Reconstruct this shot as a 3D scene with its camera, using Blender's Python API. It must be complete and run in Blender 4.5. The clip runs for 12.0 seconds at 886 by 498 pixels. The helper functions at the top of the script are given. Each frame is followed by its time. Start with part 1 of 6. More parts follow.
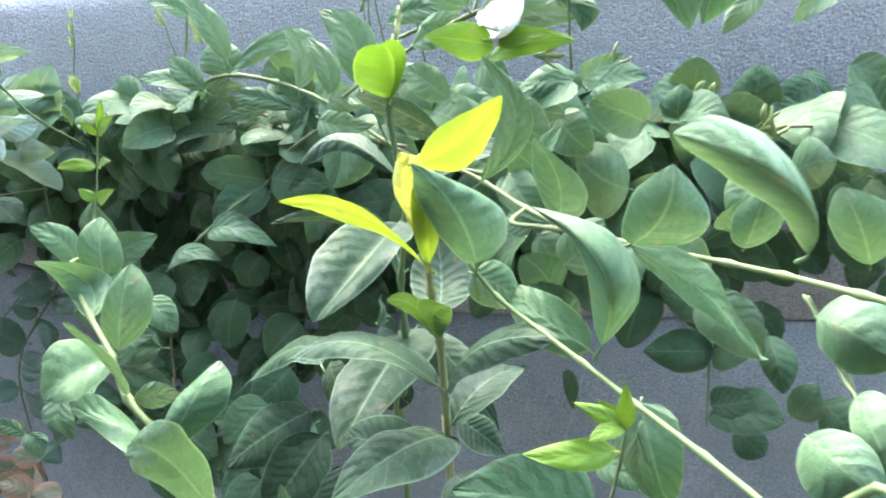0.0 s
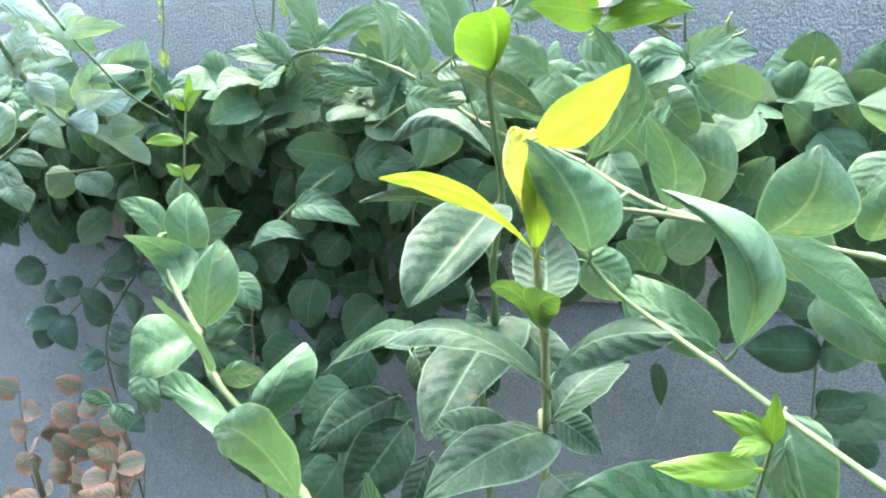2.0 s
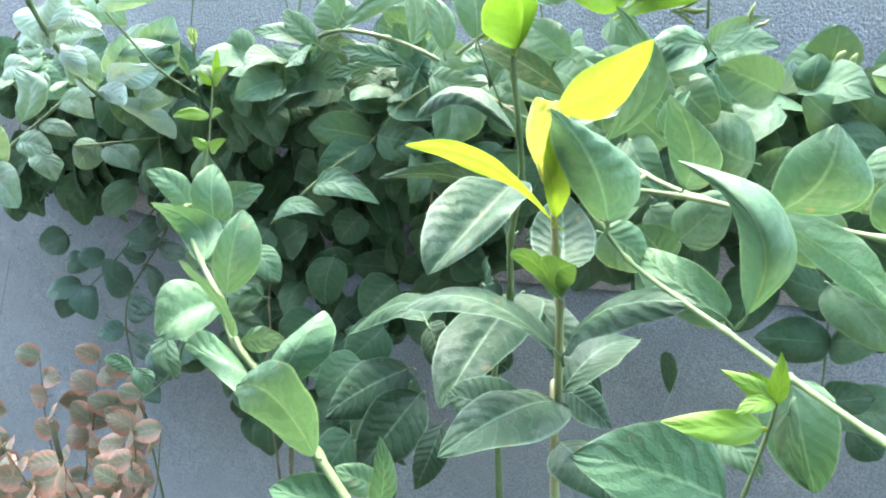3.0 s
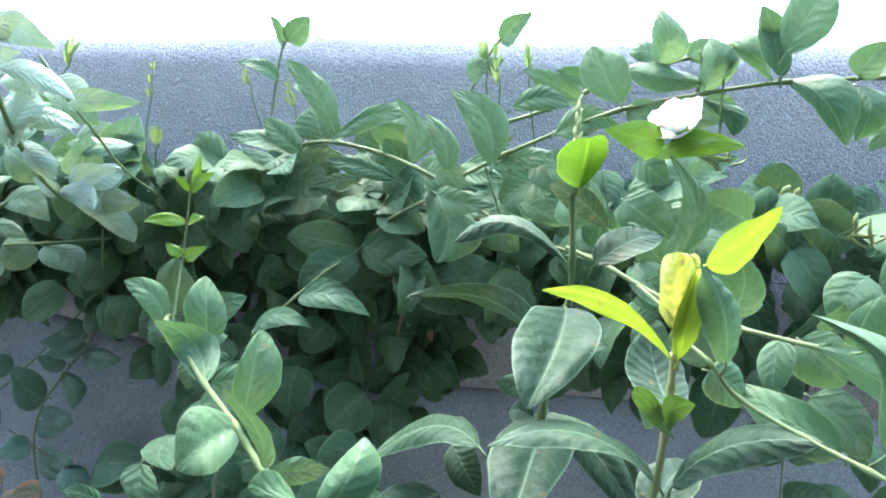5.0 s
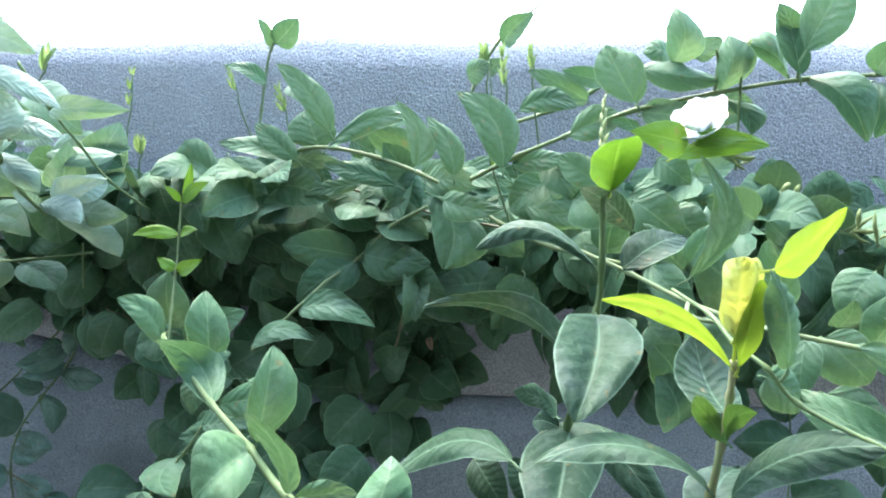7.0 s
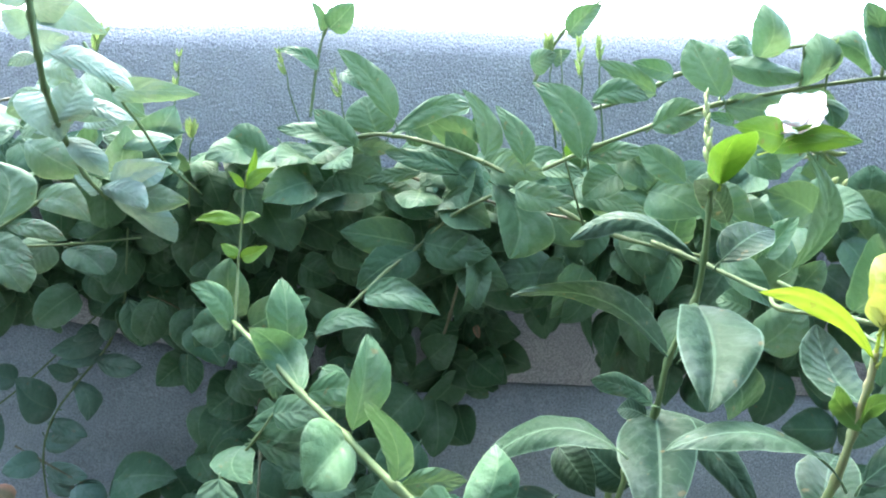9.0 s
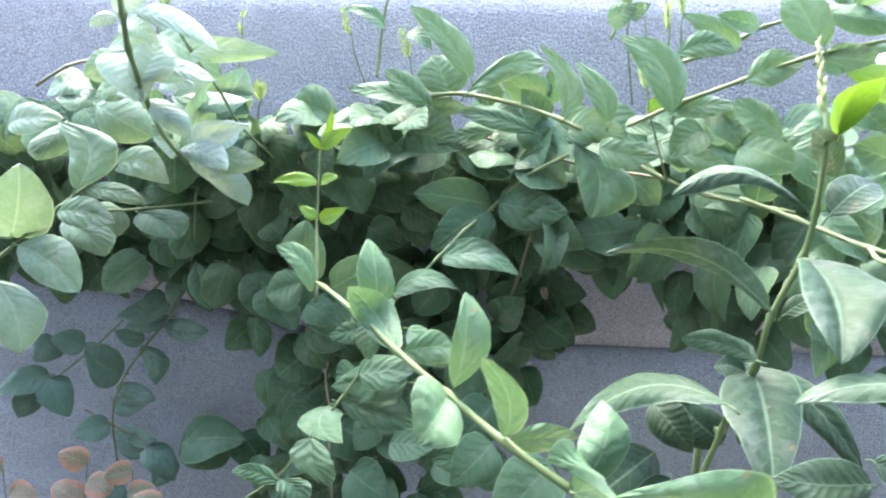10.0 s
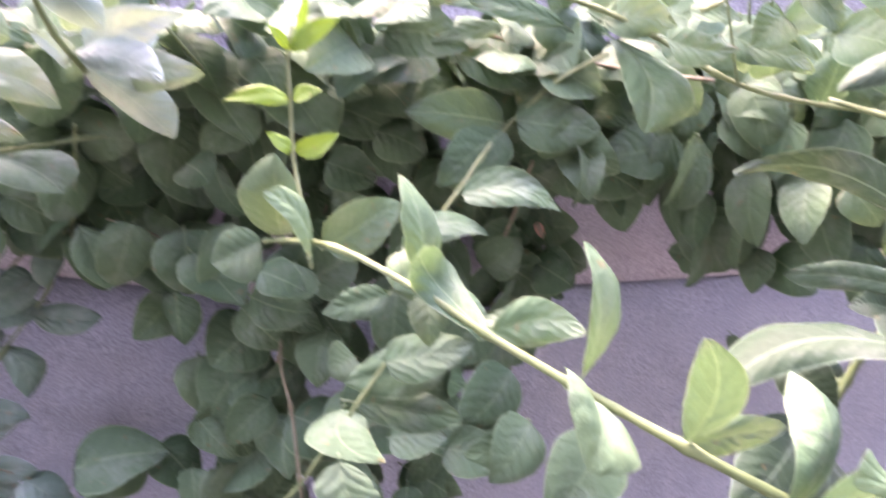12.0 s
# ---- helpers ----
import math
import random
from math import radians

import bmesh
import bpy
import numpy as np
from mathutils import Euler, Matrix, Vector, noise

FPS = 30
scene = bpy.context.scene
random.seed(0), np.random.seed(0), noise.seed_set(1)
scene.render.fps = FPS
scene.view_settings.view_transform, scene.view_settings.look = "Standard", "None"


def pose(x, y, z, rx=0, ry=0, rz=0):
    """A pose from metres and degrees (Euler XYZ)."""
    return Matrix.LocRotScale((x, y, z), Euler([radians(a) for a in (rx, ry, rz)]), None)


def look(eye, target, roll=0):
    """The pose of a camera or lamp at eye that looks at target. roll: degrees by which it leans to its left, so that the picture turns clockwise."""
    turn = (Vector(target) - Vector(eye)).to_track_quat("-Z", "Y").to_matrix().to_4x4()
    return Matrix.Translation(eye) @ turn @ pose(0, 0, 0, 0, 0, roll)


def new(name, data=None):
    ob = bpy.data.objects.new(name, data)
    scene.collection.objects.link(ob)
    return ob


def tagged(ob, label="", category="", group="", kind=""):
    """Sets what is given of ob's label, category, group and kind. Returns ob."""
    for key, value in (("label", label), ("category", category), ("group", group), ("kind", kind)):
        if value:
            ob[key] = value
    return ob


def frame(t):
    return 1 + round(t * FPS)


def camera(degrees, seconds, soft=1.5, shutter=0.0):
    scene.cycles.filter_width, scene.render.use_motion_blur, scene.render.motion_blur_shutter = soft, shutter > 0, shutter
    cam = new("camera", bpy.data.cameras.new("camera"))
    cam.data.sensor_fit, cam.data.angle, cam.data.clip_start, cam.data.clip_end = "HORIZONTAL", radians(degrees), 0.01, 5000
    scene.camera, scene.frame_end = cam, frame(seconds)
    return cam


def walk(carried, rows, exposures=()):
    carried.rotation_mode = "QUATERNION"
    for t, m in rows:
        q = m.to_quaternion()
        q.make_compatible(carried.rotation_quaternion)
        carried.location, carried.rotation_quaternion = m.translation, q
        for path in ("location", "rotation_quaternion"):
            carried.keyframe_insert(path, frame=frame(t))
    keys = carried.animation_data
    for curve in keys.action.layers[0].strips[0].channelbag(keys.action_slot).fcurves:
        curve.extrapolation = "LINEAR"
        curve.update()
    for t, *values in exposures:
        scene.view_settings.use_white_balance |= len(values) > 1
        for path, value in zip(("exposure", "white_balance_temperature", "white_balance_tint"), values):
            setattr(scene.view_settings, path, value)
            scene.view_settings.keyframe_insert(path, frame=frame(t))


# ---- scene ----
import collections

cam = camera(63.1, 12.0, soft=2.0, shutter=0.5)
PATH = [
    (0, 0.0000, 0.0000, 1.3000, 12.49, -13.67, -3.02),
    (0.5, -0.0067, 0.0101, 1.2981, 15.22, -13.66, -3.96),
    (1, -0.0085, 0.0071, 1.2979, 18.34, -13.67, -4.86),
    (1.5, -0.0119, 0.0149, 1.2934, 19.83, -15.07, -5.07),
    (2, -0.0170, 0.0144, 1.2963, 18.07, -14.75, -2.86),
    (2.5, -0.0138, 0.0063, 1.2925, 18.75, -15.64, -1.43),
    (3, -0.0167, 0.0036, 1.2899, 19.15, -15.26, -1.12),
    (3.5, -0.0550, 0.0012, 1.3027, 14.20, -12.23, -1.80),
    (3.7, -0.0736, -0.0025, 1.3094, 11.76, -11.62, -0.91),
    (5.3, -0.1088, -0.0228, 1.3101, 7.37, -8.14, 1.87),
    (5.5, -0.1100, -0.0256, 1.3101, 7.59, -8.01, 1.85),
    (6, -0.1260, -0.0347, 1.3103, 6.69, -8.11, 2.32),
    (6.5, -0.1312, -0.0172, 1.3098, 4.56, -8.42, 2.37),
    (6.7, -0.1332, -0.0092, 1.3105, 4.97, -8.29, 1.01),
    (8.3, -0.1920, -0.0110, 1.3088, 0.64, -8.82, 3.15),
    (8.5, -0.1968, -0.0113, 1.3086, 1.05, -8.78, 2.97),
    (9, -0.2050, -0.0142, 1.3106, 1.56, -9.32, 1.81),
    (9.5, -0.2182, -0.0171, 1.3071, 2.16, -10.62, 2.12),
    (10, -0.2486, -0.0133, 1.3028, 2.49, -11.76, 1.09),
    (10.5, -0.2777, -0.0010, 1.2905, 0.18, -11.83, 2.98),
    (11, -0.3239, 0.0497, 1.2926, -2.64, -11.58, 0.17),
    (11.5, -0.3643, 0.0962, 1.2950, -5.94, -12.84, -1.50),
    (12, -0.3554, 0.1099, 1.2781, -12.54, -16.79, 0.62),
]
walk(
    cam,
    [(t, pose(x, y, z, 0, 0, yaw) @ pose(0, 0, 0, 90 + pitch) @ pose(0, 0, 0, 0, 0, roll)) for t, x, y, z, yaw, pitch, roll in PATH],
    exposures=[(0, 4.84, 6480, 10), (1.5, 5.0, 6350, 7), (3.0, 5.12, 6320, 6), (3.5, 5.06, 6320, 6), (5.5, 4.58, 5980, 6), (6.0, 4.53, 5980, 6), (6.7, 4.58, 5980, 6), (8.5, 4.75, 6010, 6), (9.5, 4.77, 6030, 6), (10.0, 5.17, 6320, 19), (10.5, 5.54, 6780, 39), (11.0, 5.66, 7000, 50), (11.5, 5.31, 7020, 57), (12.0, 5.61, 7060, 60)],
)

# ---- light: a bright hazy sky, with the sun high behind the wall ----
world = bpy.data.worlds.new("world")
scene.world = world
world.use_nodes = True
wt = world.node_tree
sky = wt.nodes.new("ShaderNodeTexSky")
sky.sky_type, sky.sun_disc = "NISHITA", False
sky.sun_elevation, sky.sun_rotation = radians(58), radians(-20)
sky.air_density, sky.dust_density, sky.ozone_density = 1.0, 4.0, 1.0
wt.nodes["Background"].inputs["Strength"].default_value = 0.12
wt.links.new(sky.outputs["Color"], wt.nodes["Background"].inputs["Color"])
sun = new("sun", bpy.data.lights.new("sun", "SUN"))
sun.data.energy, sun.data.angle, sun.data.color = 0.15, radians(35), (1.0, 0.96, 0.88)
sun.matrix_world = look((-0.36 * 5, 0.94 * 5, 8.5), (0, 0, 0))

WALL_Y, WALL_TOP = 0.6, 1.395


# ---- materials ----
def material(name):
    m = bpy.data.materials.new(name)
    m.use_nodes = True
    return m, m.node_tree.nodes, m.node_tree.links, m.node_tree.nodes["Principled BSDF"]


def socket(nodes, links, a, sock):
    if hasattr(a, "links"):
        links.new(a, sock)
    else:
        sock.default_value = a


def calc(nodes, links, op, a, b=0.0, c=0.0):
    n = nodes.new("ShaderNodeMath")
    n.operation = op
    for i, v in enumerate((a, b, c)):
        socket(nodes, links, v, n.inputs[i])
    return n.outputs[0]


def blend(nodes, links, f, a, b, mode="MIX"):
    n = nodes.new("ShaderNodeMix")
    n.data_type, n.blend_type = "RGBA", mode
    socket(nodes, links, f, n.inputs[0])
    for s, v in ((n.inputs[6], a), (n.inputs[7], b)):
        socket(nodes, links, v if hasattr(v, "links") else (*v, 1), s)
    return n.outputs[2]


def speckle(nodes, links, scale, detail=3, rough=0.55, kind="Object", offset=None):
    co = nodes.new("ShaderNodeTexCoord")
    n = nodes.new("ShaderNodeTexNoise")
    n.inputs["Scale"].default_value, n.inputs["Detail"].default_value, n.inputs["Roughness"].default_value = scale, detail, rough
    src = co.outputs[kind]
    if offset is not None:
        v = nodes.new("ShaderNodeVectorMath")
        v.operation = "ADD"
        links.new(src, v.inputs[0])
        links.new(offset, v.inputs[1])
        src = v.outputs[0]
    links.new(src, n.inputs["Vector"])
    return n.outputs["Fac"]


def ramp(nodes, links, f, lo, hi):
    n = nodes.new("ShaderNodeMapRange")
    n.inputs["From Min"].default_value, n.inputs["From Max"].default_value = lo, hi
    links.new(f, n.inputs["Value"])
    return n.outputs[0]


def leaf_material(name, dark, light, vein, dust=0.25, rough=0.5, glow=0.25, veins=5.5, edge=None, relief=0.0010, sheen=0.26):
    """A leaf blade: v runs from base to tip, u across; side veins slant up from the midrib."""
    m, N, L, p = material(name)
    uv = N.new("ShaderNodeUVMap")
    sep = N.new("ShaderNodeSeparateXYZ")
    L.new(uv.outputs[0], sep.inputs[0])
    info = N.new("ShaderNodeObjectInfo")
    geo = N.new("ShaderNodeNewGeometry")
    rnd = calc(N, L, "FRACT", calc(N, L, "ADD", info.outputs["Random"], geo.outputs["Random Per Island"]))
    wob = speckle(N, L, 90, 2)
    a = calc(N, L, "ABSOLUTE", calc(N, L, "SUBTRACT", sep.outputs[0], 0.5))
    ph = calc(N, L, "ADD", calc(N, L, "MULTIPLY", sep.outputs[1], veins), calc(N, L, "MULTIPLY", a, -3.4))
    ph = calc(N, L, "ADD", ph, calc(N, L, "MULTIPLY", calc(N, L, "SUBTRACT", wob, 0.5), 1.8))
    ph = calc(N, L, "ADD", ph, calc(N, L, "MULTIPLY", rnd, 0.9))
    saw = calc(N, L, "ABSOLUTE", calc(N, L, "SUBTRACT", calc(N, L, "FRACT", ph), 0.5))
    side = ramp(N, L, saw, 0.42, 0.5)
    mid = ramp(N, L, a, 0.03, 0.008)
    lines = calc(N, L, "MAXIMUM", calc(N, L, "MULTIPLY", side, 0.14), calc(N, L, "MULTIPLY", mid, 0.55))
    big = speckle(N, L, 28, 2)
    fine = speckle(N, L, 420, 4, 0.7)
    shade = calc(N, L, "ADD", calc(N, L, "MULTIPLY", rnd, 0.6), calc(N, L, "MULTIPLY", ramp(N, L, big, 0.3, 0.7), 0.4))
    col = blend(N, L, shade, dark, light)
    col = blend(N, L, lines, col, vein)
    if edge:
        rim = ramp(N, L, calc(N, L, "ADD", a, calc(N, L, "MULTIPLY", big, 0.45)), 0.42, 0.72)
        col = blend(N, L, rim, col, edge)
    net = N.new("ShaderNodeTexVoronoi")
    net.feature = "DISTANCE_TO_EDGE"
    net.inputs["Scale"].default_value = 340
    tc = N.new("ShaderNodeTexCoord")
    L.new(tc.outputs["Object"], net.inputs["Vector"])
    mesh = ramp(N, L, net.outputs["Distance"], 0.0, 0.12)
    col = blend(N, L, calc(N, L, "MULTIPLY", calc(N, L, "SUBTRACT", 1.0, mesh), 0.16), col, dark)
    margin = calc(N, L, "MULTIPLY", ramp(N, L, a, 0.466, 0.488), 0.65)
    col = blend(N, L, margin, col, vein)
    spots = calc(N, L, "MULTIPLY", ramp(N, L, speckle(N, L, 170, 2, 0.4), 0.70, 0.75), 0.45)
    col = blend(N, L, spots, col, (0.16, 0.11, 0.04))
    dusty = calc(N, L, "MULTIPLY", ramp(N, L, speckle(N, L, 45, 5, 0.65), 0.48, 0.75), dust)
    col = blend(N, L, dusty, col, (0.38, 0.42, 0.40))
    col = blend(N, L, calc(N, L, "MULTIPLY", fine, 0.25), col, (0.02, 0.03, 0.02), "MULTIPLY")
    L.new(col, p.inputs["Base Color"])
    L.new(calc(N, L, "ADD", calc(N, L, "MULTIPLY", fine, 0.2), rough - 0.1), p.inputs["Roughness"])
    p.inputs["Specular IOR Level"].default_value = sheen
    quilt = calc(N, L, "SMOOTH_MAX", calc(N, L, "SUBTRACT", 0.5, saw), 0.08, 0.1)
    quilt = calc(N, L, "MULTIPLY", quilt, calc(N, L, "ADD", 0.25, speckle(N, L, 75, 2)))
    quilt = calc(N, L, "ADD", quilt, calc(N, L, "MULTIPLY", speckle(N, L, 130, 3), 0.5))
    quilt = calc(N, L, "ADD", quilt, calc(N, L, "ADD", calc(N, L, "MULTIPLY", fine, 0.12), calc(N, L, "MULTIPLY", mesh, 0.05)))
    bump = N.new("ShaderNodeBump")
    bump.inputs["Strength"].default_value, bump.inputs["Distance"].default_value = 0.8, relief
    L.new(quilt, bump.inputs["Height"])
    L.new(bump.outputs[0], p.inputs["Normal"])
    tr = N.new("ShaderNodeBsdfTranslucent")
    L.new(blend(N, L, 1.0, col, (1.0, 1.0, 0.68), "MULTIPLY"), tr.inputs["Color"])
    L.new(bump.outputs[0], tr.inputs["Normal"])
    mix = N.new("ShaderNodeMixShader")
    mix.inputs[0].default_value = glow
    L.new(p.outputs[0], mix.inputs[1])
    L.new(tr.outputs[0], mix.inputs[2])
    L.new(mix.outputs[0], N["Material Output"].inputs["Surface"])
    return m


def stem_material(name, a, b, scale=60, glow=0.0):
    m, N, L, p = material(name)
    f = speckle(N, L, scale, 4)
    col = blend(N, L, ramp(N, L, f, 0.35, 0.65), a, b)
    fine = speckle(N, L, 700, 3)
    col = blend(N, L, calc(N, L, "MULTIPLY", fine, 0.25), col, (0.08, 0.10, 0.045))
    L.new(col, p.inputs["Base Color"])
    p.inputs["Roughness"].default_value, p.inputs["Specular IOR Level"].default_value = 0.6, 0.2
    bump = N.new("ShaderNodeBump")
    bump.inputs["Strength"].default_value, bump.inputs["Distance"].default_value = 0.4, 0.0006
    L.new(fine, bump.inputs["Height"])
    L.new(bump.outputs[0], p.inputs["Normal"])
    if glow:
        tr = N.new("ShaderNodeBsdfTranslucent")
        L.new(col, tr.inputs["Color"])
        mix = N.new("ShaderNodeMixShader")
        mix.inputs[0].default_value = glow
        L.new(p.outputs[0], mix.inputs[1])
        L.new(tr.outputs[0], mix.inputs[2])
        L.new(mix.outputs[0], N["Material Output"].inputs["Surface"])
    return m


JASMINE = leaf_material("jasmine_leaf", (0.040, 0.098, 0.047), (0.100, 0.175, 0.087), (0.15, 0.235, 0.125), 0.17, 0.56, 0.27, relief=0.0012, sheen=0.10)
SHRUB = leaf_material("shrub_leaf", (0.020, 0.043, 0.023), (0.037, 0.069, 0.038), (0.13, 0.20, 0.13), 0.14, 0.5, 0.16, 9.0, None, 0.0010, 0.05)
CREEPER = leaf_material("creeper_leaf", (0.052, 0.115, 0.072), (0.092, 0.168, 0.11), (0.12, 0.19, 0.12), 0.2, 0.5, 0.15, 5.0)
TIP = leaf_material("shoot_tip_leaf", (0.20, 0.31, 0.11), (0.29, 0.39, 0.17), (0.30, 0.38, 0.18), 0.2, 0.6, 0.33, 4.0)
CREAM = leaf_material("crumpled_new_leaf", (0.32, 0.355, 0.075), (0.43, 0.45, 0.14), (0.36, 0.39, 0.11), 0.05, 0.55, 0.4, 6.0, None, 0.0012)
YELLOW = leaf_material("new_yellow_leaf", (0.18, 0.28, 0.02), (0.25, 0.355, 0.035), (0.22, 0.32, 0.05), 0.06, 0.55, 0.3, 7.0, None, 0.0003)
YOUNG = leaf_material("young_leaf", (0.080, 0.175, 0.014), (0.125, 0.235, 0.024), (0.20, 0.33, 0.06), 0.04, 0.55, 0.24, 5.0, None, 0.0003)
PALE = leaf_material("pale_leaf", (0.145, 0.225, 0.165), (0.21, 0.30, 0.235), (0.23, 0.32, 0.26), 0.35, 0.55, 0.22, 7.5, None, 0.0011, 0.12)
DUSTY = leaf_material("dusty_leaf", (0.080, 0.150, 0.085), (0.150, 0.235, 0.140), (0.22, 0.31, 0.20), 0.3, 0.55, 0.25, 6.0, None, 0.0010, 0.12)
FRESH = leaf_material("fresh_leaf", (0.055, 0.118, 0.024), (0.088, 0.16, 0.036), (0.16, 0.26, 0.08), 0.08, 0.55, 0.24, 6.0, None, 0.0006, 0.12)
RED = leaf_material("reddened_leaf", (0.13, 0.18, 0.10), (0.30, 0.22, 0.15), (0.42, 0.29, 0.21), 0.22, 0.5, 0.25, 5.0, (0.52, 0.25, 0.165))
GREEN_STEM = stem_material("green_stem", (0.085, 0.137, 0.048), (0.128, 0.182, 0.074), 60, 0.2)
RUNNER_STEM = stem_material("runner_stem", (0.125, 0.18, 0.072), (0.17, 0.222, 0.10), 60, 0.25)
RED_STEM = stem_material("reddish_stem", (0.19, 0.24, 0.095), (0.23, 0.195, 0.105))
BROWN_STEM = stem_material("brown_stem", (0.09, 0.09, 0.05), (0.17, 0.16, 0.09))
RIB = stem_material("leaf_midrib", (0.12, 0.20, 0.10), (0.16, 0.24, 0.13), 60, 0.5)
YELLOW_RIB = stem_material("yellow_midrib", (0.34, 0.42, 0.07), (0.40, 0.46, 0.10), 60, 0.5)
PALE_RIB = stem_material("pale_midrib", (0.30, 0.40, 0.32), (0.36, 0.46, 0.38), 60, 0.4)
RIBS = collections.defaultdict(lambda: RIB, {"new_yellow_leaf": YELLOW_RIB, "crumpled_new_leaf": YELLOW_RIB, "young_leaf": YELLOW_RIB, "pale_leaf": PALE_RIB, "reddened_leaf": RED_STEM})
PETAL, N_, L_, p_ = material("white_petal")
L_.new(blend(N_, L_, speckle(N_, L_, 120), (0.86, 0.84, 0.80), (0.90, 0.90, 0.88)), p_.inputs["Base Color"])
p_.inputs["Roughness"].default_value, p_.inputs["Subsurface Weight"].default_value, p_.inputs["Subsurface Scale"].default_value = 0.6, 0.2, 0.003
BUD, N_, L_, p_ = material("cream_bud")
L_.new(blend(N_, L_, speckle(N_, L_, 200), (0.11, 0.15, 0.045), (0.17, 0.20, 0.075)), p_.inputs["Base Color"])
p_.inputs["Roughness"].default_value, p_.inputs["Specular IOR Level"].default_value = 0.6, 0.15


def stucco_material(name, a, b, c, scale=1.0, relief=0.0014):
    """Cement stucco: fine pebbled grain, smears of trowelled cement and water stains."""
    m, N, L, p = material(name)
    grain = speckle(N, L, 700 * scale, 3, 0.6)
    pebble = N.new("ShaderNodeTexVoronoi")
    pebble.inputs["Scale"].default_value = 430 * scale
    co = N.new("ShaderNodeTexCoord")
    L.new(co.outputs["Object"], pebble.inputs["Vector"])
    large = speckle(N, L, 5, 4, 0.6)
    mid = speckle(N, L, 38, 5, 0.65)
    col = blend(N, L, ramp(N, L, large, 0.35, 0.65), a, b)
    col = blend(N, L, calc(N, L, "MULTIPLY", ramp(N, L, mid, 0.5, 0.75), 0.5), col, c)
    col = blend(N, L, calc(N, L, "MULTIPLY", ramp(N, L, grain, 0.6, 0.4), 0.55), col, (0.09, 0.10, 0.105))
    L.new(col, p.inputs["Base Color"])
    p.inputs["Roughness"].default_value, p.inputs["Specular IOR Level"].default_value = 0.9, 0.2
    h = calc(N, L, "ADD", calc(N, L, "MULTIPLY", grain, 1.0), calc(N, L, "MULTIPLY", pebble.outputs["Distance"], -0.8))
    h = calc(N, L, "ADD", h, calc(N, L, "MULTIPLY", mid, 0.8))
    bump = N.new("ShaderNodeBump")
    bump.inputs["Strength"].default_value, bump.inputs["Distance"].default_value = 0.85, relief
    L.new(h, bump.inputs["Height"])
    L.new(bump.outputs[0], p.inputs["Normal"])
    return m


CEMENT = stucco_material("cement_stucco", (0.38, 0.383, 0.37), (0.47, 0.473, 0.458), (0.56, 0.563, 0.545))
# Smoother finish; its darker tone also carries the shade under the foliage.
SHADED_RENDER = stucco_material("smooth_shaded_cement", (0.25, 0.285, 0.295), (0.315, 0.355, 0.365), (0.385, 0.425, 0.432), 1.0, 0.0009)
# For the unseen light blockers: kept very dark so they bounce little light.
BLOCKER_DARK = stucco_material("dark_blocker_plaster", (0.07, 0.075, 0.078), (0.09, 0.096, 0.10), (0.12, 0.127, 0.13), 0.5)
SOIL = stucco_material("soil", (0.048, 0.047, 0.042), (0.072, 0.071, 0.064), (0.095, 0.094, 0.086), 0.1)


# ---- builders ----
def mesh_object(name, verts, faces, mats, parent=None, origin=(0, 0, 0), slots=None, uvs=None, smooth=True):
    me = bpy.data.meshes.new(name)
    o = Vector(origin)
    me.from_pydata([tuple(Vector(v) - o) for v in verts], [], faces)
    for mt in mats:
        me.materials.append(mt)
    if slots is not None:
        me.polygons.foreach_set("material_index", slots)
    me.polygons.foreach_set("use_smooth", [smooth] * len(faces))
    if uvs is not None:
        layer = me.uv_layers.new(name="UVMap")
        loops = np.zeros(len(me.loops), dtype=np.int32)
        me.loops.foreach_get("vertex_index", loops)
        layer.data.foreach_set("uv", np.asarray(uvs, dtype=np.float32)[loops].ravel())
    me.update()
    ob = new(name, me)
    if parent is not None:
        ob.parent = parent
        top, base = parent, Vector((0, 0, 0))
        while top is not None:
            base += top.location
            top = top.parent
        ob.location = o - base
    else:
        ob.location = o
    return ob


def tube(points, radii, sides=6):
    """Rings along a line of points. Returns vertices and faces."""
    verts, faces = [], []
    side = None
    for i, p in enumerate(points):
        d = (points[min(i + 1, len(points) - 1)] - points[max(i - 1, 0)]).normalized()
        if side is None:
            side = d.orthogonal().normalized()
        side = (side - d * side.dot(d)).normalized()
        up = d.cross(side)
        for k in range(sides):
            a = 2 * math.pi * k / sides
            verts.append(p + radii[i] * (math.cos(a) * side + math.sin(a) * up))
    for i in range(len(points) - 1):
        for k in range(sides):
            j = (k + 1) % sides
            faces.append((i * sides + k, i * sides + j, (i + 1) * sides + j, (i + 1) * sides + k))
    faces.append(tuple(reversed(range(sides))))
    faces.append(tuple(range((len(points) - 1) * sides, len(points) * sides)))
    return verts, faces


def glide(points, steps=6):
    """A smooth line through the points."""
    p = [Vector(q) for q in points]
    p = [2 * p[0] - p[1], *p, 2 * p[-1] - p[-2]]
    out = []
    for i in range(1, len(p) - 2):
        for s in range(steps):
            t = s / steps
            out.append(0.5 * (2 * p[i] + (p[i + 1] - p[i - 1]) * t + (2 * p[i - 1] - 5 * p[i] + 4 * p[i + 1] - p[i + 2]) * t * t
                              + (3 * p[i] - p[i - 1] - 3 * p[i + 1] + p[i + 2]) * t**3))
    out.append(p[-2])
    return out


rng = random.Random(7)


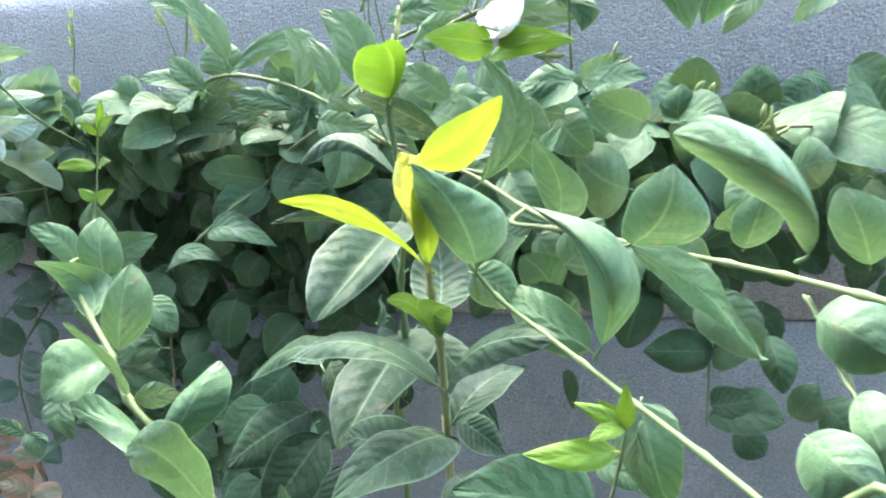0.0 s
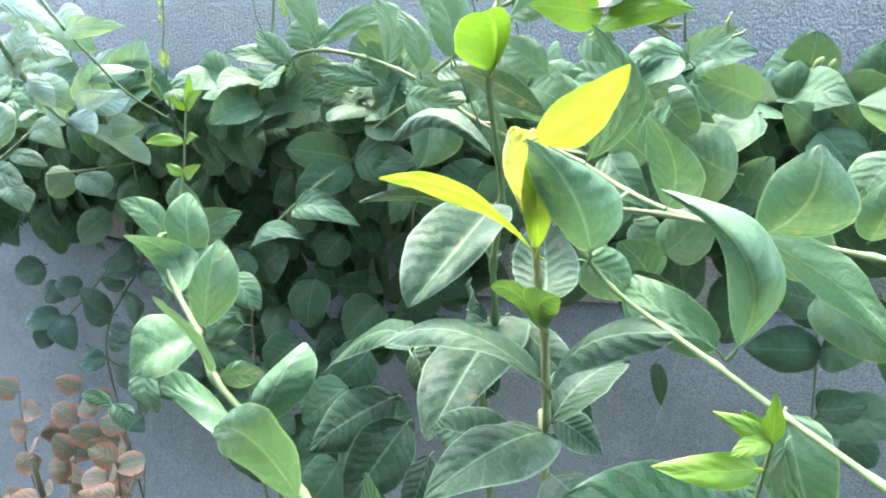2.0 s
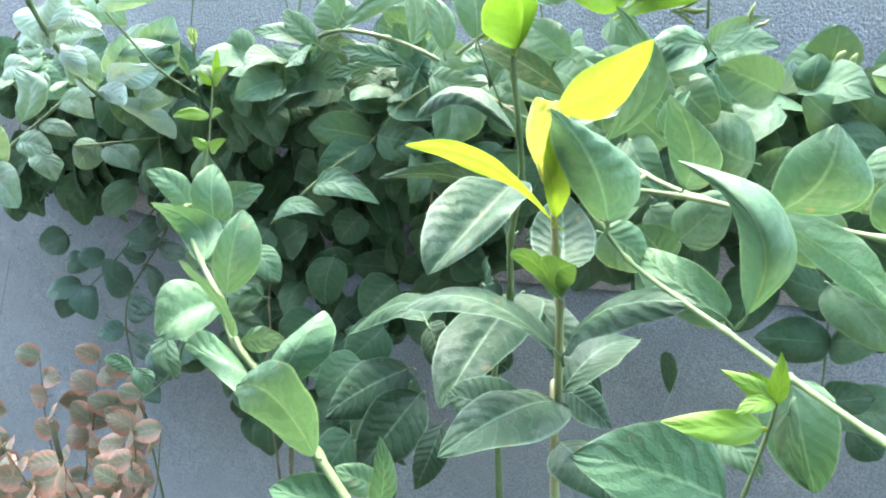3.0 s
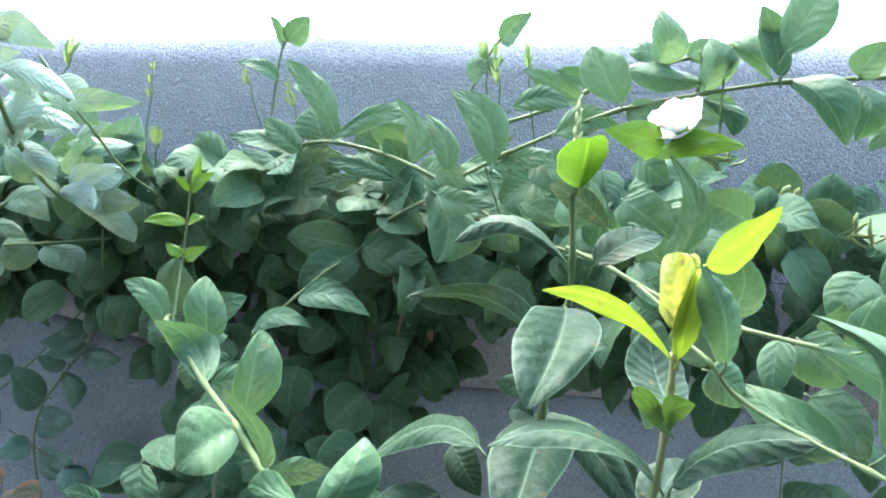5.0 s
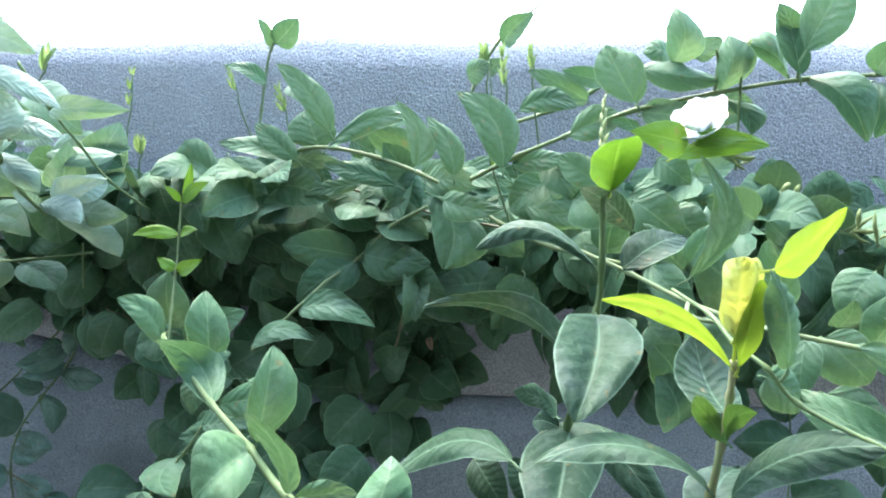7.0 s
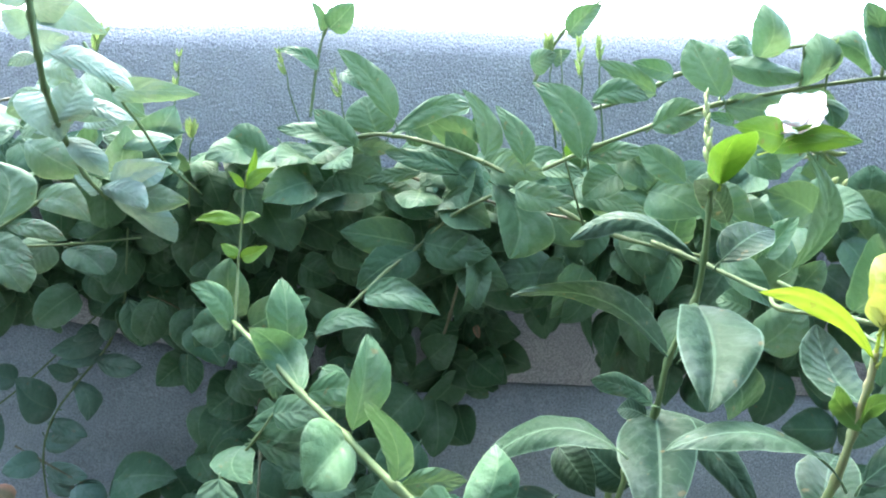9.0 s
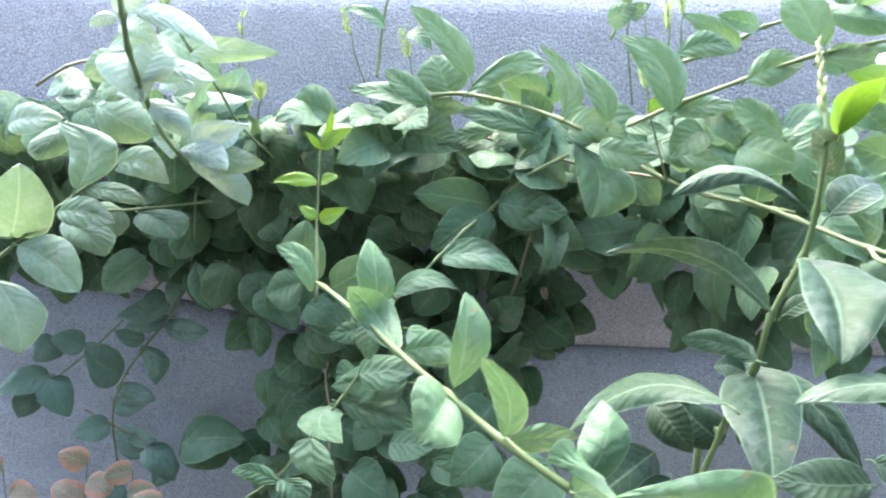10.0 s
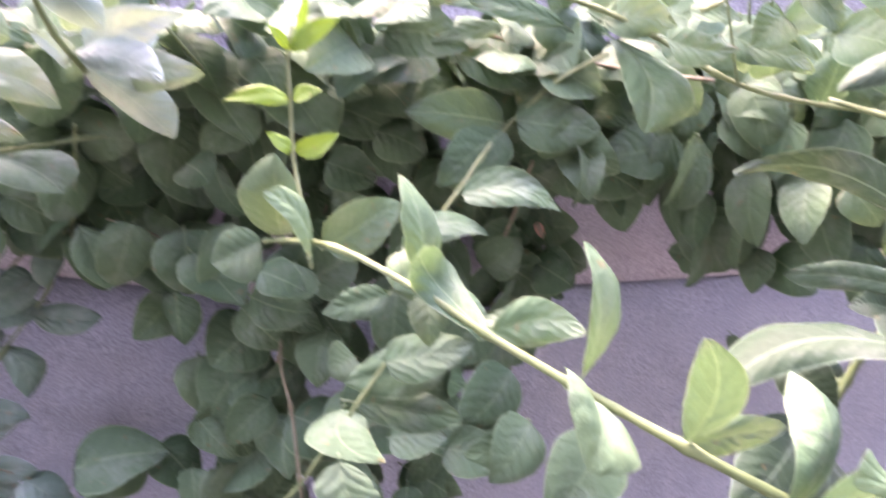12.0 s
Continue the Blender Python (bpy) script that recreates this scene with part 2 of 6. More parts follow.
def stem(parent, points, r0, r1, mat, name="stem", nodes=True):
    """A tapering stem with slightly swollen nodes where the given points lie."""
    line = glide(points)
    n = len(line) - 1
    radii = []
    for i in range(n + 1):
        r = r0 + (r1 - r0) * i / n
        if nodes and i % 6 == 0 and 0 < i < n:
            r *= 1.45
        radii.append(r * rng.uniform(0.94, 1.06))
    v, f = tube(line, radii, 8)
    return mesh_object(name, v, f, [mat], parent, points[0])


SHAPES = {"ovate": (0.42, 0.80), "round": (0.38, 0.62), "lance": (0.60, 0.98)}


def leaf_mesh(base, tip, width, normal, bend, fold, shape, nv=12, nu=8):
    """A leaf blade from base to tip, facing along normal: arched by bend, folded up along the midrib by fold,
    with a wavy margin, a midrib and a short stalk, in one mesh."""
    b, t, n = Vector(base), Vector(tip), Vector(normal)
    d = t - b
    length = d.length
    d.normalize()
    n = (n - d * n.dot(d)).normalized()
    ax = d.cross(n)
    p, q = SHAPES[shape]
    peak = (p / (p + q)) ** p * (q / (p + q)) ** q
    seed = rng.random() * 50
    twist = rng.uniform(-0.25, 0.25)
    droop = rng.uniform(0.0, 0.08 if shape == "lance" else 0.24)
    fold = fold * rng.uniform(0.8, 1.7)
    curl = [rng.uniform(-0.1, 0.5), rng.uniform(-0.1, 0.5)]
    waves, phase = rng.uniform(5, 9), rng.uniform(0, 6)
    sway = rng.uniform(-0.06, 0.06)
    verts, faces, uvs, slots = [], [], [], []
    spine = []
    for i in range(nv + 1):
        v = 0.5 - 0.5 * math.cos(math.pi * (0.04 + 0.96 * i / nv)) if i else 0.0
        half = 0.5 * width * (max(v, 1e-6) ** p * max(1 - v, 1e-6) ** q) / peak
        c = b + d * length * v + n * (bend * length * 4 * v * (1 - v) - droop * length * max(0, v - 0.7) ** 2 * 4) + ax * sway * length * math.sin(math.pi * v)
        spine.append(c)
        for j in range(nu + 1):
            u = 2 * j / nu - 1
            ca, sa = math.cos(twist * (v - 0.3)), math.sin(twist * (v - 0.3))
            across = ax * ca + n * sa
            lift = fold * half * abs(u) ** 1.3 - curl[u > 0] * half * abs(u) ** 3 + 0.018 * length * math.sin(waves * v + phase + u) * u * u
            rip = 0.035 * length * noise.noise(Vector((seed + v * 4.5, u * 1.6, seed))) * (0.3 + abs(u))
            edge = 1 + 0.06 * noise.noise(Vector((seed, v * 7, u)))
            verts.append(c + across * half * u * edge + n * (lift + rip))
            uvs.append((0.5 + 0.5 * u, v))
    w = nu + 1
    for i in range(nv):
        for j in range(nu):
            faces.append((i * w + j, i * w + j + 1, (i + 1) * w + j + 1, (i + 1) * w + j))
            slots.append(0)
    stalk = min(0.006, 0.12 * length)
    line = [b - d * stalk * 0.35 - n * stalk, b - d * stalk * 0.3 - n * stalk * 0.3] + spine[0:3]
    r = 0.00035 + 0.009 * width
    tv, tf = tube(line, [r * (1 - 0.8 * k / (len(line) - 1)) for k in range(len(line))], 5)
    k0 = len(verts)
    verts += tv
    uvs += [(0.5, 0.5)] * len(tv)
    faces += [tuple(a + k0 for a in f) for f in tf]
    slots += [1] * len(tf)
    return verts, faces, slots, uvs


LEAF_LABELS = {
    "new_yellow_leaf": "bright yellow-green new leaf",
    "crumpled_new_leaf": "crumpled pale yellow leaf still unfolding",
    "young_leaf": "soft light green young leaf",
}


def leaf(parent, base, tip, width, normal, bend, fold, shape, mat, name="leaf", nv=12, nu=8):
    v, f, s, uv = leaf_mesh(base, tip, width, normal, bend, fold, shape, nv, nu)
    ob = mesh_object(name, v, f, [mat, RIBS[mat.name]], parent, base, s, uv)
    if mat.name in LEAF_LABELS:
        ob["label"] = LEAF_LABELS[mat.name]
    return ob


def blade5(parent, base, mid, tip, left, right, mat, swell=0.10, ripple=0.03, full=0.82, pucker=0.022, nv=30, nu=12, name="leaf"):
    """A leaf blade bent through base, mid and tip, whose two halves reach out to left and right at its widest place.
    swell domes each half, ripple waves the margin, pucker lifts the blade between the side veins, full is lower for a blunter tip."""
    b, m, t = Vector(base), Vector(mid), Vector(tip)
    le, ri = Vector(left) - m, Vector(right) - m
    length = (m - b).length + (t - m).length
    k = min(0.62, max(0.34, (m - b).length / length))
    ctrl = (m - b * (1 - k) ** 2 - t * k * k) / (2 * k * (1 - k))
    d = (t - b).normalized()
    n = (ri - le).cross(d).normalized()
    if n.y > 0:
        n = -n
    seed, waves, phase = rng.random() * 50, rng.uniform(6, 11), rng.uniform(0, 6)
    verts, faces, uvs, slots, spine = [], [], [], [], []
    for i in range(nv + 1):
        v = 0.5 - 0.5 * math.cos(math.pi * (0.03 + 0.97 * i / nv)) if i else 0.0
        c = b * (1 - v) ** 2 + ctrl * 2 * v * (1 - v) + t * v * v
        s = (k - v) / k if v < k else (v - k) / (1 - k)
        f = max(0.0, 1 - s**2.1) ** 0.62 if v < k else max(0.0, 1 - s**1.75) ** full
        spine.append(c)
        for j in range(nu + 1):
            u = 2 * j / nu - 1
            arm = le if u < 0 else ri
            a = abs(u)
            out = arm * f * a * (1 + 0.05 * noise.noise(Vector((seed, v * 7, u))))
            dome = swell * arm.length * f * 4 * a * (1 - a)
            wave = ripple * length * (math.sin(waves * v + phase + 2 * u) * 0.5 + noise.noise(Vector((seed + v * 5, u * 1.7, seed)))) * a * a * min(1, 4 * f)
            wobble = noise.noise(Vector((seed + v * 3, u * 2, 7)))
            vein = pucker * arm.length * math.sin(2 * math.pi * (7 * v - 1.5 * a) + phase + 2.2 * wobble) * min(1, 3 * a) * (1 - a**3) * min(1, 2 * f)
            verts.append(c + out + n * (dome + wave + vein))
            uvs.append((0.5 + 0.5 * u, v))
    w = nu + 1
    for i in range(nv):
        for j in range(nu):
            faces.append((i * w + j, i * w + j + 1, (i + 1) * w + j + 1, (i + 1) * w + j))
            slots.append(0)
    stalk = min(0.006, 0.12 * length)
    way = (spine[1] - b).normalized()
    line = [b - way * stalk - n * stalk * 0.3, b - way * stalk * 0.4] + spine[0:3]
    r = 0.0004 + 0.01 * (le.length + ri.length)
    tv, tf = tube(line, [r * (1 - 0.85 * i / (len(line) - 1)) for i in range(len(line))], 5)
    k0 = len(verts)
    verts += tv
    uvs += [(0.5, 0.5)] * len(tv)
    faces += [tuple(a + k0 for a in g) for g in tf]
    slots += [1] * len(tf)
    ob = mesh_object(name, verts, faces, [mat, RIBS[mat.name]], parent, base, slots, uvs)
    if mat.name in LEAF_LABELS:
        ob["label"] = LEAF_LABELS[mat.name]
    return ob


def spindle(line, radius, power=0.6):
    n = len(line) - 1
    return tube(line, [radius * max(0.02, math.sin(math.pi * (0.08 + 0.9 * i / n))) ** power for i in range(n + 1)], 8)


def bud(parent, base, tip, width):
    """A closed bud on its calyx, with small pointed sepals."""
    b, t = Vector(base), Vector(tip)
    d = (t - b)
    side = d.orthogonal().normalized() * d.length * 0.08
    v, f = spindle([b + d * k / 8 + side * math.sin(k) * 0.6 for k in range(9)], width * 0.3)
    ob = mesh_object("bud", v, f, [BUD], parent, base)
    ob["label"] = "closed cream flower bud"
    return ob


def buds(parent, base, tip, width):
    """A loose cluster: one larger bud, two small ones and thread-like sepals."""
    b, t = Vector(base), Vector(tip)
    d = t - b
    s = d.cross(Vector((0, 1, 0))).normalized() * d.length
    for k, (a, e, w) in enumerate(((0.35, 0.0, 1.0), (0.3, 0.45, 0.7), (0.25, -0.4, 0.6))):
        bud(parent, b + d * a, b + d * (1.0 - 0.12 * k) + s * e, width * w)
    for k in range(6):
        e = rng.uniform(-0.5, 0.5)
        line = [b, b + d * 0.3 + s * e * 0.3, b + d * rng.uniform(0.5, 0.8) + s * e]
        v, f = tube(line, [0.0005, 0.0004, 0.0001], 5)
        mesh_object("sepal", v, f, [GREEN_STEM], parent, b)


def sprig(parent, base, tip, width):
    """A thin young shoot tip: a fine stalk with opposite pairs of small folded leaves."""
    b, t = Vector(base), Vector(tip)
    d = t - b
    stem(parent, [b - d.normalized() * 0.045 + Vector((0.003, 0.004, 0)), b, b + d * 0.4 + Vector((0.0015, 0, 0)), b + d * 0.85], 0.0007, 0.0005, GREEN_STEM, "sprig", False)
    side = d.cross(Vector((0, 1, 0))).normalized()
    for k in range(3):
        at = b + d * (0.42 + 0.2 * k)
        for s in (-1, 1):
            ln = max(0.010, width * rng.uniform(2.2, 3.0)) * (1.1 - 0.15 * k)
            tipp = at + d.normalized() * ln * 0.9 + side * s * ln * rng.uniform(0.12, 0.4) + Vector((0, -0.2 * ln, 0))
            leaf(parent, at, tipp, ln * 0.24, (rng.uniform(-0.4, 0.4), -1, 0.5), 0.1, 0.1, "lance", TIP, "young_leaf", 5, 4)


def spike(parent, base, tip, width):
    """A slim flower spike: a stalk set with tight pairs of pointed cream buds."""
    b, t = Vector(base), Vector(tip)
    d = t - b
    stem(parent, [b, b + d * 0.5, b + d * 0.93], 0.0011, 0.0006, GREEN_STEM, "stalk", False)
    side = d.cross(Vector((0, 1, 0))).normalized()
    for k in range(13):
        at = b + d * (0.16 + 0.063 * k)
        a = k * 2.4
        out = side * math.cos(a) + Vector((0, math.sin(a), 0))
        ln = d.length * (0.24 - 0.006 * k)
        bud(parent, at, at + d.normalized() * ln + out * width * (0.42 - 0.02 * k), width * (0.75 - 0.03 * k))


def flower(parent, base, tip, width):
    """A double white blossom: a green calyx and three whorls of cupped petals."""
    b, t = Vector(base), Vector(tip)
    up = (t - b).normalized()
    x = up.orthogonal().normalized()
    y = up.cross(x)
    v, f = tube([b - up * 0.006, b, b + up * 0.006], [0.001, 0.003, 0.004], 8)
    head = mesh_object("flower", v, f, [YOUNG], parent, b)
    head["label"] = "open double white blossom on a green calyx"
    for ring, (count, size, lean) in enumerate(((9, 0.52, 1.05), (8, 0.46, 0.7), (6, 0.36, 0.32))):
        for k in range(count):
            a = 2 * math.pi * (k + 0.5 * ring) / count + rng.uniform(-0.15, 0.15)
            out = x * math.cos(a) + y * math.sin(a)
            ln = width * size * rng.uniform(0.85, 1.1)
            way = up * math.cos(lean) + out * math.sin(lean)
            root = b + up * (0.004 + 0.002 * ring) + out * 0.002
            n = up * math.sin(lean) - out * math.cos(lean)
            side = way.cross(n)
            verts, faces = [], []
            for i in range(6):
                s = i / 5
                half = 0.62 * ln * (0.25 + 0.75 * math.sin(math.pi * min(1, 0.12 + s * 0.75)) ** 0.8) * (1 if s < 1 else 0.55) * 0.62
                for j in range(5):
                    u = j / 2 - 1
                    verts.append(root + way * ln * s + side * half * u + n * (0.28 * ln * (s * s * 0.5 + u * u * 0.25) + 0.05 * ln * noise.noise(Vector((s * 3, u, k + ring * 9)))))
            for i in range(5):
                for j in range(4):
                    faces.append((i * 5 + j, i * 5 + j + 1, (i + 1) * 5 + j + 1, (i + 1) * 5 + j))
            mesh_object("petal", verts, faces, [PETAL], head, root)


def blade(parent, at, way, length, width, normal, shape, mat, bend=0.12, fold=0.15, nv=8, nu=6):
    at = Vector(at)
    return leaf(parent, at, at + Vector(way).normalized() * length, width, normal, bend, fold, shape, mat, nv=nv, nu=nu)


def thicket(parent, count, lo, hi, size, mat, shape="round", keep=None, flat=False):
    """The inner leaves of a body of foliage, hanging and turned outwards from the wall, joined into one mesh."""
    verts, faces, slots, uvs = [], [], [], []
    made = 0
    while made < count:
        at = Vector([rng.uniform(a, b) for a, b in zip(lo, hi)])
        if keep and not keep(at):
            continue
        made += 1
        way = Vector((rng.uniform(-1, 1), rng.uniform(-0.5, 0.1), rng.uniform(-1.3, 0.1))).normalized()
        nrm = Vector((rng.uniform(-1.0, 1.0), -1, rng.uniform(-0.2, 0.45)))
        if flat:
            way = Vector((rng.uniform(-1, 1), rng.uniform(-1, 0.4), rng.uniform(-0.6, 0.05))).normalized()
            nrm = Vector((rng.uniform(-0.6, 0.6), rng.uniform(-1.2, -0.5), 0.55))
        s = rng.uniform(*size)
        v, f, sl, uv = leaf_mesh(at, at + way * s, s * rng.uniform(0.66, 0.86), nrm, rng.uniform(0.05, 0.18), rng.uniform(0.05, 0.25), shape, 8, 6)
        k = len(verts)
        verts += v
        faces += [tuple(a + k for a in q) for q in f]
        slots += sl
        uvs += uv
    return tagged(mesh_object("inner_leaves", verts, faces, [mat, RIBS[mat.name]], parent, Vector(lo), slots, uvs), kind="stuff")


def plant(name, at, label, category):
    ob = new(name)
    ob.location = at
    ob.empty_display_size = 0.05
    return tagged(ob, label, category)


# ---- ground and wall ----
me = bpy.data.meshes.new("ground")
bm = bmesh.new()
bmesh.ops.create_grid(bm, x_segments=60, y_segments=60, size=1)
for v in bm.verts:
    r = max(abs(v.co.x), abs(v.co.y))
    v.co.x, v.co.y = v.co.x * (2 + 1500 * r**6), v.co.y * (2 + 1500 * r**6)
    v.co.z = 0.015 * noise.noise(v.co * 3) if r < 0.6 else 0
bm.to_mesh(me)
bm.free()
me.materials.append(SOIL)
tagged(new("ground", me), "bare dark garden soil at the foot of the wall", "ground", kind="structure")


def joint(x):
    """The height of the joint between the wall's two courses: level, then climbing to the left."""
    return 1.0895 + 0.2 * max(0.0, -0.355 - x) if x > -0.8 else 1.1785


def wall_band(name, x0, x1, z0, z1, y0, y1, rough_top=0.0, mat=None):
    """One course of the rendered wall, with slightly uneven arrises. z0 and z1 are heights or functions of x."""
    nx, nz = 124, 12
    low, high = [h if callable(h) else (lambda x, h=h: h) for h in (z0, z1)]
    verts, faces = [], []
    for k, y in enumerate((y0, y1)):
        for i in range(nx + 1):
            for j in range(nz + 1):
                x = x0 + (x1 - x0) * i / nx
                z = low(x) + (high(x) - low(x)) * j / nz
                dz = rough_top * noise.noise(Vector((x * 5, 3.0, 0))) + 0.4 * rough_top * noise.noise(Vector((x * 21, 8.0, 0))) if j == nz else 0
                end = 0.0035 if k == 0 and j in (0, nz) else 0
                verts.append((x, y + end + (0.0025 * noise.noise(Vector((x * 6, z * 6, k))) if k == 0 else 0), z + dz))
    w = nz + 1
    size = (nx + 1) * w
    for i in range(nx):
        for j in range(nz):
            a = i * w + j
            faces.append((a, a + w, a + w + 1, a + 1))
            faces.append((size + a, size + a + 1, size + a + w + 1, size + a + w))
        for j in (0, nz):
            a = i * w + j
            q = (a, size + a, size + a + w, a + w)
            faces.append(q if j == 0 else q[::-1])
    for i in (0, nx):
        for j in range(nz):
            a = i * w + j
            q = (a, a + 1, size + a + 1, size + a)
            faces.append(q if i == 0 else q[::-1])
    return mesh_object(name, verts, faces, [mat or CEMENT], None, (x0, y0, low(x0)))


wall = tagged(wall_band("wall_north", -3.2, 3.0, 0.0, lambda x: joint(x) - 0.001, WALL_Y, WALL_Y + 0.18, 0.0, SHADED_RENDER), "grey smoothly rendered garden wall, lower course, toned darker for foliage shade", "wall", kind="structure")
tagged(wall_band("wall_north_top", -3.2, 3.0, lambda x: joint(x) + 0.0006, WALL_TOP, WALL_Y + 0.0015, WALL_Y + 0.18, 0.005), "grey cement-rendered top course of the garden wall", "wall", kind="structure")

# Unseen wall added opposite the plants to hold off low frontal light.
block_wall = wall_band("unseen_wall_south", -4.0, 4.0, 0.0, 2.8, -1.7, -1.5, mat=BLOCKER_DARK)
tagged(block_wall, "unseen dark wall added opposite the garden wall to block light", "wall", kind="structure")
# Unseen overhead slab, added to cut sky light and deepen gaps under leaves.
block_slab = wall_band("ceiling", -4.0, 4.0, 2.5, 2.62, -1.49, -0.3, mat=BLOCKER_DARK)
tagged(block_slab, "unseen flat slab added overhead to block sky light", "ceiling", kind="structure")

# ---- jasmine along the wall ----
bush = plant("jasmine_bush", (-0.2, 0.5, 0), "dense green jasmine bush with white blossom against the wall", "jasmine")
stem(bush, [(-0.2921, 0.51, 1.2997), (-0.2793, 0.505, 1.305), (-0.2567, 0.5, 1.3062), (-0.2225, 0.49, 1.2998), (-0.1933, 0.478, 1.2905), (-0.1669, 0.468, 1.2781), (-0.1358, 0.455, 1.2589), (-0.1056, 0.44, 1.2475), (-0.0608, 0.415, 1.241)], 0.0016, 0.0012, RUNNER_STEM)
stem(bush, [(-0.09, 0.425, 1.2477), (-0.0638, 0.405, 1.2387), (-0.0373, 0.375, 1.2287), (-0.0117, 0.34, 1.2249), (0.0231, 0.3, 1.2254)], 0.0014, 0.0012, RUNNER_STEM)
stem(bush, [(-0.0373, 0.375, 1.2287), (-0.0419, 0.35, 1.2263), (-0.02, 0.333, 1.2268), (0.0192, 0.3, 1.2261), (0.0472, 0.275, 1.226), (0.0604, 0.25, 1.2287), (0.0748, 0.22, 1.2314), (0.0854, 0.19, 1.2349)], 0.0012, 0.0011, RUNNER_STEM)
stem(bush, [(-0.1865, 0.475, 1.2681), (-0.2126, 0.48, 1.253), (-0.2373, 0.487, 1.2284), (-0.2556, 0.47, 1.2152), (-0.2719, 0.456, 1.1997), (-0.2987, 0.44, 1.1733)], 0.0012, 0.0009, RUNNER_STEM)
stem(bush, [(-0.2504, 0.51, 1.2782), (-0.2132, 0.5, 1.269), (-0.1733, 0.49, 1.2595), (-0.1254, 0.47, 1.2539)], 0.0012, 0.0010, BROWN_STEM)
stem(bush, [(-0.1565, 0.44, 1.2886), (-0.1292, 0.425, 1.3032), (-0.0993, 0.41, 1.3166), (-0.067, 0.4, 1.3295), (-0.0265, 0.39, 1.3386), (0.0165, 0.385, 1.3458), (0.0623, 0.38, 1.3486), (0.092, 0.37, 1.3516)], 0.0013, 0.0010, RUNNER_STEM)
stem(bush, [(-0.1455, 0.46, 1.3226), (-0.1446, 0.46, 1.3374), (-0.1471, 0.46, 1.3629)], 0.0006, 0.0004, RUNNER_STEM)
stem(bush, [(-0.5295, 0.5, 1.2167), (-0.4909, 0.5, 1.22), (-0.444, 0.51, 1.2249)], 0.0010, 0.0007, RUNNER_STEM)
stem(bush, [(-0.2177, 0.56, 1.0638), (-0.222, 0.555, 1.1006), (-0.2213, 0.55, 1.1315), (-0.2128, 0.54, 1.1677), (-0.2056, 0.53, 1.2019)], 0.0014, 0.0011, BROWN_STEM)
stem(bush, [(0.0761, 0.5, 1.0437), (0.0771, 0.505, 1.086), (0.0743, 0.51, 1.1307), (0.0606, 0.51, 1.1608), (0.0236, 0.52, 1.2113), (0.0096, 0.52, 1.2302)], 0.0007, 0.0006, RUNNER_STEM)
leaf(bush, (-0.2913, 0.51, 1.301), (-0.3392, 0.5, 1.308), 0.0211, (0.25, -0.78, 0.57), 0.15, 0.2, "ovate", JASMINE)
leaf(bush, (-0.2383, 0.488, 1.2306), (-0.2922, 0.49, 1.2377), 0.0287, (0.01, -0.95, 0.32), 0.12, 0.15, "ovate", JASMINE)
leaf(bush, (-0.2373, 0.487, 1.2271), (-0.2778, 0.475, 1.2), 0.0311, (0.03, -0.93, 0.36), 0.12, 0.15, "ovate", JASMINE)
leaf(bush, (-0.2326, 0.485, 1.2329), (-0.1844, 0.48, 1.2286), 0.0300, (-0.07, -0.94, 0.33), 0.12, 0.12, "ovate", JASMINE)
leaf(bush, (-0.2696, 0.456, 1.1994), (-0.2174, 0.45, 1.1896), 0.0215, (0.05, -0.72, 0.7), 0.24, 0.2, "ovate", JASMINE)
leaf(bush, (-0.3012, 0.45, 1.1751), (-0.2567, 0.445, 1.1809), 0.0207, (-0.17, -0.64, 0.75), 0.28, 0.2, "ovate", JASMINE)
leaf(bush, (-0.0888, 0.5, 1.2619), (-0.0679, 0.49, 1.2813), 0.0314, (-0.44, -0.9, 0.02), 0.1, 0.1, "round", JASMINE)
leaf(bush, (-0.1561, 0.45, 1.2886), (-0.1299, 0.445, 1.2849), 0.0144, (-0.1, -0.88, 0.46), 0.12, 0.2, "ovate", JASMINE)
leaf(bush, (-0.11, 0.43, 1.2985), (-0.0936, 0.42, 1.2788), 0.0238, (0.06, -0.87, 0.49), 0.1, 0.2, "ovate", JASMINE)
leaf(bush, (-0.1429, 0.45, 1.2968), (-0.1268, 0.44, 1.3137), 0.0083, (-0.48, -0.87, -0.06), 0.1, 0.2, "lance", YOUNG)
leaf(bush, (-0.1074, 0.44, 1.2822), (-0.093, 0.42, 1.2994), 0.0182, (-0.78, -0.62, -0.07), 0.1, 0.3, "ovate", JASMINE)
leaf(bush, (-0.1315, 0.46, 1.2781), (-0.1064, 0.45, 1.2632), 0.0249, (-0.09, -0.89, 0.45), 0.1, 0.2, "ovate", JASMINE)
leaf(bush, (-0.0953, 0.42, 1.2787), (-0.0694, 0.4, 1.2682), 0.0298, (-0.39, -0.77, 0.5), 0.1, 0.2, "ovate", JASMINE)
leaf(bush, (-0.056, 0.44, 1.2772), (-0.0286, 0.43, 1.2565), 0.0306, (-0.12, -0.95, 0.29), 0.1, 0.2, "round", JASMINE)
leaf(bush, (-0.0457, 0.35, 1.3118), (-0.0201, 0.345, 1.3143), 0.0095, (-0.21, -0.92, 0.33), 0.12, 0.2, "lance", YOUNG)
leaf(bush, (-0.0705, 0.36, 1.3191), (-0.085, 0.36, 1.323), 0.0066, (0.08, -0.96, 0.29), 0.12, 0.2, "ovate", JASMINE)
leaf(bush, (-0.0504, 0.48, 1.2791), (-0.0208, 0.47, 1.2707), 0.0256, (-0.23, -0.93, 0.3), 0.1, 0.15, "ovate", JASMINE)
